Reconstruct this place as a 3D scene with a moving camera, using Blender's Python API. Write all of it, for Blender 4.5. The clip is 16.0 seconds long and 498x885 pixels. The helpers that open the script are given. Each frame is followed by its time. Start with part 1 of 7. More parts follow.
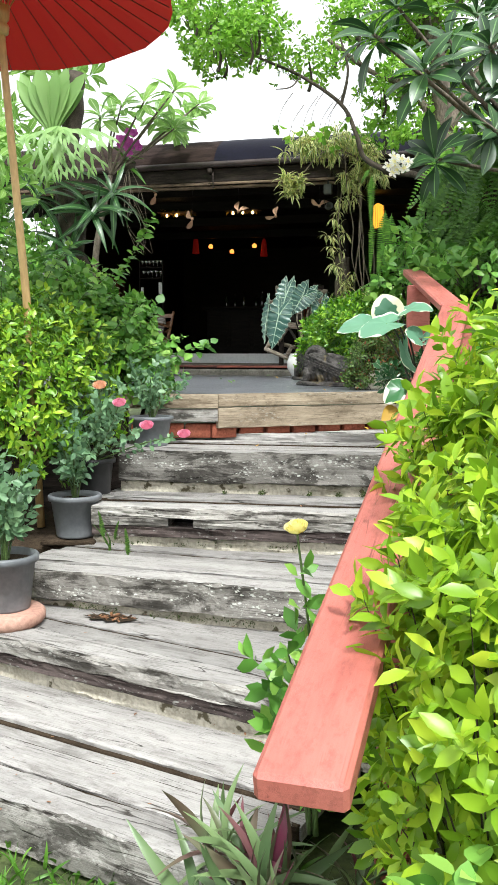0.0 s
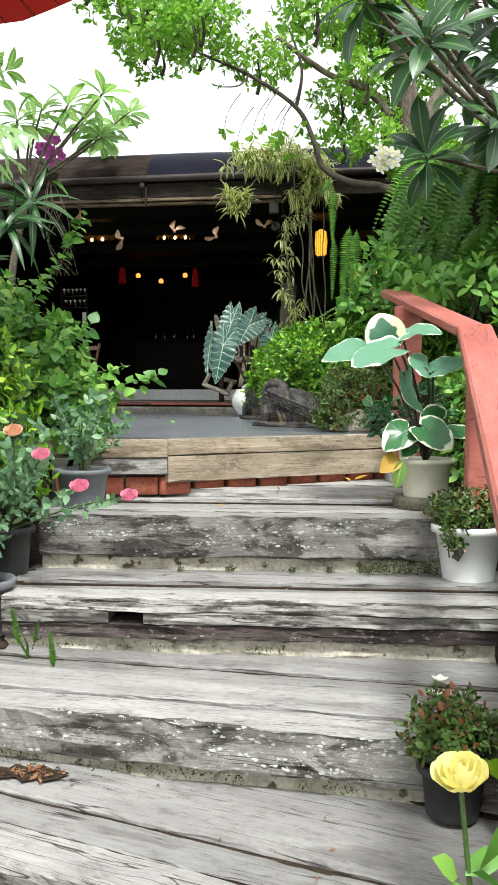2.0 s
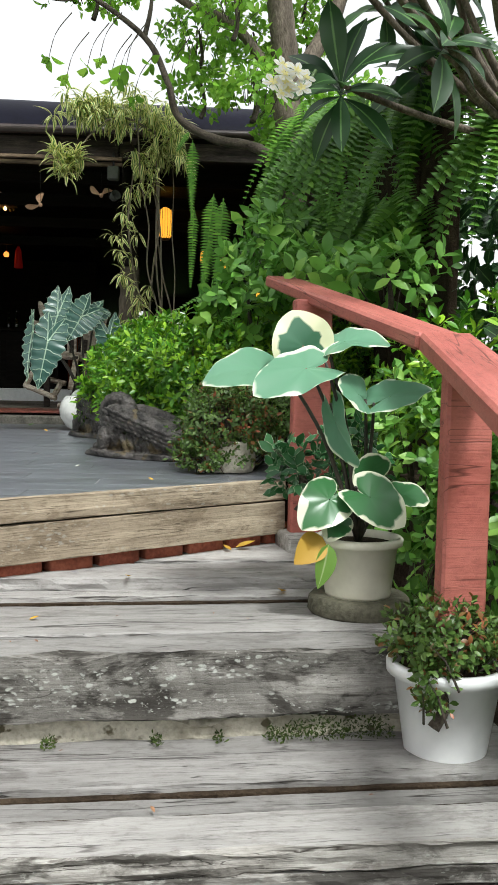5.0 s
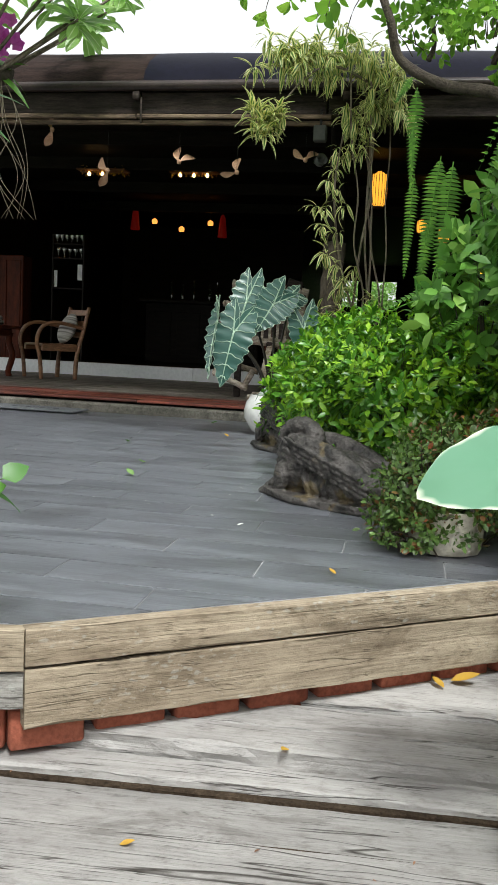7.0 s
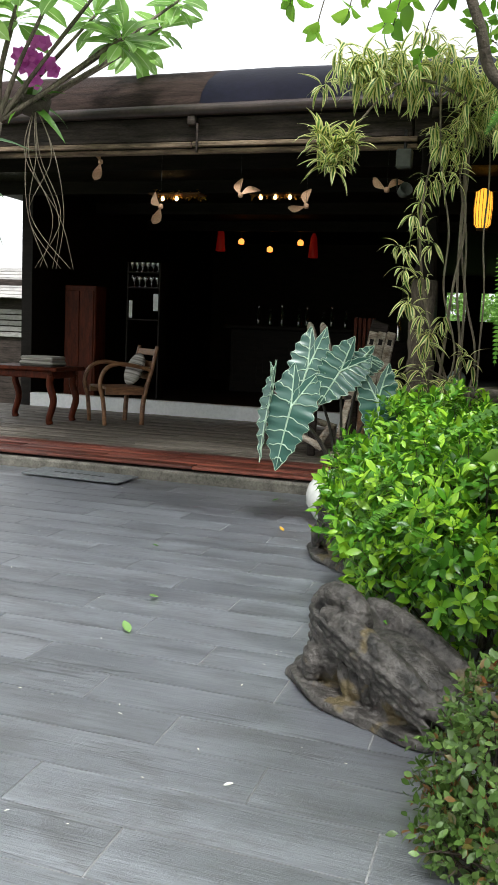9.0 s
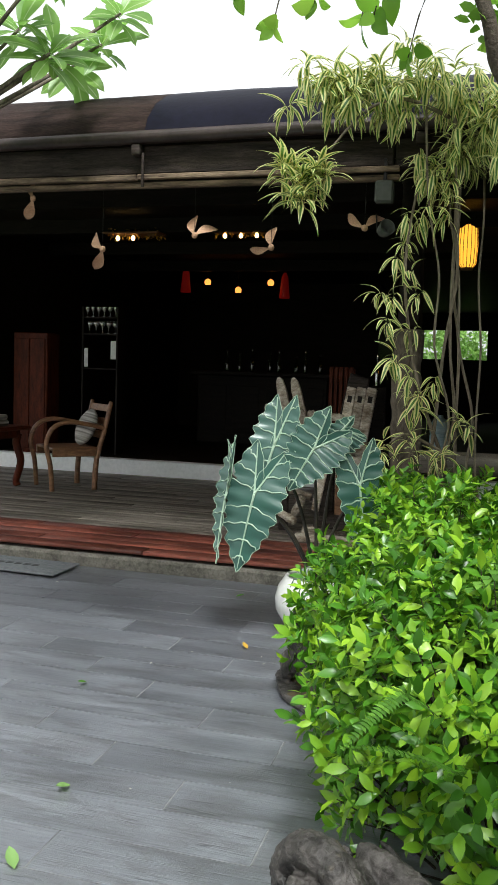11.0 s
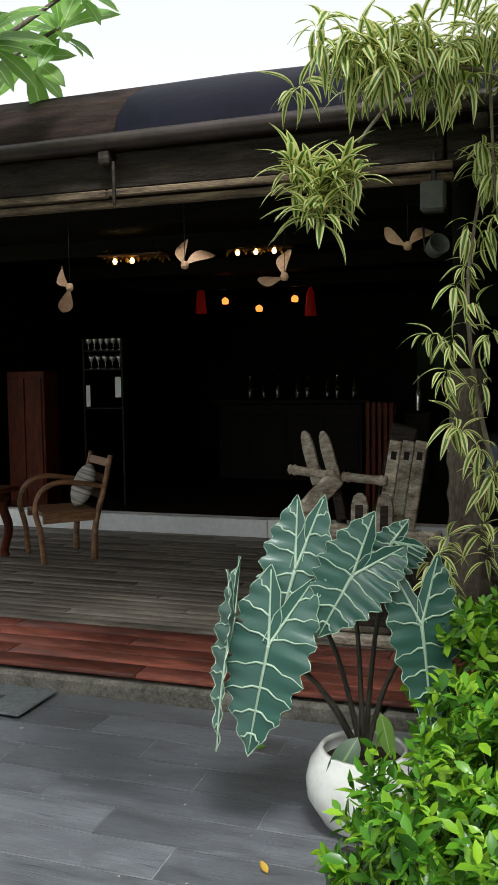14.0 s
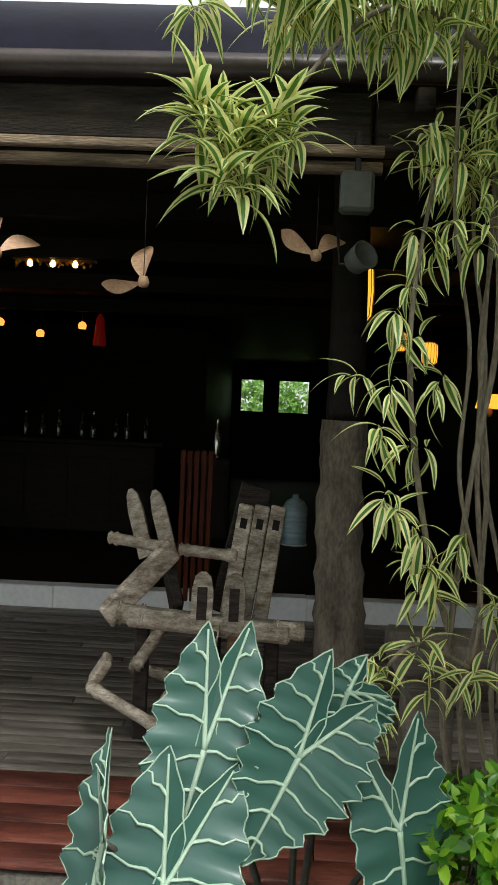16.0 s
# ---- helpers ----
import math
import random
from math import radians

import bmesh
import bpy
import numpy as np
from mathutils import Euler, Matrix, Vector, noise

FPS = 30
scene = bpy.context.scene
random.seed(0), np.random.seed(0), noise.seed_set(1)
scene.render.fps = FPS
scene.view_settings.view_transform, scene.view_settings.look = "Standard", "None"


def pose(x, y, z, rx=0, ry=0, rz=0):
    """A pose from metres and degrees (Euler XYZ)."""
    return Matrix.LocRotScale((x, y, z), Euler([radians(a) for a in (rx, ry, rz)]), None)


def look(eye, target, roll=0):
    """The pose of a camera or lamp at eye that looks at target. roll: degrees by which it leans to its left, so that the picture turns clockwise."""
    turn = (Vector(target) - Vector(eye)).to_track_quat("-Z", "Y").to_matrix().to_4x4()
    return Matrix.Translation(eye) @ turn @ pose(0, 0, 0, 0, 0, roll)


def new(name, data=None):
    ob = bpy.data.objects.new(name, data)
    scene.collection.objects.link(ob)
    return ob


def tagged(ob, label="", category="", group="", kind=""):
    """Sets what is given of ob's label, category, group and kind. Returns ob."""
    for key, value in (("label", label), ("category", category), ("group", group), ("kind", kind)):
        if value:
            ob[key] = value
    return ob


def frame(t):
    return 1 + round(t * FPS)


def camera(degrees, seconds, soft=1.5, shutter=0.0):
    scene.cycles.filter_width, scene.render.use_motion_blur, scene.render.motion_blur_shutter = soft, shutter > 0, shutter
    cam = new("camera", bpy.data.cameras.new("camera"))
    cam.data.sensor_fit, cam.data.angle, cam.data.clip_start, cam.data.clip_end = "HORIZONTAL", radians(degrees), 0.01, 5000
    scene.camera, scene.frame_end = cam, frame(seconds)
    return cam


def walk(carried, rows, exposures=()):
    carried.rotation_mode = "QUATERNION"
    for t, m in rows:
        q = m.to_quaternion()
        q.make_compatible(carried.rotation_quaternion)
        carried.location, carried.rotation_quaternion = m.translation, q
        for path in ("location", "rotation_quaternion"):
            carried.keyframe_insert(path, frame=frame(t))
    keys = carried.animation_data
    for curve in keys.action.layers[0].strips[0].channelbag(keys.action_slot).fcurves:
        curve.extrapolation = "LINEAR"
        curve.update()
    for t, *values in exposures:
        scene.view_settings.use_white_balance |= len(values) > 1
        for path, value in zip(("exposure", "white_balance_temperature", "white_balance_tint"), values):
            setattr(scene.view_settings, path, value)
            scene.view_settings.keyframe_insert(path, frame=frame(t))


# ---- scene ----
cam = camera(32.2, 16.0)
PATH = [
    (0, (0.554, 0.961, 0.277), (0.452, 2.948, 0.075), 0.2),
    (0.5, (0.512, 1.231, 0.311), (0.419, 3.22, 0.132), -0.0),
    (1, (0.477, 1.522, 0.327), (0.389, 3.514, 0.178), 0.2),
    (1.5, (0.359, 1.868, 0.305), (0.344, 3.865, 0.2), 0.4),
    (2, (0.287, 2.217, 0.265), (0.366, 4.212, 0.148), 0.2),
    (2.5, (0.285, 2.659, 0.279), (0.393, 4.654, 0.183), -1.0),
    (3, (0.223, 2.969, 0.263), (0.428, 4.956, 0.167), -0.1),
    (3.5, (0.171, 3.268, 0.264), (0.563, 5.226, 0.153), 0.9),
    (3.7, (0.2, 3.363, 0.242), (0.634, 5.312, 0.128), 1.5),
    (5.8, (0.383, 4.386, 0.525), (0.846, 6.326, 0.38), 1.2),
    (6, (0.404, 4.521, 0.528), (0.786, 6.479, 0.379), 2.3),
    (6.5, (0.518, 4.776, 0.69), (0.687, 6.753, 0.437), 2.0),
    (7, (0.52, 5.069, 0.689), (0.52, 7.055, 0.456), 2.9),
    (7.5, (0.578, 5.463, 0.822), (0.479, 7.453, 0.646), 2.6),
    (8, (0.633, 5.689, 0.914), (0.529, 7.675, 0.702), 2.2),
    (8.5, (0.81, 6.024, 1.008), (0.612, 8.0, 0.774), 2.2),
    (8.7, (0.796, 6.079, 1.066), (0.543, 8.047, 0.817), 2.5),
    (10.8, (0.754, 7.06, 1.331), (0.545, 9.043, 1.169), 2.3),
    (11, (0.759, 7.156, 1.33), (0.555, 9.139, 1.165), 1.8),
    (11.5, (0.729, 7.381, 1.405), (0.557, 9.368, 1.256), 1.7),
    (12, (0.742, 7.5, 1.437), (0.718, 9.496, 1.315), 3.0),
    (12.5, (0.815, 7.759, 1.442), (0.814, 9.757, 1.376), 2.1),
    (13, (0.877, 8.04, 1.533), (0.829, 10.038, 1.46), 1.4),
    (13.5, (0.846, 8.167, 1.631), (0.669, 10.154, 1.49), -0.2),
    (14, (0.715, 8.476, 1.637), (0.43, 10.449, 1.482), -0.7),
    (14.5, (0.639, 8.798, 1.648), (0.351, 10.775, 1.538), -1.7),
    (15, (0.587, 9.097, 1.662), (0.339, 11.081, 1.629), -0.7),
    (15.5, (0.447, 9.369, 1.658), (0.505, 11.368, 1.633), 0.9),
    (16, (0.27, 9.627, 1.662), (0.547, 11.607, 1.601), 2.5),
]
EXPOSURES = [(0, 1.4), (2.2, 1.32), (3.5, 1.14), (6, 0.97), (6.5, 0.94), (7, 1.05), (7.6, 1.3), (8.5, 1.3), (11, 1.2), (12.5, 0.98), (13.5, 0.92), (14, 0.93), (15, 1.12), (16, 1.13)]
walk(cam, [(t, look(eye, target, roll)) for t, eye, target, roll in PATH], EXPOSURES)

# ---- sky and sun ----
world = bpy.data.worlds.new("world")
scene.world = world
world.use_nodes = True
wn, wl = world.node_tree.nodes, world.node_tree.links
sky = wn.new("ShaderNodeTexSky")
sky.sky_type = "NISHITA"
sky.sun_disc = False
SUN_EL, SUN_AZ = 58.0, 168.0
sky.sun_elevation, sky.sun_rotation = radians(SUN_EL), radians(SUN_AZ)
sky.dust_density, sky.air_density = 4.0, 1.0
pale = wn.new("ShaderNodeHueSaturation")
pale.inputs["Saturation"].default_value = 0.12
wl.new(sky.outputs[0], pale.inputs["Color"])
veil = wn.new("ShaderNodeMixRGB")
veil.inputs["Fac"].default_value, veil.inputs["Color2"].default_value = 0.5, (4.2, 4.4, 4.45, 1.0)
wl.new(pale.outputs[0], veil.inputs["Color1"])
wl.new(veil.outputs[0], wn["Background"].inputs["Color"])
wn["Background"].inputs["Strength"].default_value = 0.14
sun_data = bpy.data.lights.new("sun", "SUN")
sun_data.energy, sun_data.angle, sun_data.color = 1.75, radians(11), (0.96, 1.0, 0.975)
sun = new("sun", sun_data)
az, el = radians(SUN_AZ), radians(SUN_EL)
sun_dir = Vector((math.sin(az) * math.cos(el), math.cos(az) * math.cos(el), math.sin(el)))
sun.matrix_world = look(sun_dir * 30, (0, 0, 0))


# ---- materials ----
def rgba(c):
    return (c[0], c[1], c[2], 1.0)


def material(name, c1, c2, scale=6.0, rough=0.7, bump=0.2, stretch=(1, 1, 1), metal=0.0, spots=None, vary=0.0, fine=8.0, detail=6.0, spec=0.5, cracks=0.0, stain=0.0, grain=0.55):
    """Two colours mixed by noise, with finer grain, stains or spots, and relief."""
    m = bpy.data.materials.new(name)
    m.use_nodes = True
    n, l = m.node_tree.nodes, m.node_tree.links
    b = n["Principled BSDF"]
    co = n.new("ShaderNodeTexCoord")
    mp = n.new("ShaderNodeMapping")
    mp.inputs["Scale"].default_value = stretch
    oi = n.new("ShaderNodeObjectInfo")
    sh = n.new("ShaderNodeVectorMath")
    sh.operation = "MULTIPLY_ADD"
    sh.inputs[1].default_value = (1, 1, 1)
    cm = n.new("ShaderNodeCombineXYZ")
    mu = n.new("ShaderNodeMath")
    mu.operation = "MULTIPLY"
    mu.inputs[1].default_value = 37.0
    l.new(oi.outputs["Random"], mu.inputs[0])
    for k in range(3):
        l.new(mu.outputs[0], cm.inputs[k])
    l.new(co.outputs["Object"], mp.inputs["Vector"])
    l.new(mp.outputs[0], sh.inputs[0])
    l.new(cm.outputs[0], sh.inputs[2])
    big = n.new("ShaderNodeTexNoise")
    big.inputs["Scale"].default_value, big.inputs["Detail"].default_value = scale, detail
    big.inputs["Roughness"].default_value = 0.65
    small = n.new("ShaderNodeTexNoise")
    small.inputs["Scale"].default_value, small.inputs["Detail"].default_value = scale * fine, 3.0
    l.new(sh.outputs[0], big.inputs["Vector"])
    l.new(sh.outputs[0], small.inputs["Vector"])
    ramp = n.new("ShaderNodeValToRGB")
    ramp.color_ramp.elements[0].position, ramp.color_ramp.elements[1].position = 0.33, 0.67
    ramp.color_ramp.elements[0].color, ramp.color_ramp.elements[1].color = rgba(c1), rgba(c2)
    l.new(big.outputs["Fac"], ramp.inputs["Fac"])
    mix = n.new("ShaderNodeMixRGB")
    mix.blend_type = "MULTIPLY"
    mix.inputs["Fac"].default_value = grain
    r2 = n.new("ShaderNodeValToRGB")
    r2.color_ramp.elements[0].position, r2.color_ramp.elements[1].position = 0.3, 0.6
    r2.color_ramp.elements[0].color, r2.color_ramp.elements[1].color = (0.45, 0.43, 0.42, 1), (1, 1, 1, 1)
    l.new(small.outputs["Fac"], r2.inputs["Fac"])
    l.new(ramp.outputs[0], mix.inputs["Color1"])
    l.new(r2.outputs[0], mix.inputs["Color2"])
    out = mix.outputs[0]
    if spots:
        colour, size, cut = spots
        sp = n.new("ShaderNodeTexNoise")
        sp.inputs["Scale"].default_value, sp.inputs["Detail"].default_value = size, 4.0
        l.new(co.outputs["Object"], sp.inputs["Vector"])
        r3 = n.new("ShaderNodeValToRGB")
        r3.color_ramp.elements[0].position, r3.color_ramp.elements[1].position = cut, cut + 0.05
        r3.color_ramp.elements[0].color, r3.color_ramp.elements[1].color = (0, 0, 0, 1), (1, 1, 1, 1)
        l.new(sp.outputs["Fac"], r3.inputs["Fac"])
        m3 = n.new("ShaderNodeMixRGB")
        m3.inputs["Color2"].default_value = rgba(colour)
        l.new(r3.outputs[0], m3.inputs["Fac"])
        l.new(out, m3.inputs["Color1"])
        out = m3.outputs[0]
    if vary:
        hs = n.new("ShaderNodeHueSaturation")
        mr = n.new("ShaderNodeMapRange")
        mr.inputs["To Min"].default_value, mr.inputs["To Max"].default_value = 1 - vary, 1 + vary
        l.new(oi.outputs["Random"], mr.inputs["Value"])
        l.new(mr.outputs[0], hs.inputs["Value"])
        l.new(out, hs.inputs["Color"])
        out = hs.outputs[0]
    if stain:
        sn = n.new("ShaderNodeTexNoise")
        sn.inputs["Scale"].default_value, sn.inputs["Detail"].default_value, sn.inputs["Roughness"].default_value = 4.0, 5.0, 0.7
        smap = n.new("ShaderNodeMapping")
        smap.inputs["Scale"].default_value = (0.7, 1.6, 2.6)
        l.new(co.outputs["Object"], smap.inputs["Vector"])
        l.new(smap.outputs[0], sn.inputs["Vector"])
        sr = n.new("ShaderNodeValToRGB")
        sr.color_ramp.elements[0].position, sr.color_ramp.elements[1].position = 0.38, 0.56
        sr.color_ramp.elements[0].color, sr.color_ramp.elements[1].color = (0.30, 0.28, 0.27, 1), (1, 1, 1, 1)
        l.new(sn.outputs["Fac"], sr.inputs["Fac"])
        sx2 = n.new("ShaderNodeMixRGB")
        sx2.blend_type = "MULTIPLY"
        sx2.inputs["Fac"].default_value = stain
        l.new(out, sx2.inputs["Color1"])
        l.new(sr.outputs[0], sx2.inputs["Color2"])
        out = sx2.outputs[0]
    if cracks:
        cmap = n.new("ShaderNodeMapping")
        cmap.inputs["Scale"].default_value = (0.8, 30, 30)
        l.new(co.outputs["Object"], cmap.inputs["Vector"])
        cn = n.new("ShaderNodeTexNoise")
        cn.inputs["Scale"].default_value, cn.inputs["Detail"].default_value, cn.inputs["Distortion"].default_value = 1.6, 2.0, 0.4
        l.new(cmap.outputs[0], cn.inputs["Vector"])
        cr = n.new("ShaderNodeValToRGB")
        cr.color_ramp.elements[0].position, cr.color_ramp.elements[1].position = 0.305, 0.335
        cr.color_ramp.elements[0].color, cr.color_ramp.elements[1].color = (0.12, 0.10, 0.09, 1), (1, 1, 1, 1)
        l.new(cn.outputs["Fac"], cr.inputs["Fac"])
        cx = n.new("ShaderNodeMixRGB")
        cx.blend_type = "MULTIPLY"
        cx.inputs["Fac"].default_value = cracks
        l.new(out, cx.inputs["Color1"])
        l.new(cr.outputs[0], cx.inputs["Color2"])
        out = cx.outputs[0]
    l.new(out, b.inputs["Base Color"])
    b.inputs["Roughness"].default_value, b.inputs["Metallic"].default_value = rough, metal
    b.inputs["Specular IOR Level"].default_value = spec
    if bump:
        bp = n.new("ShaderNodeBump")
        bp.inputs["Strength"].default_value, bp.inputs["Distance"].default_value = bump, 0.01
        ad = n.new("ShaderNodeMath")
        ad.operation = "ADD"
        l.new(big.outputs["Fac"], ad.inputs[0])
        l.new(small.outputs["Fac"], ad.inputs[1])
        l.new(ad.outputs[0], bp.inputs["Height"])
        l.new(bp.outputs[0], b.inputs["Normal"])
    return m


def noise_node(n, l, vector, scale, detail=4.0, rough=0.6, distortion=0.0):
    t = n.new("ShaderNodeTexNoise")
    t.inputs["Scale"].default_value, t.inputs["Detail"].default_value = scale, detail
    t.inputs["Roughness"].default_value, t.inputs["Distortion"].default_value = rough, distortion
    l.new(vector, t.inputs["Vector"])
    return t.outputs["Fac"]


def ramp_node(n, l, value, stops):
    r = n.new("ShaderNodeValToRGB")
    e = r.color_ramp.elements
    while len(e) < len(stops):
        e.new(0.5)
    for k, (p, c) in zip(e, stops):
        k.position, k.color = p, rgba(c)
    l.new(value, r.inputs["Fac"])
    return r.outputs[0]


def mix_node(n, l, kind, fac, a, b):
    m = n.new("ShaderNodeMixRGB")
    m.blend_type = kind
    for key, v in (("Fac", fac), ("Color1", a), ("Color2", b)):
        if hasattr(v, "is_linked"):
            l.new(v, m.inputs[key])
        else:
            m.inputs[key].default_value = v if key == "Fac" else rgba(v)
    return m.outputs[0]


GREY0, GREY1 = (0, 0, 0), (1, 1, 1)


def old_wood(name, dark, light, patch=0.5, patch_at=0.55, patch_tone=(0.20, 0.19, 0.18), lichen=0.0, cracks=1.0, rough=0.85, spec=0.2, vary=0.2, checks=1.0, fibres=0.6, relief=0.55):
    """Weathered timber, its grain along x: fine fibres, long thin splits, dark weathered patches and pale lichen."""
    m = bpy.data.materials.new(name)
    m.use_nodes = True
    n, l = m.node_tree.nodes, m.node_tree.links
    b = n["Principled BSDF"]
    co, oi = n.new("ShaderNodeTexCoord"), n.new("ShaderNodeObjectInfo")
    shift = n.new("ShaderNodeVectorMath")
    shift.operation = "MULTIPLY_ADD"
    shift.inputs[1].default_value = (1, 1, 1)
    spread = n.new("ShaderNodeVectorMath")
    spread.operation = "SCALE"
    spread.inputs[0].default_value = (31.0, 17.0, 23.0)
    l.new(oi.outputs["Random"], spread.inputs["Scale"])
    l.new(co.outputs["Object"], shift.inputs[0])
    l.new(spread.outputs[0], shift.inputs[2])

    def along(x, yz):
        mp = n.new("ShaderNodeMapping")
        mp.inputs["Scale"].default_value = (x, yz, yz)
        l.new(shift.outputs[0], mp.inputs["Vector"])
        return mp.outputs[0]

    tone = noise_node(n, l, along(1.1, 5.0), 1.6, 5.0, 0.6)
    col = ramp_node(n, l, tone, [(0.32, dark), (0.68, light)])
    fibre = noise_node(n, l, along(5.0, 150.0), 1.0, 6.0, 0.72)
    col = mix_node(n, l, "MULTIPLY", fibres, col, ramp_node(n, l, fibre, [(0.36, (0.50, 0.48, 0.47)), (0.55, (1.0, 1.0, 1.0)), (0.72, (1.16, 1.16, 1.16))]))
    spot = noise_node(n, l, along(22.0, 40.0), 1.0, 6.0, 0.75)
    col = mix_node(n, l, "MULTIPLY", 0.55, col, ramp_node(n, l, spot, [(0.34, (0.55, 0.53, 0.51)), (0.50, GREY1)]))
    if patch:
        pn = noise_node(n, l, along(2.6, 7.0), 1.0, 9.0, 0.68, 0.5)
        col = mix_node(n, l, "MULTIPLY", patch, col, ramp_node(n, l, pn, [(patch_at - 0.07, GREY1), (patch_at, patch_tone), (0.9, tuple(0.7 * c for c in patch_tone))]))
    heights = [fibre]
    for x, yz, width, share, mask_at in ((0.55, 13.0, 0.0075, cracks, 0.47), (1.1, 34.0, 0.010, 0.85 * cracks, 0.53), (4.0, 90.0, 0.022, 0.5 * checks, 0.56)):
        cn = noise_node(n, l, along(x, yz), 1.0, 2.5, 0.5, 0.25)
        mask = noise_node(n, l, along(x * 2.2, yz * 0.22), 1.0, 3.0, 0.6)
        line = ramp_node(n, l, cn, [(0.5 - width, GREY0), (0.5 - 0.25 * width, GREY1), (0.5 + 0.25 * width, GREY1), (0.5 + width, GREY0)])
        on = mix_node(n, l, "MULTIPLY", 1.0, line, ramp_node(n, l, mask, [(mask_at - 0.02, GREY0), (mask_at + 0.04, GREY1)]))
        dim = mix_node(n, l, "MIX", on, (1, 1, 1), (0.10, 0.085, 0.075))
        col = mix_node(n, l, "MULTIPLY", min(1.0, share), col, dim)
        inv = n.new("ShaderNodeInvert")
        l.new(on, inv.inputs["Color"])
        heights.append(inv.outputs[0])
    if lichen:
        vo = n.new("ShaderNodeTexVoronoi")
        vo.inputs["Scale"].default_value = 1.0
        warp = n.new("ShaderNodeVectorMath")
        warp.operation = "ADD"
        wob = n.new("ShaderNodeTexNoise")
        wob.inputs["Scale"].default_value, wob.inputs["Detail"].default_value = 30.0, 3.0
        l.new(shift.outputs[0], wob.inputs["Vector"])
        l.new(along(26.0, 52.0), warp.inputs[0])
        l.new(wob.outputs["Color"], warp.inputs[1])
        l.new(warp.outputs[0], vo.inputs["Vector"])
        blob = ramp_node(n, l, vo.outputs["Distance"], [(0.20, GREY1), (0.32, GREY0)])
        where = noise_node(n, l, along(2.0, 8.0), 1.0, 5.0, 0.65)
        blob = mix_node(n, l, "MULTIPLY", 1.0, blob, ramp_node(n, l, where, [(0.50, GREY0), (0.55, GREY1)]))
        small_ = ramp_node(n, l, noise_node(n, l, along(60.0, 110.0), 1.0, 3.0), [(0.63, GREY0), (0.68, GREY1)])
        blob = mix_node(n, l, "LIGHTEN", 1.0, blob, mix_node(n, l, "MULTIPLY", 1.0, small_, ramp_node(n, l, where, [(0.44, GREY0), (0.52, GREY1)])))
        fac = mix_node(n, l, "MULTIPLY", 1.0, blob, (lichen, lichen, lichen))
        col = mix_node(n, l, "MIX", fac, col, (0.50, 0.51, 0.47))
    hs, mr = n.new("ShaderNodeHueSaturation"), n.new("ShaderNodeMapRange")
    mr.inputs["To Min"].default_value, mr.inputs["To Max"].default_value = 1 - vary, 1 + vary
    l.new(oi.outputs["Random"], mr.inputs["Value"])
    l.new(mr.outputs[0], hs.inputs["Value"])
    l.new(col, hs.inputs["Color"])
    l.new(hs.outputs[0], b.inputs["Base Color"])
    b.inputs["Roughness"].default_value, b.inputs["Specular IOR Level"].default_value = rough, spec
    h = heights[0]
    for k in heights[1:]:
        h = mix_node(n, l, "MULTIPLY", 0.9, h, k)
    bp = n.new("ShaderNodeBump")
    bp.inputs["Strength"].default_value, bp.inputs["Distance"].default_value = relief, 0.006
    l.new(h, bp.inputs["Height"])
    l.new(bp.outputs[0], b.inputs["Normal"])
    return m


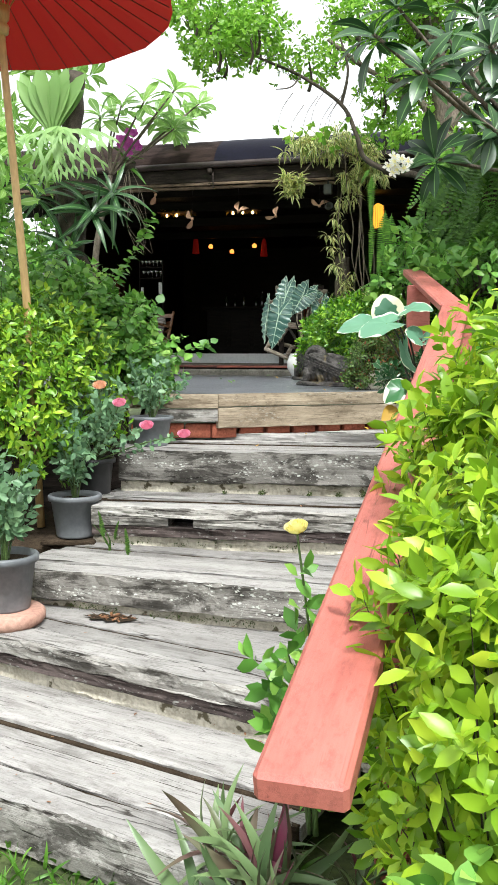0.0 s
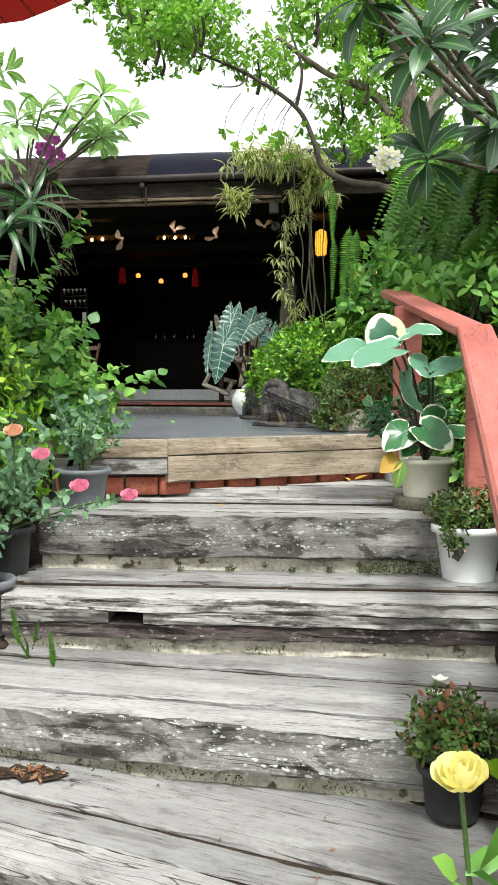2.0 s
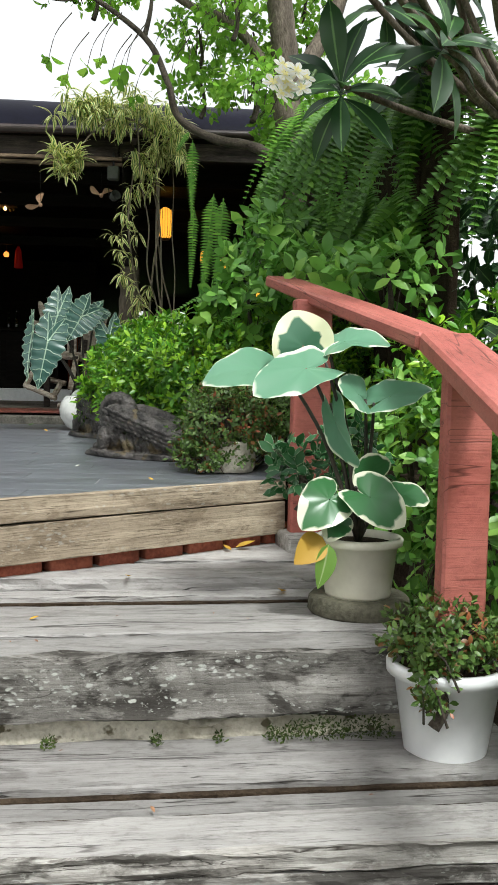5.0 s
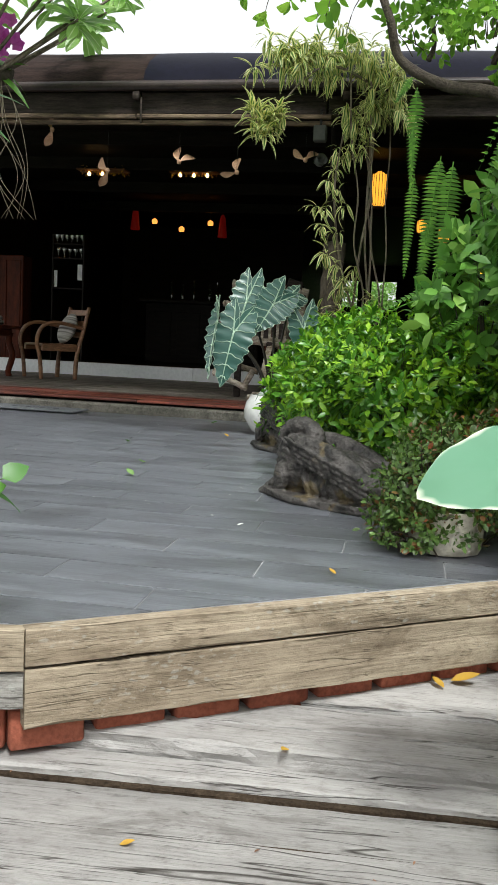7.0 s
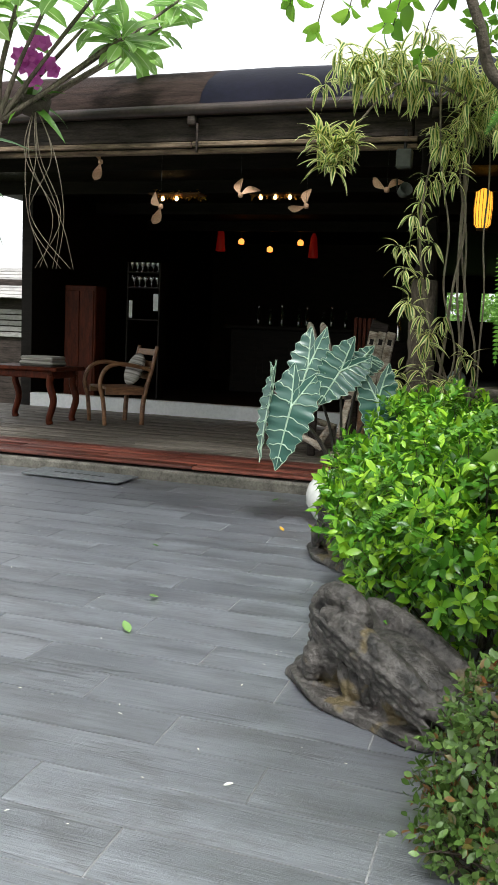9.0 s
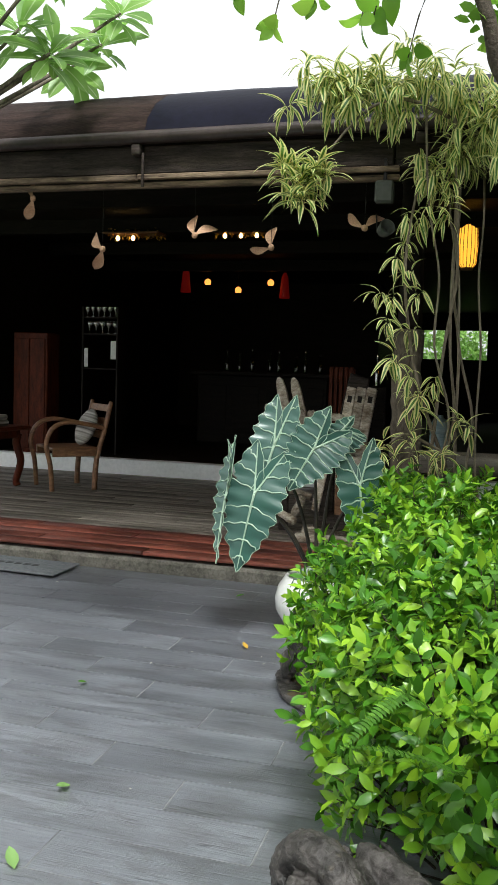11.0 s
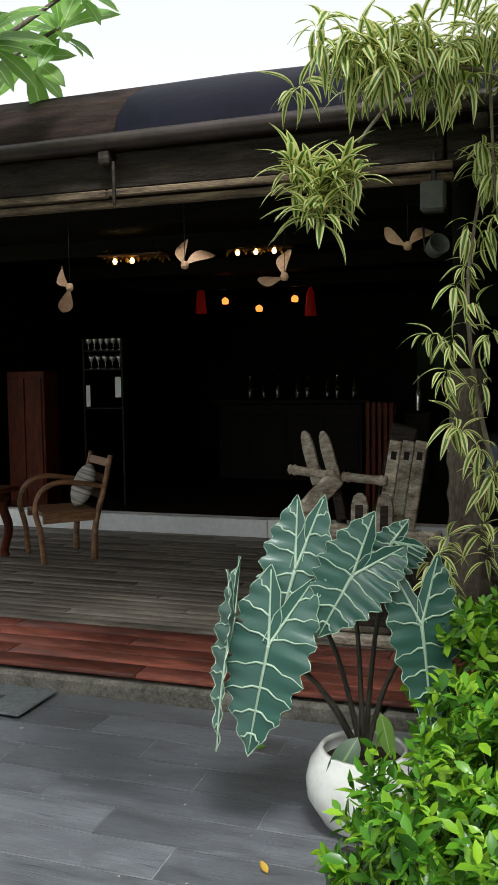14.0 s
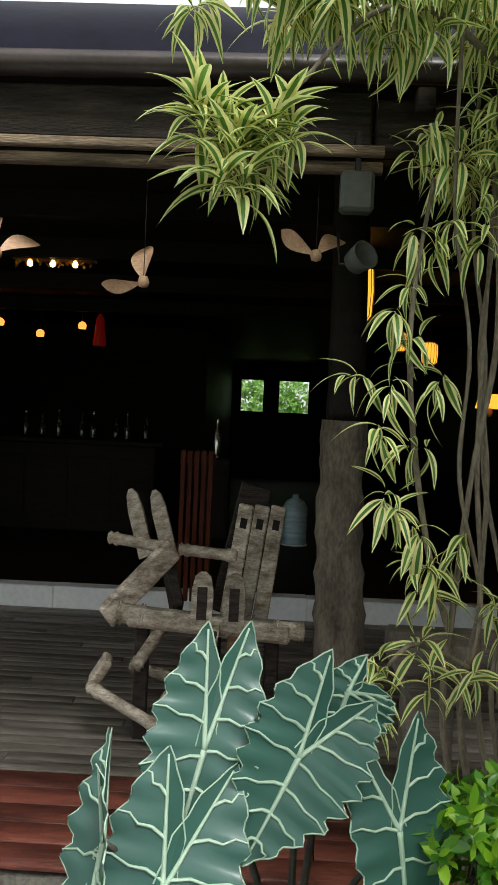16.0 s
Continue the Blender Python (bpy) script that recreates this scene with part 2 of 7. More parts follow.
def leaf_material(name, stops, rough=0.4, light=0.3, edge=None, mid=None, edge_at=0.6):
    """Leaves that differ one by one; a pale edge or midrib follows the leaf's own width."""
    m = bpy.data.materials.new(name)
    m.use_nodes = True
    n, l = m.node_tree.nodes, m.node_tree.links
    b, out = n["Principled BSDF"], n["Material Output"]
    geo = n.new("ShaderNodeNewGeometry")
    ramp = n.new("ShaderNodeValToRGB")
    el_ = ramp.color_ramp.elements
    while len(el_) < len(stops):
        el_.new(0.5)
    for e, (p, c) in zip(el_, stops):
        e.position, e.color = p, rgba(c)
    co = n.new("ShaderNodeTexCoord")
    no = n.new("ShaderNodeTexNoise")
    no.inputs["Scale"].default_value = 3.5
    l.new(co.outputs["Object"], no.inputs["Vector"])
    mx = n.new("ShaderNodeMath")
    mx.operation = "MULTIPLY_ADD"
    mx.inputs[1].default_value = 0.55
    l.new(geo.outputs["Random Per Island"], mx.inputs[0])
    hf = n.new("ShaderNodeMath")
    hf.operation = "MULTIPLY"
    hf.inputs[1].default_value = 0.45
    l.new(no.outputs["Fac"], hf.inputs[0])
    l.new(hf.outputs[0], mx.inputs[2])
    l.new(mx.outputs[0], ramp.inputs["Fac"])
    col = ramp.outputs[0]
    if edge or mid:
        uv = n.new("ShaderNodeUVMap")
        uv.uv_map = "leaf"
        sx = n.new("ShaderNodeSeparateXYZ")
        l.new(uv.outputs[0], sx.inputs[0])
        ab = n.new("ShaderNodeMath")
        ab.operation = "ABSOLUTE"
        l.new(sx.outputs[0], ab.inputs[0])
        for colour, lo, hi in ((edge, edge_at, edge_at + 0.08), (mid, 0.12, 0.04)):
            if not colour:
                continue
            mr = n.new("ShaderNodeMapRange")
            mr.inputs["From Min"].default_value, mr.inputs["From Max"].default_value = lo, hi
            l.new(ab.outputs[0], mr.inputs["Value"])
            mm = n.new("ShaderNodeMixRGB")
            mm.inputs["Color2"].default_value = rgba(colour)
            l.new(mr.outputs[0], mm.inputs["Fac"])
            l.new(col, mm.inputs["Color1"])
            col = mm.outputs[0]
    l.new(col, b.inputs["Base Color"])
    b.inputs["Roughness"].default_value = rough
    tr = n.new("ShaderNodeBsdfTranslucent")
    l.new(col, tr.inputs["Color"])
    ms = n.new("ShaderNodeMixShader")
    ms.inputs["Fac"].default_value = light
    l.new(b.outputs[0], ms.inputs[1])
    l.new(tr.outputs[0], ms.inputs[2])
    l.new(ms.outputs[0], out.inputs["Surface"])
    return m


def glow_material(name, colour, strength):
    m = bpy.data.materials.new(name)
    m.use_nodes = True
    b = m.node_tree.nodes["Principled BSDF"]
    b.inputs["Base Color"].default_value = rgba(colour)
    b.inputs["Emission Color"].default_value = rgba(colour)
    b.inputs["Emission Strength"].default_value = strength
    return m


WOOD_OLD = old_wood("weathered_sleeper", (0.24, 0.225, 0.205), (0.43, 0.415, 0.39), 0.85, 0.56, lichen=0.35)
WOOD_LOW = old_wood("dark_lower_sleeper", (0.055, 0.042, 0.040), (0.15, 0.118, 0.11), 0.6, 0.56, lichen=0.45)
WOOD_LICHEN = old_wood("sleeper_with_lichen", (0.17, 0.16, 0.145), (0.36, 0.345, 0.32), 0.9, 0.54, lichen=0.9)
WOOD_TREAD = old_wood("weathered_tread", (0.278, 0.266, 0.256), (0.405, 0.391, 0.376), 0.5, 0.62, (0.42, 0.40, 0.385), rough=0.62, spec=0.35, vary=0.24, fibres=0.35)
WOOD_TAN = old_wood("tan_fascia_plank", (0.27, 0.215, 0.155), (0.46, 0.385, 0.285), 0.5, 0.58, (0.42, 0.38, 0.34), lichen=0.30, cracks=0.8, spec=0.15, vary=0.1)
# near-black wood: the room's deep shade is put into the base colour
WOOD_SHADED = material("shade_darkened_wood", (0.006, 0.0045, 0.0035), (0.018, 0.013, 0.010), 3.0, 0.55, 0.3, (1, 6, 6), spec=0.15)
WOOD_BEAM = material("worn_brown_beam", (0.012, 0.009, 0.008), (0.078, 0.058, 0.050), 3.0, 0.65, 0.5, (1.2, 12, 12), spec=0.2, stain=0.5, cracks=0.5)
WOOD_BATTEN = material("pale_worn_batten", (0.055, 0.033, 0.02), (0.34, 0.24, 0.16), 3.5, 0.8, 0.5, (0.9, 12, 12), stain=0.8)
WOOD_PORCH = old_wood("porch_board", (0.105, 0.088, 0.072), (0.26, 0.225, 0.19), 0.5, 0.6, (0.5, 0.47, 0.45), rough=0.5, spec=0.4, cracks=0.5, vary=0.22)
WOOD_RED = old_wood("red_stained_board", (0.10, 0.026, 0.019), (0.30, 0.085, 0.055), 0.6, 0.56, (0.35, 0.37, 0.40), rough=0.42, spec=0.45, cracks=0.6, vary=0.5)
WOOD_GREY = material("grey_worn_wood", (0.25, 0.175, 0.115), (0.74, 0.66, 0.56), 3.5, 0.8, 0.5, (3, 3, 9), vary=0.25, grain=0.7, fine=6, stain=0.6)
ROOF_BROWN = material("dark_brown_roof_edge", (0.012, 0.007, 0.006), (0.042, 0.026, 0.022), 3.0, 0.7, 0.3, (1.2, 8, 8), spec=0.08)
WOOD_CHAIR = material("brown_teak", (0.14, 0.062, 0.028), (0.34, 0.17, 0.085), 4.0, 0.42, 0.2, (1.2, 6, 6))
WOOD_CABINET = material("red_brown_varnished_wood", (0.05, 0.011, 0.005), (0.13, 0.027, 0.010), 3.0, 0.45, 0.1, (6, 6, 1.2), spec=0.12)
RED_PAINT = old_wood("faded_red_rail_paint", (0.41, 0.115, 0.093), (0.50, 0.16, 0.13), 0.35, 0.60, (0.60, 0.52, 0.48), rough=0.5, spec=0.4, cracks=0.7, checks=0.3, vary=0.04, fibres=0.15, relief=0.3)
TILE = old_wood("grey_deck_tile", (0.105, 0.112, 0.130), (0.205, 0.218, 0.250), 0.55, 0.58, (0.60, 0.57, 0.55), rough=0.31, spec=0.5, cracks=0.5, checks=0.9, vary=0.16, fibres=0.8, relief=0.35)
TILE.node_tree.nodes["Principled BSDF"].inputs["IOR"].default_value = 2.6
GROUT = material("pale_grout", (0.17, 0.175, 0.18), (0.36, 0.36, 0.36), 3.0, 0.9, 0.1)
CONCRETE = material("cream_stained_concrete", (0.36, 0.33, 0.26), (0.66, 0.62, 0.52), 7.0, 0.9, 0.6, spots=((0.10, 0.085, 0.05), 13.0, 0.60), grain=0.4)
KERB = material("old_kerb_concrete", (0.09, 0.085, 0.07), (0.24, 0.22, 0.19), 9.0, 0.9, 0.5)
BRICK = material("red_brick", (0.30, 0.075, 0.04), (0.42, 0.13, 0.075), 8.0, 0.85, 0.3, vary=0.15)
SOIL = material("damp_soil", (0.025, 0.017, 0.011), (0.07, 0.05, 0.033), 14.0, 0.95, 0.8, spec=0.15)
GRASS_GROUND = material("lawn_ground", (0.035, 0.05, 0.015), (0.09, 0.12, 0.035), 5.0, 0.95, 0.6)
POT_GREY = material("grey_plastic_pot", (0.10, 0.11, 0.12), (0.19, 0.2, 0.215), 4.0, 0.45, 0.08, grain=0.15)
POT_BLACK = material("black_plastic_pot", (0.018, 0.018, 0.02), (0.05, 0.05, 0.052), 5.0, 0.45, 0.06, grain=0.15)
POT_WHITE = material("white_plastic_pot", (0.78, 0.79, 0.80), (0.87, 0.87, 0.87), 3.0, 0.35, 0.05, grain=0.05)
POT_CREAM = material("cream_plastic_pot", (0.72, 0.68, 0.56), (0.82, 0.79, 0.68), 3.0, 0.4, 0.05, grain=0.1)
GLAZE = material("white_glazed_bowl", (0.60, 0.60, 0.58), (0.8, 0.8, 0.77), 3.0, 0.25, 0.04, spots=((0.42, 0.36, 0.26), 3.5, 0.66), grain=0.12)
TERRA = material("pink_terracotta", (0.38, 0.2, 0.15), (0.52, 0.32, 0.25), 6.0, 0.85, 0.3, grain=0.35)
SLATE = material("mossy_stone_slab", (0.05, 0.05, 0.03), (0.15, 0.14, 0.10), 8.0, 0.9, 0.6)
STATUE = material("dark_weathered_stone", (0.011, 0.010, 0.009), (0.13, 0.118, 0.11), 13.0, 0.55, 0.8, spots=((0.11, 0.085, 0.045), 7.0, 0.60), fine=5, spec=0.4, grain=0.85)
BARK = material("grey_brown_bark", (0.07, 0.055, 0.04), (0.22, 0.18, 0.14), 10.0, 0.9, 0.9, (1, 1, 0.35))
BARK_DARK = material("dark_twig_bark", (0.035, 0.026, 0.018), (0.10, 0.08, 0.06), 12.0, 0.9, 0.6)
TWIG = material("pale_vine_stem", (0.14, 0.11, 0.08), (0.30, 0.25, 0.19), 14.0, 0.85, 0.4, (1, 1, 0.3))
GREEN_STEM = material("green_stem", (0.06, 0.11, 0.03), (0.12, 0.19, 0.06), 10.0, 0.5, 0.1)
DARK_STEM = material("dark_purple_stem", (0.02, 0.018, 0.014), (0.06, 0.05, 0.035), 10.0, 0.5, 0.1)
ROOF_DARK = material("dark_roof_sheet", (0.003, 0.003, 0.009), (0.007, 0.007, 0.017), 3.0, 0.5, 0.1, spec=0.07)
GUTTER = material("dark_brown_gutter", (0.020, 0.013, 0.012), (0.05, 0.033, 0.03), 5.0, 0.38, 0.1, spec=0.4, grain=0.3)
WHITE_SILL = material("white_painted_sill", (0.78, 0.80, 0.80), (0.88, 0.89, 0.88), 3.0, 0.5, 0.1, grain=0.15)
BAMBOO = material("bamboo_pole", (0.48, 0.30, 0.12), (0.62, 0.42, 0.19), 4.0, 0.45, 0.1, (2, 2, 0.6), grain=0.25)
PAPER_RED = leaf_material("red_umbrella_paper", [(0.0, (0.30, 0.008, 0.008)), (1.0, (0.42, 0.014, 0.013))], 0.6, 0.2)
MESH_GREY = material("grey_speaker_plastic", (0.05, 0.055, 0.05), (0.09, 0.095, 0.085), 6.0, 0.6, 0.1, grain=0.1)
PETAL_WOOD = material("light_carved_wood", (0.45, 0.24, 0.14), (0.62, 0.38, 0.25), 5.0, 0.6, 0.15, (1, 4, 4))
DARK_METAL = material("dark_metal", (0.02, 0.02, 0.02), (0.05, 0.05, 0.05), 6.0, 0.4, 0.05, metal=0.8)
MAT_RUBBER = material("grey_doormat", (0.09, 0.10, 0.11), (0.17, 0.18, 0.19), 30.0, 0.9, 0.5)
PAINT_DARK = material("dark_lettering", (0.025, 0.028, 0.03), (0.04, 0.04, 0.045), 20.0, 0.9, 0.1)
CUSHION = material("striped_cushion_cloth", (0.05, 0.04, 0.035), (0.62, 0.59, 0.54), 2.0, 0.9, 0.2, (0.3, 0.3, 16), detail=1.0)
WATER_BLUE = material("pale_blue_bottle_plastic", (0.25, 0.40, 0.47), (0.50, 0.66, 0.72), 2.0, 0.12, 0.1, (1, 1, 8), grain=0.1)

LEAF_HEDGE = leaf_material("yellow_green_leaf", [(0.15, (0.09, 0.21, 0.015)), (0.45, (0.25, 0.44, 0.025)), (0.7, (0.44, 0.62, 0.04)), (0.92, (0.60, 0.64, 0.06))], 0.35, 0.38)
LEAF_FICUS = leaf_material("bright_ficus_leaf", [(0.15, (0.022, 0.09, 0.008)), (0.45, (0.08, 0.25, 0.015)), (0.78, (0.30, 0.52, 0.03))], 0.33, 0.25)
LEAF_MID = leaf_material("mid_green_leaf", [(0.15, (0.055, 0.17, 0.03)), (0.55, (0.16, 0.38, 0.06)), (0.85, (0.36, 0.60, 0.12))], 0.42, 0.3)
LEAF_ROSE = leaf_material("rose_leaf", [(0.15, (0.09, 0.19, 0.10)), (0.6, (0.17, 0.31, 0.16)), (0.9, (0.27, 0.43, 0.22))], 0.45, 0.25)
LEAF_TREE = leaf_material("light_tree_leaf", [(0.15, (0.11, 0.27, 0.03)), (0.6, (0.25, 0.50, 0.055)), (0.9, (0.44, 0.68, 0.11))], 0.4, 0.6)
LEAF_PALE = leaf_material("pale_plumeria_leaf", [(0.15, (0.16, 0.33, 0.07)), (0.6, (0.26, 0.48, 0.10)), (0.9, (0.40, 0.62, 0.17))], 0.35, 0.55, mid=(0.52, 0.68, 0.32))
LEAF_GLOSSY = leaf_material("dark_glossy_leaf", [(0.15, (0.010, 0.04, 0.013)), (0.6, (0.025, 0.08, 0.02)), (0.9, (0.06, 0.15, 0.03))], 0.36, 0.15, mid=(0.13, 0.26, 0.08))
LEAF_FERN = leaf_material("fern_leaf", [(0.15, (0.04, 0.12, 0.010)), (0.6, (0.085, 0.23, 0.022)), (0.9, (0.20, 0.40, 0.05))], 0.45, 0.25)
LEAF_STRIPED = leaf_material("cream_edged_leaf", [(0.15, (0.06, 0.17, 0.025)), (0.9, (0.16, 0.33, 0.06))], 0.4, 0.35, edge=(0.88, 0.85, 0.40), edge_at=0.34)
LEAF_OLIVE = leaf_material("olive_small_leaf", [(0.22, (0.34, 0.10, 0.04)), (0.34, (0.06, 0.11, 0.02)), (0.6, (0.09, 0.18, 0.035)), (0.9, (0.24, 0.38, 0.10))], 0.4, 0.2)
# the paler bluish stops put sky sheen into the leaf colour
LEAF_ALOCASIA = leaf_material("blue_green_alocasia_leaf", [(0.15, (0.022, 0.075, 0.058)), (0.5, (0.045, 0.125, 0.10)), (0.85, (0.11, 0.20, 0.175))], 0.30, 0.10)
VEIN = leaf_material("pale_leaf_vein", [(0.1, (0.42, 0.58, 0.44)), (0.9, (0.55, 0.70, 0.55))], 0.4, 0.15)
LEAF_CALADIUM = leaf_material("white_edged_green_leaf", [(0.1, (0.025, 0.11, 0.035)), (0.9, (0.055, 0.19, 0.065))], 0.3, 0.2, edge=(0.76, 0.78, 0.60), edge_at=0.90)
LEAF_HALF_CREAM = leaf_material("half_cream_leaf", [(0.1, (0.04, 0.13, 0.075)), (0.9, (0.07, 0.19, 0.11))], 0.35, 0.25, edge=(0.80, 0.80, 0.54), edge_at=0.74)
LEAF_PALE_ARUM = leaf_material("grey_green_white_edged_leaf", [(0.1, (0.095, 0.25, 0.15)), (0.9, (0.16, 0.34, 0.215))], 0.3, 0.22, edge=(0.74, 0.78, 0.62), edge_at=0.955)
LEAF_STAG = leaf_material("pale_staghorn_frond", [(0.1, (0.17, 0.33, 0.09)), (0.9, (0.30, 0.48, 0.16))], 0.5, 0.4)
LEAF_RHOEO = leaf_material("green_purple_leaf", [(0.2, (0.20, 0.035, 0.08)), (0.5, (0.11, 0.19, 0.08)), (0.85, (0.26, 0.36, 0.15))], 0.4, 0.2)
LEAF_GARDEN = leaf_material("green_hedge_leaf", [(0.15, (0.05, 0.15, 0.012)), (0.5, (0.17, 0.38, 0.025)), (0.82, (0.44, 0.62, 0.05))], 0.35, 0.3)
MOSS = leaf_material("dark_green_moss", [(0.1, (0.02, 0.035, 0.006)), (0.9, (0.07, 0.11, 0.015))], 0.9, 0.1)
LEAF_DEAD = leaf_material("yellow_fallen_leaf", [(0.1, (0.42, 0.20, 0.03)), (0.9, (0.60, 0.40, 0.05))], 0.6, 0.2)
PETAL_PINK = leaf_material("pink_petal", [(0.1, (0.80, 0.26, 0.40)), (0.9, (0.86, 0.42, 0.54))], 0.5, 0.3)
PETAL_PEACH = leaf_material("peach_petal", [(0.1, (0.80, 0.46, 0.30)), (0.9, (0.85, 0.58, 0.40))], 0.5, 0.3)
PETAL_YELLOW = leaf_material("yellow_petal", [(0.1, (0.84, 0.76, 0.24)), (0.9, (0.88, 0.84, 0.46))], 0.5, 0.35)
PETAL_WHITE = leaf_material("white_petal", [(0.1, (0.80, 0.80, 0.74)), (0.9, (0.86, 0.86, 0.82))], 0.5, 0.3, mid=(0.85, 0.75, 0.30))
PETAL_PURPLE = leaf_material("magenta_orchid_petal", [(0.1, (0.50, 0.05, 0.40)), (0.9, (0.70, 0.16, 0.60))], 0.5, 0.35)
GLASSWARE = material("shiny_glassware", (0.55, 0.57, 0.57), (0.75, 0.77, 0.77), 4.0, 0.10, 0.0, metal=0.85, grain=0.05)
BOTTLE = material("dark_bottle_glass", (0.012, 0.02, 0.012), (0.03, 0.045, 0.025), 3.0, 0.06, 0.0, spec=1.0, grain=0.05)
GLOW_WARM = glow_material("warm_lamp_glow", (1.0, 0.33, 0.06), 0.8)
GLOW_LANTERN = glow_material("yellow_lantern_glow", (1.0, 0.46, 0.045), 0.62)
GLOW_RED = glow_material("red_shade_glow", (0.5, 0.012, 0.008), 0.03)
GLOW_BULB = glow_material("bulb_glow", (1.0, 0.6, 0.22), 3.0)


# ---- mesh tools ----
def mesh_of(name, pieces):
    """One mesh from pieces (verts, faces[, uv])."""
    vs, polys, sizes, uvs, base, has_uv = [], [], [], [], 0, any(len(p) > 2 for p in pieces)
    for p in pieces:
        v, fs = np.asarray(p[0], dtype=np.float32).reshape(-1, 3), p[1]
        vs.append(v)
        for f in (fs if isinstance(fs, list) else [fs]):
            f = np.atleast_2d(np.asarray(f, dtype=np.int32))
            polys.append((f + base).ravel())
            sizes.append(np.full(len(f), f.shape[1], dtype=np.int32))
        if has_uv:
            uvs.append(np.asarray(p[2], dtype=np.float32) if len(p) > 2 else np.zeros((len(v), 2), dtype=np.float32))
        base += len(v)
    V, L, S = np.concatenate(vs), np.concatenate(polys), np.concatenate(sizes)
    me = bpy.data.meshes.new(name)
    me.vertices.add(len(V))
    me.vertices.foreach_set("co", V.ravel())
    me.loops.add(len(L))
    me.loops.foreach_set("vertex_index", L)
    me.polygons.add(len(S))
    me.polygons.foreach_set("loop_start", np.concatenate(([0], np.cumsum(S)[:-1])).astype(np.int32))
    me.update(calc_edges=True)
    if has_uv:
        layer = me.uv_layers.new(name="leaf")
        layer.data.foreach_set("uv", np.concatenate(uvs)[L].ravel())
    me.validate()
    return me


def put(name, pieces, mat, parent=None, label="", smooth=True, m=None):
    """A mesh object: a part under its parent, or a thing."""
    me = mesh_of(name, pieces)
    me.materials.append(mat)
    me.polygons.foreach_set("use_smooth", np.full(len(me.polygons), smooth))
    ob = new(name, me)
    if parent:
        ob.parent = parent
    if m is not None:
        ob.matrix_basis = m
    if name in ("foliage", "twigs", "leaves", "fronds", "venation", "roots", "gold_leaves", "crumbs", "antler_fronds", "shoots", "tufts", "twig_mass", "canes"):
        tagged(ob, "", "", "", "stuff")
    return tagged(ob, label)


def thing(name, label, category, m=None, group="", kind=""):
    ob = new(name)
    ob.empty_display_size = 0.1
    if m is not None:
        ob.matrix_basis = m
    return tagged(ob, label, category, group, kind)


def moved(piece, m):
    m = np.array(m)
    v = np.asarray(piece[0], dtype=float) @ m[:3, :3].T + m[:3, 3]
    return (v, *piece[1:])


def box(x0, x1, y0, y1, z0, z1, bevel=0.006):
    """A bevelled block (chamfered edges)."""
    bm = bmesh.new()
    bmesh.ops.create_cube(bm, size=1)
    bmesh.ops.scale(bm, vec=(x1 - x0, y1 - y0, z1 - z0), verts=bm.verts)
    bmesh.ops.translate(bm, vec=((x0 + x1) / 2, (y0 + y1) / 2, (z0 + z1) / 2), verts=bm.verts)
    if bevel:
        bmesh.ops.bevel(bm, geom=bm.edges[:], offset=min(bevel, 0.3 * min(x1 - x0, y1 - y0, z1 - z0)), segments=1, affect="EDGES")
    return from_bm(bm)


def from_bm(bm):
    bm.verts.index_update()
    v = np.array([q.co[:] for q in bm.verts])
    by = {}
    for f in bm.faces:
        by.setdefault(len(f.verts), []).append([q.index for q in f.verts])
    bm.free()
    return (v, [np.array(a) for a in by.values()])


def beam(a, b, width, z0, z1, rough=0.012, n=14, seed=0, bevel=0.012):
    """A worn timber between two plan points (its front edge runs a-b, its width goes to the left of a-b), with uneven faces and chewed edges."""
    a, b = Vector((a[0], a[1], 0)), Vector((b[0], b[1], 0))
    d = (b - a).normalized()
    side = Vector((-d.y, d.x, 0))
    n = max(n, int((b - a).length / 0.03))
    vs, fs, h = [], [], z1 - z0
    for i in range(n + 1):
        p = a.lerp(b, i / n)
        s = p.length
        chew = max(0.0, noise.noise(Vector((s * 4.0 + seed * 1.7, seed, 2.0)))) ** 1.5 * 2.2 + max(0.0, noise.noise(Vector((s * 17.0, seed * 2.0, 5.0)))) * 0.7
        e = min(bevel * (0.6 + 1.6 * chew * rough / 0.012), 0.3 * h, 0.3 * width)
        low = min(bevel * (0.6 + 2.0 * max(0.0, noise.noise(Vector((s * 5.0, seed * 3.0, 8.0))))), 0.3 * h)
        prof = [(0.22 * width, z1), (e * 1.1, z1), (e * 0.3, z1 - e * 0.35), (0, z1 - e), (0, z1 - 0.38 * h), (0, z0 + 0.36 * h), (0, z0 + low), (low, z0), (width, z0), (width, z1 - 0.003), (0.78 * width, z1), (0.5 * width, z1)]
        for k, (w, z) in enumerate(prof):
            q = p + side * w
            nz = noise.noise(Vector((q.x * 5 + seed * 3.1, k * 0.9 + seed, q.y * 5))) + 0.45 * noise.noise(Vector((q.x * 19 + seed, k * 1.9, q.y * 19)))
            ny = noise.noise(Vector((q.x * 4 - seed * 2.3, k * 1.1, q.y * 4 + 9))) + 0.6 * noise.noise(Vector((q.x * 16 - seed, k * 2.3, q.y * 16 + 4)))
            q = q - side * ny * rough * (0.9 if w < width * 0.2 else 0.25)
            vs.append((q.x, q.y, z + nz * rough * (0.35 if w > 0.1 * width else 0.5)))
    m = 12
    for i in range(n):
        for k in range(m):
            fs.append((i * m + k, i * m + (k + 1) % m, (i + 1) * m + (k + 1) % m, (i + 1) * m + k))
    return (np.array(vs), [np.array(fs), np.array([list(range(m))[::-1], [n * m + k for k in range(m)]])])


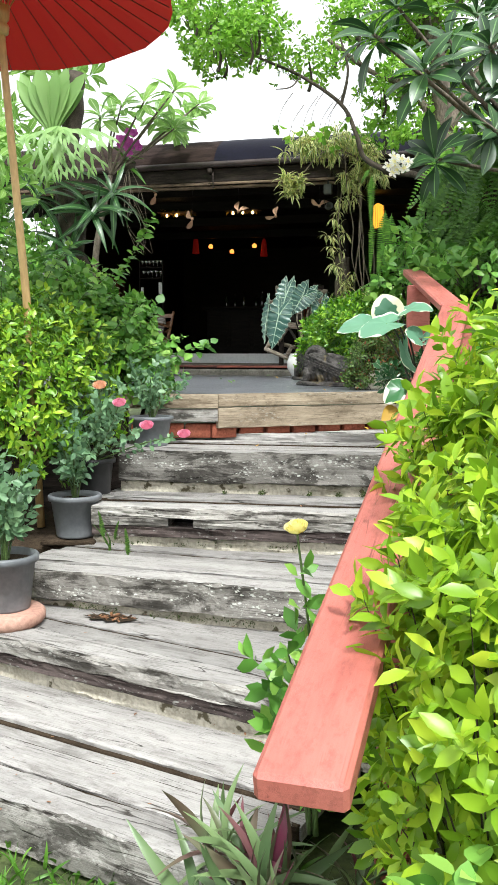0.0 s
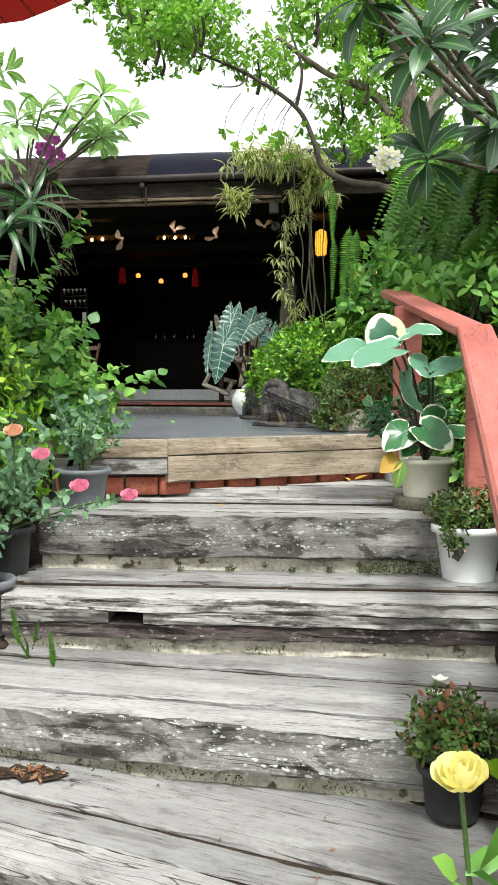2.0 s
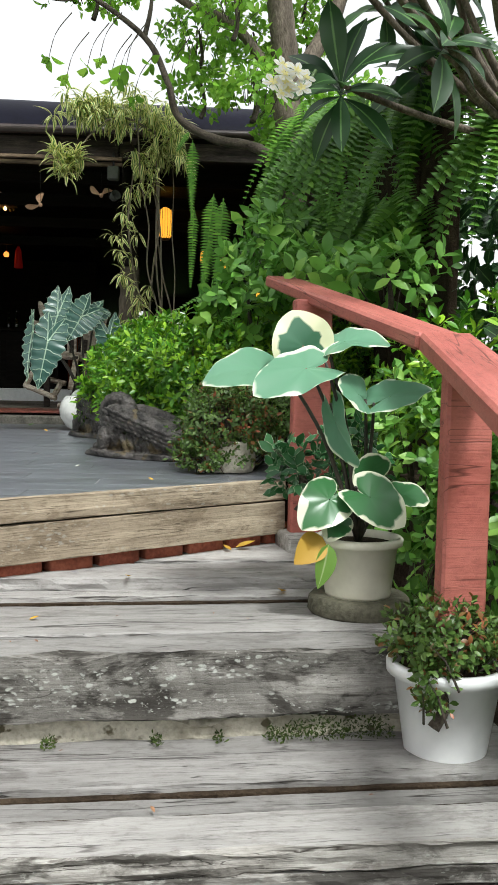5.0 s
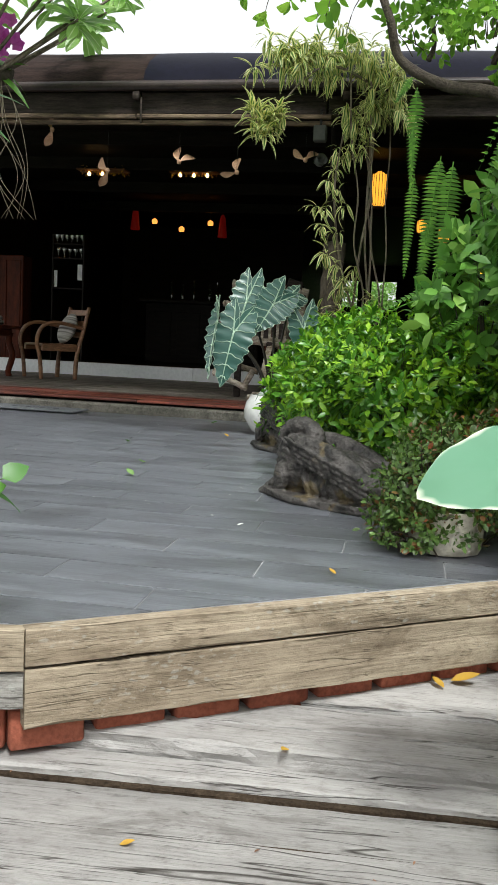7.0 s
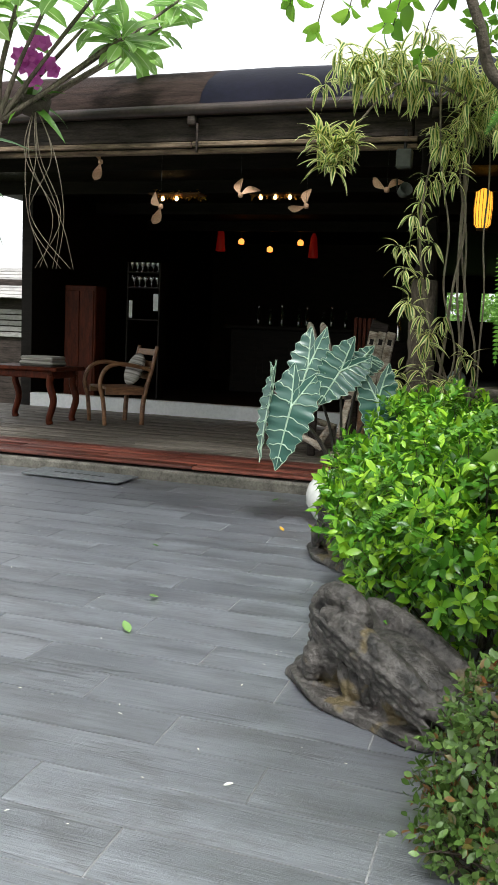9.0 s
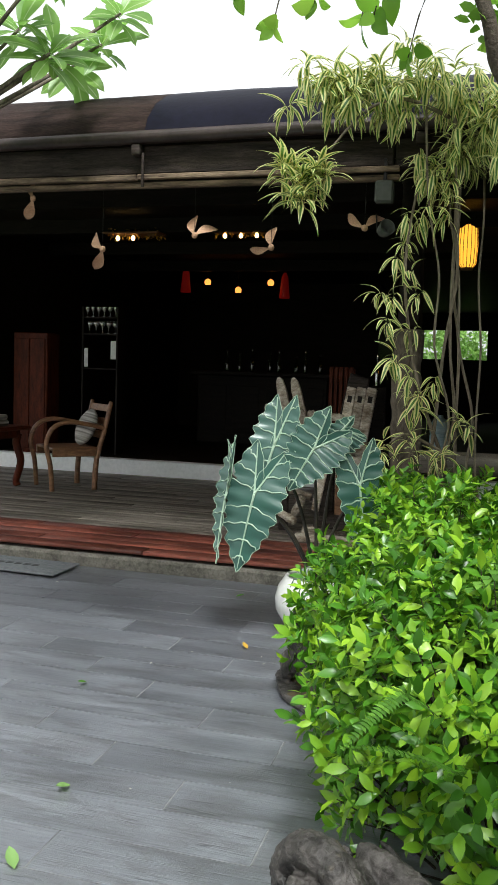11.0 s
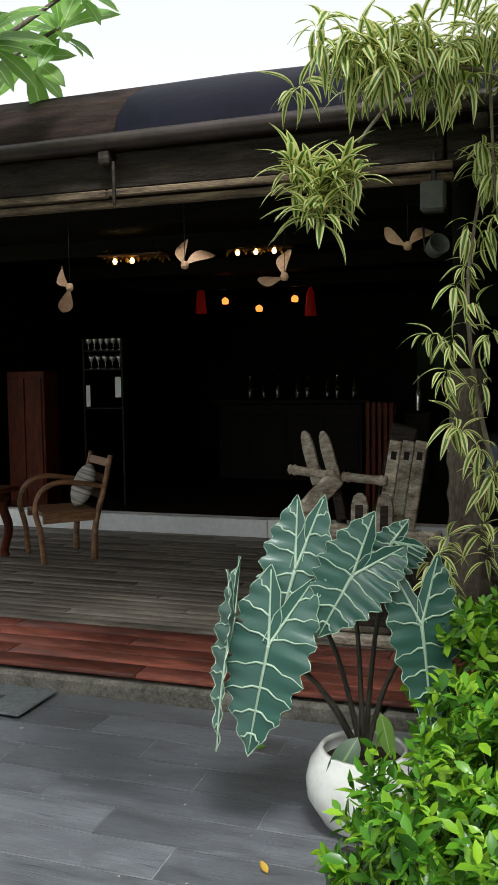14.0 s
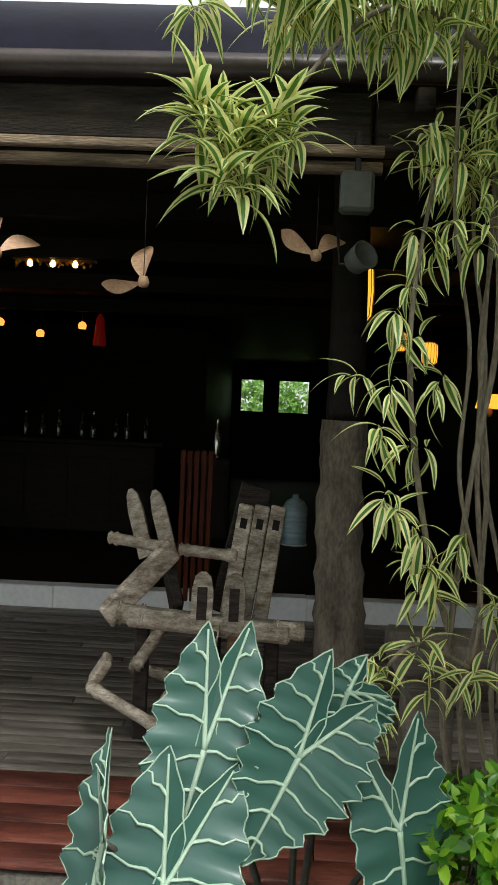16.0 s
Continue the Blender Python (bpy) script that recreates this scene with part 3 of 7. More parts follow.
def timber(name, a, b, width, z0, z1, rough, n, seed, bevel, mat, parent, label=""):
    """A beam between two plan points as an object of its own, its grain along its length."""
    a, b = Vector(a), Vector(b)
    piece = beam((0, 0), ((b - a).length, 0), width, z0, z1, rough, n, seed, bevel)
    ob = put(name, [piece], mat, parent, label, False, pose(a.x, a.y, 0, 0, 0, math.degrees(math.atan2(b.y - a.y, b.x - a.x))))
    if name == "sleeper" and mat is not WOOD_LOW:
        # the trodden top face is paler than the weathered front
        ob.data.materials.append(WOOD_TREAD)
        for f in ob.data.polygons:
            f.material_index = 1 if f.index % 12 in (0, 9, 10, 11) else 0
    return ob


def tube(points, radii, sides=8, cap=True, twist=0.0):
    """A round, tapered limb along points."""
    P = [Vector(p) for p in points]
    R = radii if hasattr(radii, "__len__") else [radii] * len(P)
    vs, fs = [], []
    ref = Vector((0.31, 0.17, 0.93))
    for i, p in enumerate(P):
        d = (P[min(i + 1, len(P) - 1)] - P[max(i - 1, 0)]).normalized()
        x = d.cross(ref)
        if x.length < 0.05:
            x = d.cross(Vector((1, 0, 0)))
        x.normalize()
        y = d.cross(x)
        for k in range(sides):
            a = 2 * math.pi * k / sides
            vs.append(p + (x * math.cos(a) + y * math.sin(a)) * R[i])
    for i in range(len(P) - 1):
        for k in range(sides):
            fs.append((i * sides + k, i * sides + (k + 1) % sides, (i + 1) * sides + (k + 1) % sides, (i + 1) * sides + k))
    faces = [np.array(fs)]
    if cap and sides > 2:
        faces.append(np.array([list(range(sides))[::-1], [(len(P) - 1) * sides + k for k in range(sides)]]))
    return (np.array([v[:] for v in vs]), faces)


def smooth_path(points, n=6):
    """Points along a smooth line through the given ones."""
    P = [Vector(p) for p in points]
    out = []
    for i in range(len(P) - 1):
        p0, p1, p2, p3 = P[max(i - 1, 0)], P[i], P[i + 1], P[min(i + 2, len(P) - 1)]
        for k in range(n):
            t = k / n
            out.append(0.5 * ((2 * p1) + (p2 - p0) * t + (2 * p0 - 5 * p1 + 4 * p2 - p3) * t * t + (3 * p1 - p0 - 3 * p2 + p3) * t ** 3))
    return out + [P[-1]]


def limb(points, r0, r1, sides=8, n=6, rough=0.0):
    P = smooth_path(points, n)
    R = [r0 + (r1 - r0) * i / (len(P) - 1) for i in range(len(P))]
    if rough:
        R = [r * (1 + rough * noise.noise(p * 9)) for r, p in zip(R, P)]
    return tube(P, R, sides)


def lathe(profile, sides=32, cx=0.0, cy=0.0, cz=0.0):
    """A turned shape from (radius, height) pairs."""
    vs, fs, m = [], [], len(profile)
    for k in range(sides):
        a = 2 * math.pi * k / sides
        for r, z in profile:
            vs.append((cx + r * math.cos(a), cy + r * math.sin(a), cz + z))
    for k in range(sides):
        j = (k + 1) % sides
        for i in range(m - 1):
            fs.append((k * m + i, j * m + i, j * m + i + 1, k * m + i + 1))
    return (np.array(vs), np.array(fs))


def leaf_shape(length=1.0, width=0.4, rows=4, fold=0.25, droop=0.15, widest=0.45, wave=0.0, stalk=0.0):
    """A leaf along +x with a folded midrib: verts, quads, uv."""
    vs, uv, fs = [], [], []
    for i in range(rows + 1):
        s = i / rows
        w = (math.sin(math.pi * s ** (math.log(0.5) / math.log(widest))) ** 0.8 if 0 < s < 1 else 0.02) * width / 2
        w *= 1 + wave * math.sin(s * 40)
        x, z = stalk + length * s * (1 - 0.25 * droop * s), -droop * length * s * s
        for u in (-1, 0, 1):
            vs.append((x, u * w, z + abs(u) * fold * w))
            uv.append((u, s))
    for i in range(rows):
        for k in (0, 1):
            fs.append((i * 3 + k, (i + 1) * 3 + k, (i + 1) * 3 + k + 1, i * 3 + k + 1))
    return (np.array(vs, dtype=float), np.array(fs), np.array(uv, dtype=float))


def unit(a):
    return a / np.maximum(np.linalg.norm(a, axis=-1, keepdims=True), 1e-9)


def scatter(shape, pos, way, up, size):
    """Copies of a leaf shape at pos, pointing along way, with their faces towards up, as one piece."""
    V, F, U = shape
    x = unit(way)
    y = unit(np.cross(up, x))
    z = np.cross(x, y)
    R = np.stack([x, y, z], axis=2) * np.asarray(size).reshape(-1, 1, 1)
    W = np.einsum("nij,kj->nki", R, V) + pos[:, None, :]
    N, K = len(pos), len(V)
    faces = (F[None] + (np.arange(N) * K)[:, None, None]).reshape(-1, F.shape[1])
    return (W.reshape(-1, 3), faces, np.tile(U, (N, 1)))


rng = np.random.default_rng(7)


def sprays(shape, tips, axes, per, size, spread=(35, 80), lift=0.0, jitter=0.35, back=0.05, gravity=0.0):
    """A whorl of leaves round each twig tip."""
    N = len(tips)
    tips, axes = np.repeat(tips, per, 0), unit(np.repeat(axes, per, 0))
    a = np.tile(np.arange(per) * 2.4, N) + np.repeat(rng.uniform(0, 6.28, N), per)
    ref = np.where(np.abs(axes[:, 2:3]) > 0.9, [[1.0, 0, 0]], [[0, 0, 1.0]])
    e1 = unit(np.cross(axes, ref))
    e2 = np.cross(axes, e1)
    radial = e1 * np.cos(a)[:, None] + e2 * np.sin(a)[:, None]
    th = np.radians(np.tile(np.linspace(spread[0], spread[1], per), N) + rng.normal(0, 8, N * per))[:, None]
    way = axes * np.cos(th) + radial * np.sin(th) + rng.normal(0, jitter * 0.4, (N * per, 3)) + np.array([0, 0, lift])
    off = np.tile(np.linspace(0, back, per), N)[:, None]
    up = axes * (1 - gravity) + np.array([0, 0, gravity]) + rng.normal(0, jitter * (1 - 0.6 * gravity), (N * per, 3))
    return scatter(shape, tips - axes * off, way, up, size * rng.uniform(0.65, 1.2, N * per))


def shell_points(n, centre, radii, floor=-9.0, top=0.25, rough=0.18, seed=0):
    """Points and outward ways near the uneven surface of a mound."""
    c, r = np.array(centre, float), np.array(radii, float)
    d = unit(rng.normal(0, 1, (n * 2, 3)))
    d = d[d[:, 2] > -0.55][:n]
    bumps = np.array([noise.noise(Vector(q * 2.3) + Vector((seed, seed * 2, 0))) for q in d])
    depth = 1 - np.abs(rng.normal(0, 0.10, len(d)))
    p = c + d * r * ((1 + rough * bumps * 2) * depth)[:, None]
    keep = p[:, 2] > floor
    way = unit(d / r * r.min() + np.array([0, 0, top]))
    return p[keep], way[keep]


def twigs(tips, root, share=0.2, r=0.004):
    """Thin bare twigs from inside a bush to some of its tips."""
    out, root = [], np.array(root, float)
    for p in tips[: max(1, int(len(tips) * share))]:
        b = p * 0.35 + root * 0.65 + rng.normal(0, 0.03, 3)
        mid = (p + b) / 2 + np.array([0, 0, 0.02])
        out.append(tube([b, mid, p], [r, r * 0.7, r * 0.3], 4, False))
    return out

# ---- structure ----
HOUSE = pose(0.4, 12.45, 0, 0, 0, -10.0)


def structure(name, pieces, mat, label, category, m=None, smooth=False):
    ob = put(name, pieces, mat, None, label, smooth, m)
    return tagged(ob, label, category, "", "structure")


structure("ground", [box(-300, 300, -300, 300, -2.0, -1.43, 0)], GRASS_GROUND, "mown lawn round the timber steps", "ground")
# soil bank under the planting on both sides of the steps and of the deck
structure("soil_bank", [box(-7, -1.15, 5.2, 7.0, -1.44, -0.80, 0.05), box(-1.2, -0.62, 5.9, 7.0, -1.44, -0.82, 0.05), box(1.45, 7, 3.4, 7.6, -1.44, -0.65, 0.05), box(1.62, 7, 7.66, 11.9, -1.44, 0.012, 0.03),
                        box(0.85, 7, 2.4, 3.4, -1.44, -1.2, 0.05)], SOIL, "dark soil bank under the shrubs", "soil")

deck = structure("floor", [(np.array([(-6, 6.95, z) for z in (-0.03, -0.0025)] + [(-0.62, 6.95, -0.03), (-0.62, 6.95, -0.0025), (0.03, 7.02, -0.03), (0.03, 7.02, -0.0025), (1.36, 7.66, -0.03), (1.36, 7.66, -0.0025), (1.6, 12.6, -0.03), (1.6, 12.6, -0.0025), (-6, 13.4, -0.03), (-6, 13.4, -0.0025)]),
                            [np.array([(0, 2, 4, 6, 8, 10), (11, 9, 7, 5, 3, 1)]), np.array([(2 * i, 2 * i + 1, (2 * i + 3) % 12, (2 * i + 2) % 12) for i in range(6)])])], GROUT, "deck of grey wood-look tiles with thin pale joints", "deck")

# porch: kerb, sill, room
structure("porch_kerb", [box(-5.5, 0.35, 0.0, 0.16, -0.02, 0.085, 0.02), box(0.36, 3.2, 0.01, 0.16, -0.02, 0.08, 0.02)], KERB, "rough stained concrete kerb below the porch", "kerb", HOUSE)
porch = structure("porch_floor", [box(-5.5, 3.2, 0.10, 3.72, 0.0, 0.105, 0)], WOOD_SHADED, "porch floor of worn boards, red-stained along the front", "porch floor", HOUSE)
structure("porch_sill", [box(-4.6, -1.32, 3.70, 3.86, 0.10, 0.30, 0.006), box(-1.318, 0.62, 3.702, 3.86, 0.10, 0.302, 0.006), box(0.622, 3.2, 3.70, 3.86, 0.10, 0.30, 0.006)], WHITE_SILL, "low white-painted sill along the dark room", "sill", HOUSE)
# floor, walls and ceiling carry the unlit interior's shade in their colour
structure("room_floor", [box(-4.75, 3.4, 3.86, 18.0, 0.0, 0.26, 0)], WOOD_SHADED, "dark wooden floor of the room, coloured near-black for shade", "floor", HOUSE)
structure("wall_back", [box(-4.75, -0.8, 10.4, 10.55, 0.26, 3.3, 0)], WOOD_SHADED, "dark timber wall at the back of the room, coloured near-black for shade", "wall", HOUSE)
structure("wall_far", [box(-0.95, 3.6, 17.4, 17.55, 0.26, 1.78, 0), box(-0.95, 3.6, 17.4, 17.55, 2.52, 3.3, 0), box(-0.95, -0.59, 17.4, 17.55, 1.78, 2.52, 0), box(-0.07, 0.30, 17.4, 17.55, 1.78, 2.52, 0), box(0.99, 3.6, 17.4, 17.55, 1.78, 2.52, 0)], WOOD_SHADED, "dark far wall with two small windows, coloured near-black for shade", "wall", HOUSE)
structure("wall_passage", [box(-0.95, -0.8, 10.55, 17.4, 0.26, 3.3, 0)], WOOD_SHADED, "dark timber wall along the passage, coloured near-black for shade", "wall", HOUSE)
structure("wall_east", [box(3.4, 3.55, 3.86, 17.4, 0.26, 3.3, 0), box(3.2, 3.35, -0.3, 3.86, 0.0, 3.3, 0)], WOOD_SHADED, "dark timber wall at the side of the house, coloured near-black for shade", "wall", HOUSE)
structure("wall_west", [box(-4.75, -4.6, 3.72, 10.5, 0.0, 2.95, 0)], WOOD_SHADED, "dark timber wall at the side of the house, coloured near-black for shade", "wall", HOUSE)
structure("ceiling", [box(-5.65, 3.7, 0.25, 17.6, 2.95, 3.02, 0)] + [box(-5.6, 3.5, v, v + 0.09, 2.80, 2.95, 0) for v in (1.0, 2.3, 3.7, 5.4, 7.2)], WOOD_SHADED, "dark timber ceiling with beams, coloured near-black for shade", "ceiling", HOUSE)

# eave: beam, battens, gutter and the dark sheet above it
structure("eave_beam", [box(-5.5, 0.62, 0.06, 0.16, 2.56, 2.74, 0.008), box(0.63, 3.2, 0.065, 0.16, 2.55, 2.72, 0.008)], WOOD_BEAM, "worn brown timber beam under the eave", "beam", HOUSE)
structure("trim", [box(-5.5, -1.0, 0.015, 0.055, 2.515, 2.55, 0.004), box(-0.99, 0.66, 0.018, 0.055, 2.52, 2.552, 0.004), box(-5.5, 0.66, 0.055, 0.10, 2.475, 2.51, 0.004)], WOOD_BATTEN, "pale worn battens along the eave beam", "trim", HOUSE)
sheet = [(-0.02, 2.80), (0.03, 2.90), (0.16, 3.02), (0.34, 3.13), (0.52, 3.20), (0.9, 3.24)]


def roof_sheet(u0, u1, lower, n=10):
    vs, fs = [], []
    for i in range(n + 1):
        u = u0 + (u1 - u0) * i / n
        for v, z in sheet:
            vs.append((u, v, z - lower * (z - 2.80) + 0.012 * noise.noise(Vector((u * 2, v * 3, 1)))))
    m = len(sheet)
    for i in range(n):
        for k in range(m - 1):
            fs.append((i * m + k, (i + 1) * m + k, (i + 1) * m + k + 1, i * m + k + 1))
    top = (np.array(vs), np.array(fs))
    low = (np.array(vs) - np.array([0, 0, 0.015]), np.array(fs)[:, ::-1])
    return [top, low]


structure("roof", roof_sheet(-0.93, 3.4, 0.0) + [box(-5.7, 3.7, 0.86, 17.7, 3.2, 3.26, 0)], ROOF_DARK, "dark roof sheet curling over the eave", "roof", HOUSE, True)
structure("roof_edge", roof_sheet(-5.6, -0.932, 0.0) + [box(-5.6, -0.90, 0.30, 0.36, 2.98, 3.10, 0.004)], ROOF_BROWN, "brown roof edge board", "roof", HOUSE, True)

gutter = thing("gutter", "dark brown round gutter pipe under the roof edge", "gutter", HOUSE)
put("pipe", [limb([(-5.5, 0.0, 2.745), (-2, 0.0, 2.765), (0.6, 0.0, 2.785), (3.2, 0.0, 2.80)], 0.042, 0.042, 12)], GUTTER, gutter)
for u in (-0.99, 0.78, -3.4):
    put("bracket", [box(u - 0.03, u + 0.03, -0.02, 0.06, 2.665, 2.73, 0.006), box(u + 0.035, u + 0.05, 0.0, 0.012, 2.47, 2.68, 0.002)], WOOD_BEAM, gutter, "worn wooden gutter bracket")
put("cable", [limb([(-5, 0.02, 2.83), (-2, 0.05, 2.83), (0, 0.02, 2.86), (3, 0.03, 2.88)], 0.006, 0.006, 5)], DARK_METAL, gutter, "thin black cable")

structure("deck_skirt", [box(-7, -0.62, 7.0, 7.06, -1.44, -0.032, 0.01)], WOOD_BEAM, "dark boards closing the space below the deck", "skirting")

# ---- steps ----
steps = tagged(new("timber_steps"), "broad steps of old grey railway sleepers with lichen", "steps", "", "structure")


def flight(a, b, top, back, height, mat, seed, planks=3, strip=0.07, gap=0.016, bottom=None, split=0.0, notch=0.0):
    """One step: a front sleeper, planks behind it and a concrete strip below."""
    a, b = Vector(a), Vector(b)
    d = (b - a).normalized()
    side = Vector((-d.y, d.x))
    w0 = 0.17
    L = (b - a).length
    if split:
        low = top - split
        if notch:
            mid_z = top - 0.062
            timber("sleeper", a, b, w0, mid_z + 0.001, top, 0.012, 44, seed, 0.006, mat, steps)
            for s0, s1 in ((0.0, notch - 0.075), (notch + 0.075, L)):
                timber("sleeper", a + d * s0, a + d * s1, w0, low, mid_z, 0.010, 30, seed + s0, 0.004, mat, steps)
        else:
            timber("sleeper", a, b, w0, low, top, 0.016, 44, seed, 0.008, mat, steps)
        timber("sleeper", a + side * 0.012, b + side * 0.012, w0, top - height, low - 0.004, 0.014, 44, seed + 3, 0.006, WOOD_LOW, steps, "dark lower sleeper")
    else:
        timber("sleeper", a, b, w0, top - height, top, 0.018, 44, seed, 0.009, mat, steps)
    if bottom is not None:
        timber("footing", a + side * 0.045, b + side * 0.045, 0.2, bottom - 0.02, top - height - 0.002, 0.02, 30, seed + 5, 0.012, CONCRETE, steps, "pale stained concrete footing")
    shares = [1 + 0.35 * math.sin(seed * 2.7 + i * 1.9) for i in range(planks)]
    unit_w, at_w = (back - w0) / sum(shares), w0
    for i, s in enumerate(shares):
        w = s * unit_w
        p, q = a + side * (at_w + gap), b + side * (at_w + gap)
        sh = 0.05 * noise.noise(Vector((seed, i, 0.3)))
        rise = (-0.016, 0.002, -0.007, 0.008)[(i * 3 + seed) % 4]
        timber("plank", p - d * (sh + 0.05), q + d * sh, w - gap, top - 0.07, top + rise, 0.010, 34, seed * 7 + i, 0.007, WOOD_TREAD, steps)
        timber("joint", a + side * (at_w - 0.006), b + side * (at_w - 0.006), gap + 0.012, top - 0.075, top - 0.011, 0.003, 20, seed + i, 0.002, SOIL, steps, "dark earth in the joint")
        at_w += w


flight((-1.7, 4.36), (0.42, 3.30), -1.23, 0.84, 0.18, WOOD_OLD, 1, 4, bottom=-1.45)
flight((-1.7, 5.245), (0.95, 3.938), -1.03, 0.98, 0.140, WOOD_OLD, 2, 4, bottom=-1.25, split=0.08)
flight((-0.86, 5.30), (1.30, 4.74), -0.83, 0.94, 0.155, WOOD_LICHEN, 3, 4, bottom=-1.05)
flight((-0.62, 5.87), (1.62, 5.63), -0.60, 0.72, 0.175, WOOD_OLD, 4, 3, bottom=-0.85, split=0.11, notch=0.535)
flight((-0.57, 6.44), (1.42, 6.24), -0.335, 0.72, 0.200, WOOD_LICHEN, 5, 3, bottom=-0.62)
timber("plank", (0.0, 7.12), (1.40, 6.953), 0.13, -0.345, -0.285, 0.010, 26, 61, 0.008, WOOD_TREAD, steps, "grey plank laid askew below the deck")
timber("plank", (0.02, 7.265), (1.40, 7.10), 0.15, -0.345, -0.292, 0.010, 26, 63, 0.008, WOOD_TREAD, steps)
timber("plank", (0.05, 7.43), (1.42, 7.27), 0.42, -0.345, -0.287, 0.008, 26, 62, 0.008, WOOD_TREAD, steps)
# near-black blocks put in for the shaded hollow beneath the steps
put("dark_core", [box(-0.55, 1.1, 6.75, 7.6, -1.4, -0.40, 0), box(-0.5, 1.4, 5.5, 6.75, -1.43, -0.92, 0)], WOOD_SHADED, steps)
# rotted hollow in a tread, full of dry crumbs
put("rotted_hollow", [(np.array([(-0.335 + 0.125 * math.cos(k * 0.331) * (1 + 0.22 * math.sin(k * 2.3)), 5.075 + 0.055 * math.sin(k * 0.331) * (1 + 0.3 * math.cos(k * 3.1)) - 0.02 * math.cos(k * 0.331), -1.016) for k in range(19)]), np.array([list(range(19))]))], SOIL, steps, "dark rotted hollow in the wood", False)
fascia = tagged(new("deck_fascia"), "tan planks facing the deck edge over red bricks", "fascia", "", "structure")
for z0, z1, s in ((-0.086, 0.004, 1), (-0.238, -0.093, 2)):
    timber("board", (0.03, 6.985), (1.40, 7.635), 0.05, z0, z1, 0.005, 26, 30 + s, 0.006, WOOD_TAN, fascia)
timber("board", (-0.62, 6.93), (0.026, 6.983), 0.05, -0.098, 0.003, 0.005, 14, 41, 0.006, WOOD_TAN, fascia)
timber("board", (-0.40, 6.96), (0.024, 6.99), 0.05, -0.19, -0.104, 0.010, 14, 42, 0.008, WOOD_OLD, fascia)
for i in range(11):
    x = -0.5 + 0.19 * i
    y = 6.985 + (0.475 * (x - 0.03) if x > 0.03 else 0.08 * x) + 0.05
    put("brick", [moved(box(-0.09, 0.09, 0, 0.09, -0.31, -0.21, 0.006), pose(x, y, 0, 0, 0, 25 if x > 0 else 4))], BRICK, fascia)

# ---- rail ----
rail = thing("handrail", "faded red painted timber handrail on broad posts", "handrail")


def rail_board(a, b, width, thick):
    a, b = Vector(a), Vector(b)
    d = (b - a).normalized()
    right = d.cross(Vector((0, 0, 1))).normalized()
    m = Matrix((d, -right, right.cross(d))).transposed().to_4x4()
    m.translation = a
    put("top_board", [box(0, (b - a).length, -width, 0, -thick, 0, 0.010)], RED_PAINT, rail, "", False, m)


rail_board((0.488, 2.34, -0.42), (1.47, 6.42, 0.60), 0.165, 0.062)
rail_board((1.455, 6.40, 0.595), (1.455, 8.30, 0.99), 0.16, 0.055)
put("post", [box(1.47, 1.615, 6.20, 6.26, -0.5, 0.50, 0.008)], RED_PAINT, rail, "", False)
put("post", [box(1.40, 1.57, 7.54, 7.60, -0.42, 0.80, 0.008)], RED_PAINT, rail, "", False)
put("post", [box(0.80, 0.90, 3.30, 3.36, -1.44, -0.24, 0.008)], RED_PAINT, rail, "", False)
put("post", [box(1.12, 1.24, 4.6, 4.66, -1.2, 0.09, 0.008)], RED_PAINT, rail, "", False)
put("base_block", [box(1.36, 1.60, 7.42, 7.66, -0.42, -0.22, 0.01)], WOOD_OLD, rail, "weathered base block")


# ---- plants: makers ----
SMALL = leaf_shape(1, 0.42, 3, 0.25, 0.2, 0.5)
OVAL = leaf_shape(1, 0.52, 3, 0.18, 0.2, 0.5)
HEART = leaf_shape(1, 0.8, 4, 0.12, 0.25, 0.35)
LONG = leaf_shape(1, 0.31, 6, 0.25, 0.35, 0.6)
STRAP = leaf_shape(1, 0.13, 6, 0.35, 0.55, 0.4)
PETAL = leaf_shape(1, 0.85, 3, 0.25, -0.25, 0.6)


def bush(name, label, mounds, shape, mat, size, tips, per=5, category="shrub", floor=-1.4, spread=(30, 80), root_z=None, twig_share=0.12, twig=BARK_DARK, rough=0.2, parent=None, lift=0.0):
    """A leafy mound: leaves in whorls at twig ends, with twigs inside."""
    ob = parent or thing(name, label, category)
    pieces, sticks = [], []
    total = sum(r[0] * r[1] + r[1] * r[2] + r[0] * r[2] for c, r in mounds)
    for i, (c, r) in enumerate(mounds):
        share = (r[0] * r[1] + r[1] * r[2] + r[0] * r[2]) / total
        p, w = shell_points(int(tips * share), c, r, floor, 0.4, rough, i + len(name))
        pieces.append(sprays(shape, p, w, per, size, spread, lift))
        if min(r) > 0.3:
            p_in, w_in = shell_points(int(tips * share * 0.3), c, tuple(0.72 * k for k in r), floor, 0.4, rough, i + len(name))
            pieces.append(sprays(shape, p_in, w_in, 4, size * 1.25, spread, lift))
        root = (c[0], c[1], (c[2] - r[2]) if root_z is None else root_z)
        sticks += twigs(p, root, twig_share)
        sticks.append(limb([root, (c[0] + 0.03, c[1], (root[2] + c[2]) / 2), (c[0], c[1], c[2] + 0.3 * r[2])], 0.02, 0.008, 6))
    put("foliage", pieces, mat, ob)
    put("twig_mass", sticks, twig, ob)
    return ob


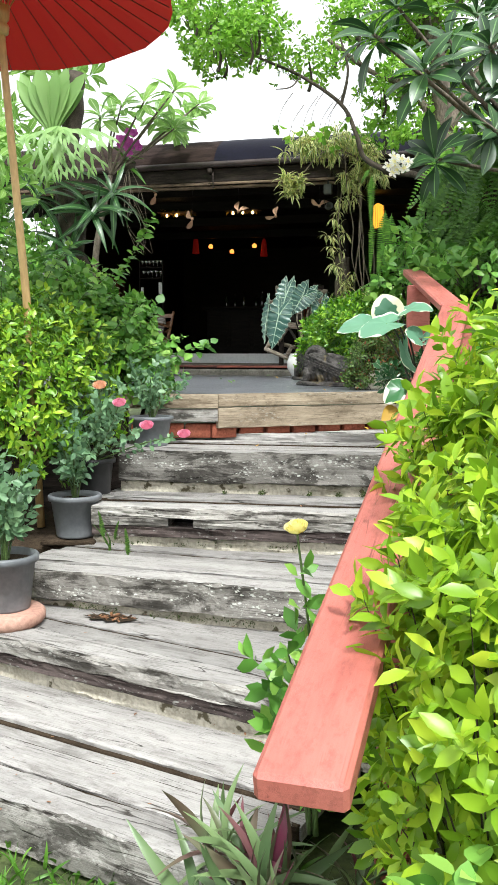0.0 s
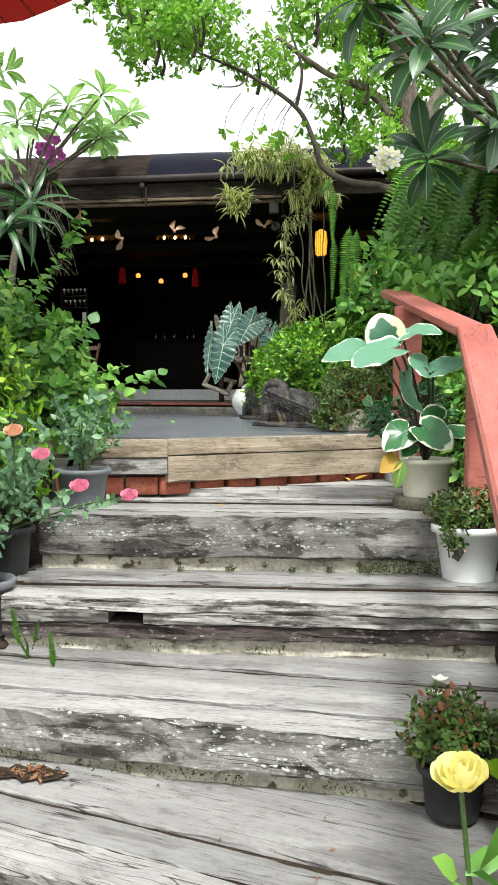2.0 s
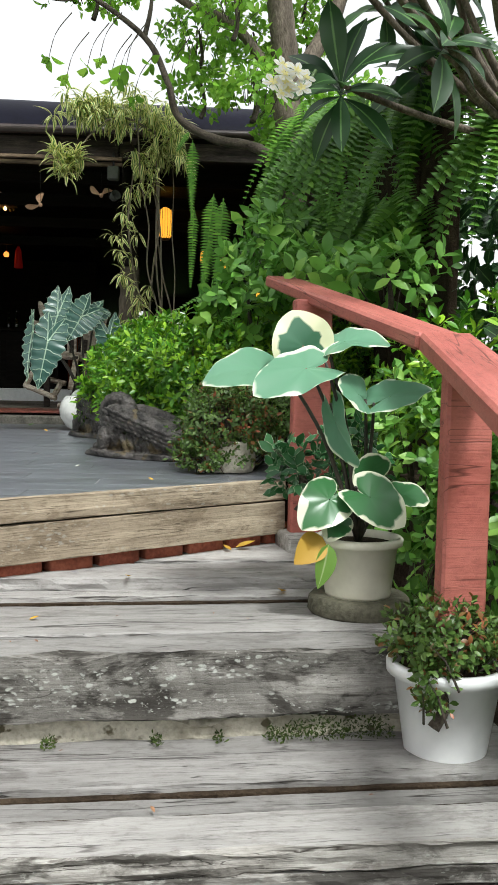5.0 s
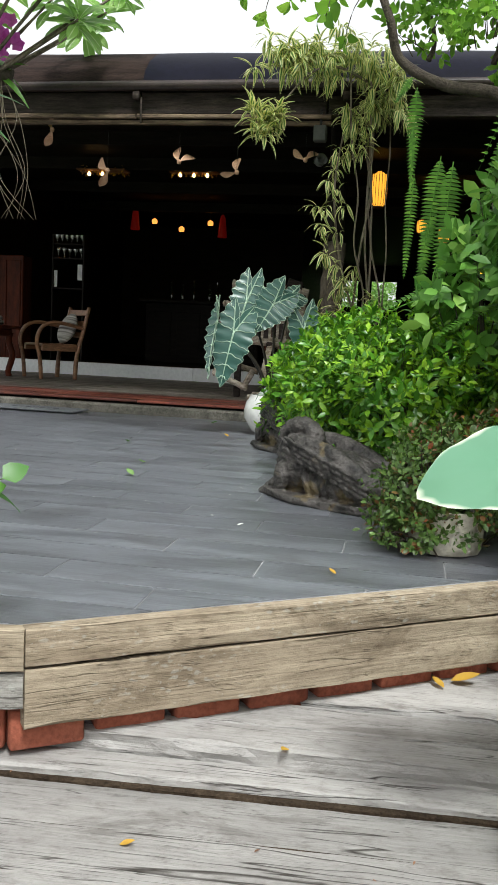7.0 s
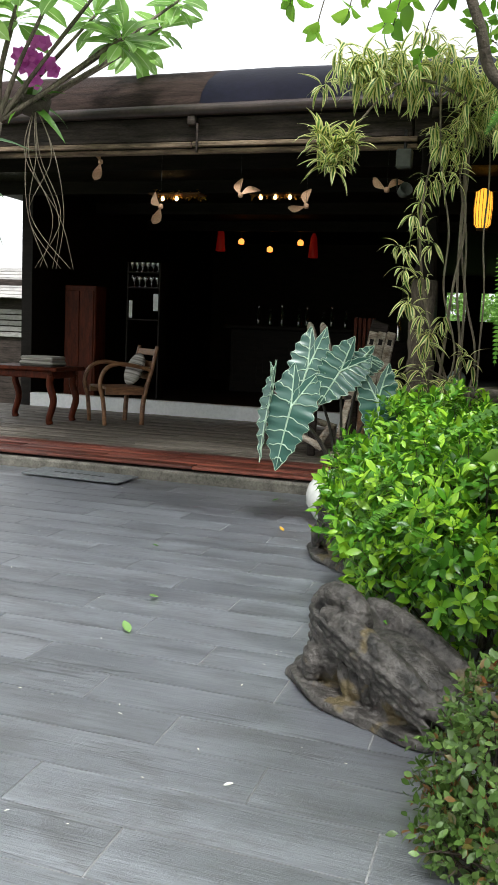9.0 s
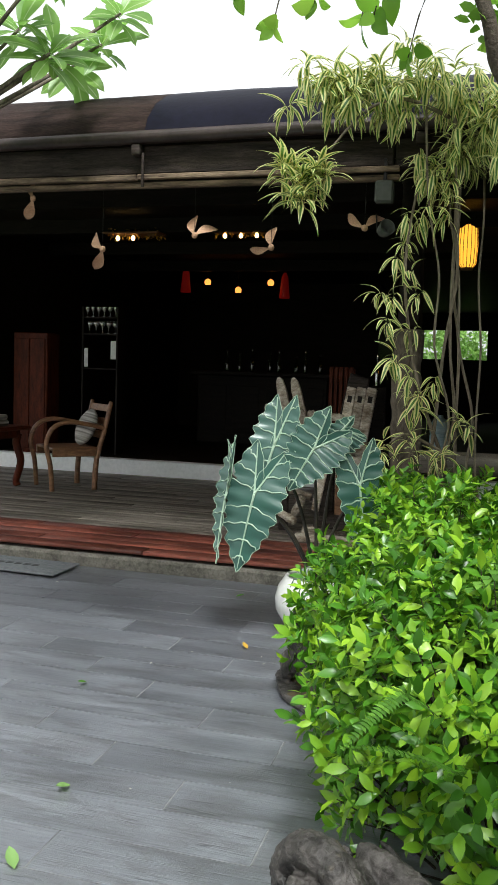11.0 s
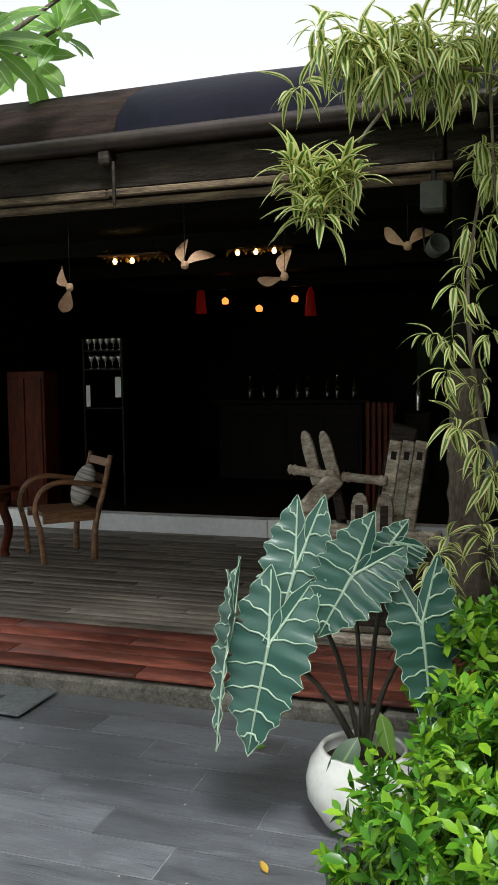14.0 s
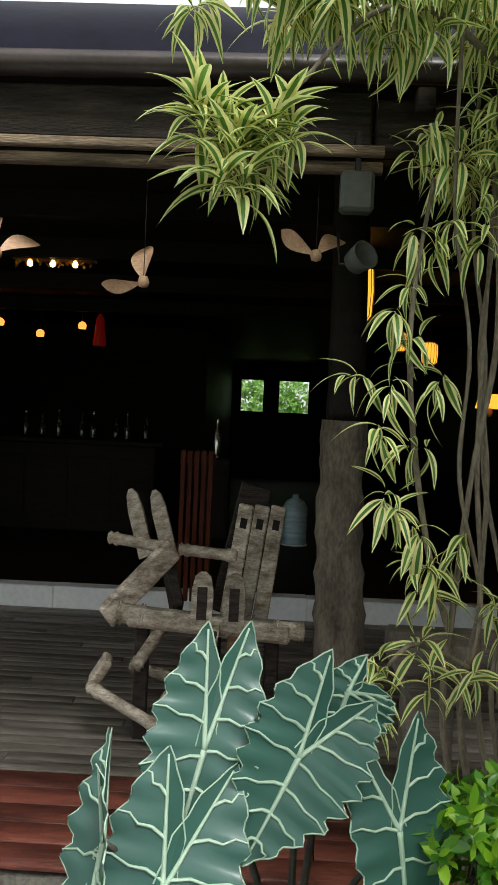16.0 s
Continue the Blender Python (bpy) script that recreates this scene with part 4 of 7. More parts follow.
def frond_shape(length=1.0, pairs=22, width=0.16, droop=0.5, thick=0.55):
    """A fern frond along +x: a rib with paired leaflets."""
    V, F, U, base = [], [], [], 0
    rib = [(length * s * (1 - 0.2 * droop * s), 0, -droop * length * s * s) for s in np.linspace(0, 1, 9)]
    tv, tf = tube(rib, [0.006 * (1 - 0.8 * i / 8) for i in range(9)], 3, False)
    V.append(tv), F.append(tf[0]), U.append(np.zeros((len(tv), 2)))
    base = len(tv)
    for i in range(pairs):
        s = 0.05 + 0.94 * i / pairs
        p = np.array([length * s * (1 - 0.2 * droop * s), 0, -droop * length * s * s])
        w = width * 0.5 * min(1, s * 5) * (1 - s) ** 0.55
        for side in (-1, 1):
            h = length / pairs * thick
            q = [p + (-h, 0, 0), p + (h * 0.3, side * w * 0.5, 0.004), p + (h * 0.9, side * w, -0.10 * w), p + (h, side * 0.002, 0)]
            q[1] = p + (-h * 0.6, side * w * 0.5, 0.004)
            V.append(np.array(q)), F.append(np.array([[0, 1, 2, 3]] if side > 0 else [[3, 2, 1, 0]]) + base), U.append(np.zeros((4, 2)))
            base += 4
    return (np.concatenate(V), np.concatenate(F), np.concatenate(U))


FROND = frond_shape(1.0, 24, 0.22, 0.75)
FROND_FLAT = frond_shape(1.0, 24, 0.2, 0.25)


def fern(name, label, crowns, n, size, droop_way=None, shape=FROND, parent=None):
    ob = parent or thing(name, label, "fern")
    P, W, U, S = [], [], [], []
    for c in crowns:
        for i in range(n):
            a = rng.uniform(0, 6.28)
            P.append(np.array(c) + rng.normal(0, 0.04, 3))
            w = np.array([math.cos(a), math.sin(a), rng.uniform(-0.25, 0.7)])
            if droop_way is not None:
                w = w * 0.55 + np.array(droop_way)
            W.append(w), U.append((np.array([0, 0, 1.0]) if droop_way is None or droop_way[2] > 0 else np.array([-0.45, -0.8, 0.55])) + rng.normal(0, 0.2, 3)), S.append(size * rng.uniform(0.6, 1.15))
    for p, w, u, size_ in zip(P, W, U, S):
        put("frond", [scatter(shape, p[None], w[None], u[None], np.array([size_]))], LEAF_FERN, ob)
    return ob


def pot(name, label, r_top, r_base, h, mat, at_, parts=True, group="", tilt=0.0, rim=0.012, feet=False):
    ob = thing(name, label, "flower pot", pose(*at_, tilt, 0, 0), group)
    t = 0.006
    prof = [(0.001, 0), (r_base, 0), (r_base + 0.002, 0.01), (r_top * 0.965, h * 0.86), (r_top + rim, h * 0.87), (r_top + rim + 0.002, h * 0.97), (r_top + rim - 0.004, h), (r_top - t, h), (r_top - t - 0.004, h * 0.9), (r_base - t, 0.02), (0.001, 0.02)]
    put("body", [lathe(prof, 40)], mat, ob)
    put("soil", [lathe([(0.001, h * 0.88), (r_top * 0.5, h * 0.885), (r_top * 0.95, h * 0.87)], 24)], SOIL, ob)
    return ob


def rose_bush(at_, height, n, label, blooms=(), leaf=0.055, seed=1, parent_mat=LEAF_ROSE, spread=0.2):
    """A young rose: canes, toothed leaflets in fives, and flowers."""
    ob = thing("rose_bush", label, "rose")
    r = np.random.default_rng(seed)
    canes, tips, axes = [], [], []
    base = np.array(at_, float)
    for i in range(n):
        a = r.uniform(0, 6.28)
        end = base + np.array([math.cos(a) * spread * r.uniform(0.4, 1), math.sin(a) * spread * r.uniform(0.4, 1), height * r.uniform(0.6, 1.0)])
        midp = base * 0.5 + end * 0.5 + np.array([math.cos(a) * -0.02, 0, 0.03])
        canes.append(limb([base + (0.012 * math.cos(a), 0.012 * math.sin(a), 0), midp, end], 0.006, 0.002, 6, 5))
        for s in np.linspace(0.3, 1.0, 12):
            q = base * (1 - s) + end * s
            w = np.array([r.normal(), r.normal(), 0.35])
            w /= np.linalg.norm(w)
            tips.append(q + w * 0.05), axes.append(w)
    for b, (p, mat, size) in enumerate(blooms):
        for s in np.linspace(0.35, 0.86, 6):
            w = np.array([r.normal(), r.normal(), 0.3])
            tips.append(base * (1 - s) + np.array(p) * s + 0.03 * w / np.linalg.norm(w)), axes.append(w / np.linalg.norm(w))
        canes.append(limb([base, (base + np.array(p)) / 2 + np.array([0.02, 0, 0.03]), np.array(p)], 0.005, 0.003, 6, 5))
    for c in canes:
        put("cane", [c], GREEN_STEM, ob)
    tips, axes = np.array(tips), np.array(axes)
    put("leaves", [sprays(OVAL, tips, axes, 5, leaf, (15, 75), 0.0, 0.25, 0.05)], parent_mat, ob)
    for p, mat, size in blooms:
        bloom(p, mat, size, ob, (-0.2, -0.25, 1.0) if mat is PETAL_YELLOW else (0.0, -0.5, 0.85))
    return ob


def bloom(p, mat, size, parent, lean=(0.0, -0.5, 0.85)):
    """A full rose: layers of cupped petals round a tight heart, tipped forward."""
    z = Vector(lean).normalized()
    x = z.orthogonal().normalized()
    m = Matrix((x, z.cross(x), z)).transposed().to_4x4()
    m.translation = Vector(p)
    pieces = []
    for layer, (count, r, h, flare) in enumerate(((3, 0.22, 0.80, -0.10), (4, 0.40, 0.82, -0.05), (5, 0.62, 0.76, 0.02), (6, 0.80, 0.62, 0.10), (7, 0.92, 0.42, 0.24))):
        for k in range(count):
            a0, half = 6.283 * k / count + layer * 0.7, 3.1416 / count * 1.35
            vs, fs, uv = [], [], []
            for j in range(5):
                v = j / 4
                for i in range(7):
                    u = i / 3 - 1
                    rr = r * (0.25 + 0.75 * math.sin(1.5708 * min(1, v * 1.25))) + flare * v ** 3
                    top_ = h * v - 0.45 * (1 - v) - 0.16 * v * u * u + 0.03 * math.sin(9 * u + k + layer)
                    a = a0 + u * half * (0.45 + 0.55 * math.sin(3.1416 * min(0.72, v)))
                    vs.append((rr * math.cos(a) * size, rr * math.sin(a) * size, top_ * size))
                    uv.append((u, v))
            for j in range(4):
                for i in range(6):
                    fs.append((j * 7 + i, j * 7 + i + 1, j * 7 + i + 8, j * 7 + i + 7))
            pieces.append(moved((np.array(vs), np.array(fs), np.array(uv)), m))
    return put("flower", pieces, mat, parent)


# ---- hedges and shrubs by the steps ----
bush("hedge", "clipped yellow-green hedge beside the red handrail", [((1.03, 2.72, -0.52), (0.34, 0.5, 0.62)), ((1.20, 3.35, -0.20), (0.38, 0.6, 0.62)), ((1.60, 4.15, -0.02), (0.40, 0.65, 0.60)), ((1.98, 5.05, 0.12), (0.40, 0.75, 0.55)), ((1.05, 2.55, -1.05), (0.30, 0.45, 0.42)), ((1.35, 3.3, -0.9), (0.3, 0.6, 0.5))], SMALL, LEAF_HEDGE, 0.068, 3600, 6, "hedge")
bush("hedge", "clipped yellow-green hedge behind the upper handrail", [((2.15, 6.0, 0.2), (0.42, 0.8, 0.55)), ((2.25, 7.3, 0.35), (0.5, 0.8, 0.45))], SMALL, LEAF_FICUS, 0.075, 700, 6, "hedge")
bush("hedge", "clipped bright green hedge beside the potted roses", [((-1.22, 6.35, 0.02), (0.62, 0.75, 0.62)), ((-1.85, 5.6, 0.0), (0.75, 0.9, 0.65)), ((-1.75, 4.9, -0.55), (0.5, 0.6, 0.6)), ((-1.12, 6.0, -0.10), (0.34, 0.26, 0.6))], SMALL, LEAF_GARDEN, 0.06, 2400, 6, "hedge")
bush("leafy_climber", "scrambling climber with heart-shaped mid-green leaves", [((-0.85, 7.35, 0.30), (0.45, 0.45, 0.45)), ((-1.25, 7.6, 0.55), (0.55, 0.5, 0.45)), ((-0.55, 7.15, 0.1), (0.28, 0.3, 0.3))], HEART, LEAF_MID, 0.066, 950, 4, "climber")
for ci, (x0, y0, z0, x1, y1, z1) in enumerate(((-1.1, 7.0, 0.4, -0.62, 6.85, 0.86), (-1.3, 7.0, 0.4, -0.95, 6.8, 1.02), (-0.9, 7.0, 0.2, -0.36, 6.8, 0.62), (-0.8, 7.0, 0.1, -0.20, 6.85, 0.40), (-0.7, 7.0, 0.0, -0.02, 6.95, 0.36), (-1.5, 7.0, 0.5, -1.3, 6.7, 1.1))):
    shoot = thing("arching_cane", "arching cane with bright green leaves beside the deck", "climber")
    cp = smooth_path([(x0, y0, z0), ((x0 + x1) / 2 - 0.04, (y0 + y1) / 2, (z0 + z1) / 2 + 0.05), (x1, y1, z1)], 8)
    put("stem", [tube(cp, [0.005 - 0.0002 * i for i in range(len(cp))], 5)], GREEN_STEM, shoot)
    q = np.array([p[:] for p in cp[3:]])
    put("leaves", [sprays(HEART, q, np.tile([[0.4, -0.4, 0.8]], (len(q), 1)), 3, 0.075, (50, 90))], LEAF_MID, shoot)
cane = thing("arching_cane", "long arching cane with paired green leaves", "climber")
cp = smooth_path([(-0.9, 7.3, 0.3), (-0.78, 7.3, 0.75), (-0.62, 7.28, 1.0), (-0.46, 7.25, 1.27)], 8)
put("stem", [tube(cp, [0.006 - 0.0002 * i for i in range(len(cp))], 5)], GREEN_STEM, cane)
q = np.array([p[:] for p in cp[4:]])
put("leaves", [sprays(HEART, q, np.tile([[0.35, 0, 1.0]], (len(q), 1)), 3, 0.07, (60, 90))], LEAF_MID, cane)

big_leaf = leaf_shape(1, 0.62, 9, 0.10, 0.22, 0.45)
bush("rhoeo_clump", "clump of striped green and purple sword-shaped leaves at the rail's foot", [((0.42, 3.28, -1.24), (0.16, 0.2, 0.12)), ((0.62, 3.0, -1.22), (0.2, 0.2, 0.14)), ((0.36, 2.95, -1.36), (0.16, 0.2, 0.10)), ((0.8, 2.6, -1.3), (0.2, 0.2, 0.12))], leaf_shape(1, 0.13, 6, 0.45, 0.4, 0.35), LEAF_RHOEO, 0.25, 52, 9, "plant", -1.45, (10, 70), twig_share=0)
bush("small_shrub", "low glossy green shrub below the handrail", [((0.98, 2.5, -1.0), (0.25, 0.3, 0.3)), ((1.2, 2.2, -1.05), (0.3, 0.3, 0.35))], OVAL, LEAF_MID, 0.08, 170, 5)

bush("dense_shrub", "dark leafy shrub behind the handrail posts", [((1.88, 6.55, -0.15), (0.26, 0.5, 0.45)), ((1.85, 7.3, 0.0), (0.28, 0.4, 0.5)), ((1.8, 5.6, -0.35), (0.24, 0.4, 0.4))], OVAL, LEAF_MID, 0.07, 620, 5)
bush("rounded_shrub", "low shrub with rounded pale green leaves at the rail's end", [((0.86, 2.20, -0.66), (0.15, 0.16, 0.15)), ((0.98, 2.12, -0.86), (0.2, 0.18, 0.22))], leaf_shape(1, 0.66, 5, 0.12, 0.25, 0.45), LEAF_MID, 0.062, 120, 4)

# yellow rose by the rail
yr = (0.565, 3.16, -0.17)
rose_bush((0.62, 3.25, -1.05), 0.62, 4, "yellow rose in bloom beside the handrail", [(yr, PETAL_YELLOW, 0.028)], 0.07, 5, LEAF_MID, 0.15)

# ---- potted roses on the steps ----
stone = put("stone_slab", [lathe([(0.001, 0), (0.19, 0), (0.205, 0.02), (0.205, 0.05), (0.19, 0.065), (0.001, 0.066)], 24, -0.86, 5.02, -1.03)], TERRA, None)
tagged(stone, "round pinkish stone slab under a rose pot", "stone slab")
pot("rose_pot", "grey plastic pot on a round stone slab", 0.15, 0.115, 0.27, POT_GREY, (-0.85, 5.04, -0.964), group="rose pots")
pot("rose_pot", "grey plastic pot at the edge of the steps", 0.145, 0.11, 0.25, POT_GREY, (-0.74, 5.98, -0.80), group="rose pots")
block = put("stone_block", [box(-0.92, -0.60, 5.85, 6.45, -0.84, -0.806, 0.01), box(-0.85, -0.58, 6.16, 6.44, -0.806, -0.605, 0.01)], SOIL, None, smooth=False)
tagged(block, "dark soil-stained block under the rose pots", "block")
pot("rose_pot", "black plastic pot beside the sleeper", 0.125, 0.10, 0.23, POT_BLACK, (-0.70, 6.30, -0.60), group="rose pots")
pot("rose_pot", "grey plastic pot beside the deck", 0.135, 0.105, 0.20, POT_GREY, (-0.40, 6.72, -0.335), group="rose pots")
pot("rose_pot", "grey plastic pot at the foot of the hedge", 0.15, 0.115, 0.26, POT_GREY, (-1.05, 4.45, -1.15), group="rose pots")
rose_bush((-0.85, 5.04, -0.75), 0.60, 9, "young rose with dull green leaves in a grey pot", (), 0.06, 11, spread=0.22)
rose_bush((-0.74, 5.98, -0.60), 0.62, 8, "young rose with dull green leaves in a grey pot", (), 0.06, 12, spread=0.20)
rose_bush((-0.70, 6.30, -0.40), 0.55, 9, "flowering rose with pink and peach blooms in a black pot", [((-0.53, 5.75, 0.10), PETAL_PEACH, 0.034), ((-0.43, 5.80, 0.0), PETAL_PINK, 0.034), ((-0.25, 5.65, -0.115), PETAL_PINK, 0.034), ((-0.085, 5.97, -0.19), PETAL_PINK, 0.034)], 0.055, 13, spread=0.33)
rose_bush((-0.40, 6.72, -0.16), 0.42, 6, "rose with thin arching canes in a grey pot", (), 0.05, 14, spread=0.26)
rose_bush((-1.05, 4.45, -0.92), 0.42, 5, "young rose with dull green leaves in a grey pot", (), 0.055, 15, spread=0.2)
fern("small_fern", "small bright fern growing out of the steps", [(-0.45, 5.72, -0.81)], 6, 0.20, (0, -0.1, 1.8), FROND_FLAT)

# ---- pots by the handrail ----
slab = put("stone_slab", [lathe([(0.001, 0), (0.165, 0), (0.175, 0.012), (0.172, 0.05), (0.16, 0.062), (0.001, 0.063)], 28, 1.39, 6.66, -0.338)], SLATE, None)
tagged(slab, "mossy round stone slab under a cream pot", "stone slab")
pot("planter", "cream plastic pot with a variegated arum on a mossy slab", 0.135, 0.11, 0.20, POT_CREAM, (1.385, 6.66, -0.276))
pot("planter", "white plastic tub with a small trailing shrub", 0.155, 0.115, 0.26, POT_WHITE, (1.46, 6.13, -0.60), rim=0.016)
bush("trailing_shrub", "small-leaved trailing shrub in a white tub", [((1.46, 6.12, -0.28), (0.19, 0.16, 0.11)), ((1.36, 6.0, -0.36), (0.06, 0.05, 0.12))], OVAL, LEAF_OLIVE, 0.028, 330, 6, twig_share=0.1)
pot("planter", "small black plastic pot below the handrail", 0.10, 0.08, 0.16, POT_BLACK, (1.02, 4.78, -1.03))
bush("trailing_shrub", "small-leaved bush in a black pot", [((1.02, 4.78, -0.78), (0.15, 0.15, 0.13))], OVAL, LEAF_OLIVE, 0.03, 260, 6, twig_share=0.1)
bush("small_shrub", "green shoots growing beside the steps", [((1.52, 5.35, -0.55), (0.14, 0.2, 0.12)), ((1.62, 5.1, -0.35), (0.2, 0.3, 0.2))], OVAL, LEAF_FICUS, 0.06, 90, 5)


def leaf_object(name, attach, tip, face, width, mat, parent, rows=9, fold=0.12, droop=0.2, wave=0.0, widest=0.4):
    """One large leaf from its stalk to its tip, facing a way."""
    a, t = np.array(attach, float), np.array(tip, float)
    d = t - a
    L = np.linalg.norm(d)
    return put(name, [scatter(leaf_shape(1, width / L, rows, fold, droop, widest, wave), a[None], d[None], np.array(face, float)[None], np.array([L]))], mat, parent)


def heart_leaf(attach, tip, face, width, mat, parent, seed, cup=0.10, blotch=0.35):
    """A broad heart-shaped leaf with an uneven cream margin that runs inwards in places."""
    a, t = np.array(attach, float), np.array(tip, float)
    a = a * 0.72 + t * 0.28
    L = np.linalg.norm(t - a)
    x = (t - a) / L
    y = unit(np.cross(np.array(face, float), x)[None])[0]
    z = np.cross(x, y)
    vs, uv, fs, n = [], [], [], 48
    rings = (0.02, 0.25, 0.45, 0.62, 0.76, 0.88, 1.0)
    for r in rings:
        for i in range(n):
            th = 2 * math.pi * i / n
            deg = abs(math.degrees(th) - 360) if th > math.pi else math.degrees(th)
            rad = np.interp(deg, (0, 12, 35, 65, 95, 125, 150, 168, 180), (1.0, 0.95, 0.84, 0.76, 0.72, 0.74, 0.72, 0.50, 0.14))
            px, py = rad * r * math.cos(th) * L, rad * r * math.sin(th) * width / 1.12
            wav = 0.05 * L * math.sin(3 * th + seed) * r * r + 0.02 * L * math.sin(7 * th + 2 * seed) * r ** 3
            rib = 0.010 * L * math.cos(9 * th) * r
            vs.append(a + x * px + y * py + z * (cup * abs(py) - 0.24 * px * px / L + wav + rib))
            c, q = 3.2 * math.cos(th), 3.2 * math.sin(th)
            uv.append((r * (1 + 0.16 * noise.noise(Vector((c * 1.6, q * 1.6, seed))) + blotch * max(0.0, noise.noise(Vector((c * 0.5, q * 0.5, seed * 3.1))) - 0.05)), 0.5))
    for k in range(len(rings) - 1):
        for i in range(n):
            j = (i + 1) % n
            fs.append((k * n + i, (k + 1) * n + i, (k + 1) * n + j, k * n + j))
    return put("leaf", [(np.array(vs), np.array(fs), np.array(uv))], mat, parent)


arum = thing("variegated_arum", "arum with grey-green and dark green leaves edged in cream", "plant")
heart = (1.385, 6.67, -0.10)
P_, C_, H_ = LEAF_PALE_ARUM, LEAF_CALADIUM, LEAF_HALF_CREAM
ARUM = [((1.10, 6.66, 0.485), (0.83, 6.60, 0.455), (0.1, -0.45, 1), 0.19, P_, 0.15), ((1.21, 6.54, 0.50), (0.96, 6.46, 0.425), (0.05, -0.6, 0.9), 0.15, P_, 0.5), ((1.17, 6.62, 0.51), (1.12, 6.60, 0.665), (-0.1, -1, 0.3), 0.165, H_, 0.9),
        ((1.24, 6.62, 0.56), (1.43, 6.56, 0.60), (0, -0.5, 1), 0.13, P_, 0.6), ((1.37, 6.60, 0.385), (1.27, 6.56, 0.44), (0.1, -0.8, 0.7), 0.12, P_, 0.5), ((1.40, 6.60, 0.375), (1.58, 6.56, 0.45), (0, -0.6, 1), 0.12, P_, 0.2),
        ((1.25, 6.60, 0.37), (1.31, 6.58, 0.15), (-0.95, -0.4, 0.1), 0.09, P_, 0.2), ((1.28, 6.58, 0.09), (1.14, 6.50, -0.01), (0.05, -0.75, 0.7), 0.13, C_, 0.9), ((1.33, 6.56, 0.10), (1.47, 6.46, 0.0), (0.05, -0.75, 0.75), 0.16, C_, 0.4),
        ((1.42, 6.66, 0.12), (1.40, 6.62, 0.20), (0, -1, 0.4), 0.12, C_, 0.3), ((1.30, 6.60, 0.0), (1.23, 6.53, -0.055), (0, -0.8, 0.7), 0.08, C_, 0.8), ((1.50, 6.68, 0.06), (1.62, 6.62, 0.06), (0, -0.5, 1), 0.13, C_, 0.5)]
for li, (a, t, f, w, mat, bl) in enumerate(ARUM):
    heart_leaf(a, t, f, w, mat, arum, li * 1.7 + 0.4, 0.10, bl)
    put("stalk", [limb([heart, ((heart[0] + a[0]) / 2 + 0.02, (heart[1] + a[1]) / 2 + 0.02, (heart[2] + a[2]) / 2 + 0.05), a], 0.009, 0.005, 6, 5)], DARK_STEM, arum)
for k, (a, t, mat, w) in enumerate((((1.22, 6.56, -0.06), (1.12, 6.50, -0.13), LEAF_DEAD, 0.10), ((1.235, 6.54, -0.08), (1.20, 6.49, -0.22), LEAF_PALE, 0.07), ((1.20, 6.56, -0.05), (1.17, 6.52, -0.10), LEAF_DEAD, 0.06))):
    leaf_object("wilted_leaf", a, t, (0.1, -0.9, 0.4), w, mat, arum, 8, 0.3, 0.25)
edged = bush("white_edged_shrub", "small shrub with white-edged leaves behind the arum pot", [((1.24, 6.90, 0.10), (0.12, 0.12, 0.13)), ((1.44, 6.95, 0.14), (0.16, 0.12, 0.17))], OVAL, LEAF_CALADIUM, 0.062, 60, 5, floor=-0.33)

# ---- fallen leaves and flowers ----
for i, (x, y, z, mat, size) in enumerate(((1.15, 7.52, -0.275, LEAF_DEAD, 0.08), (1.12, 7.47, -0.278, LEAF_DEAD, 0.05), (1.20, 6.93, -0.325, LEAF_DEAD, 0.07), (1.31, 6.45, -0.592, LEAF_DEAD, 0.06), (0.37, 11.165, 0.008, LEAF_DEAD, 0.05), (-0.04, 9.72, 0.008, LEAF_STAG, 0.06), (1.06, 5.19, -0.822, LEAF_DEAD, 0.06),
                                            (-0.04, 9.25, 0.008, LEAF_STAG, 0.07), (-0.25, 10.6, 0.008, LEAF_FERN, 0.05), (0.49, 8.22, 0.008, PETAL_WHITE, 0.025), (0.95, 11.6, 0.008, LEAF_DEAD, 0.04), (-0.9, 12.2, 0.008, PETAL_WHITE, 0.03), (0.2, 12.1, 0.008, LEAF_FERN, 0.05), (0.8, 7.6, 0.008, LEAF_DEAD, 0.03), (0.65, 7.05, -0.28, LEAF_DEAD, 0.04), (0.3, 6.7, -0.33, LEAF_DEAD, 0.03))):
    a = i * 2.1
    ob = put("fallen_leaf", [scatter(leaf_shape(1, 0.5, 4, 0.5, -0.3), np.array([[x, y, z]]), np.array([[math.cos(a), math.sin(a), 0.05]]), np.array([[0.1, -0.2, 1.0]]), np.array([size])) for _ in range(1)], mat, None)
    tagged(ob, "curled fallen leaf lying on the boards", "fallen leaf", "fallen leaves")
for x, y in ((1.13, 5.36), (1.07, 5.20)):
    k = np.arange(5)
    ob = put("fallen_flower", [scatter(PETAL, np.tile([[x, y, -0.815]], (5, 1)), np.stack([np.cos(k * 1.257), np.sin(k * 1.257), np.full(5, 0.25)], 1), np.tile([[0, 0, 1.0]], (5, 1)), np.full(5, 0.035))], PETAL_WHITE, None)
    tagged(ob, "white fallen frangipani flower on the step", "flower", "fallen flowers")

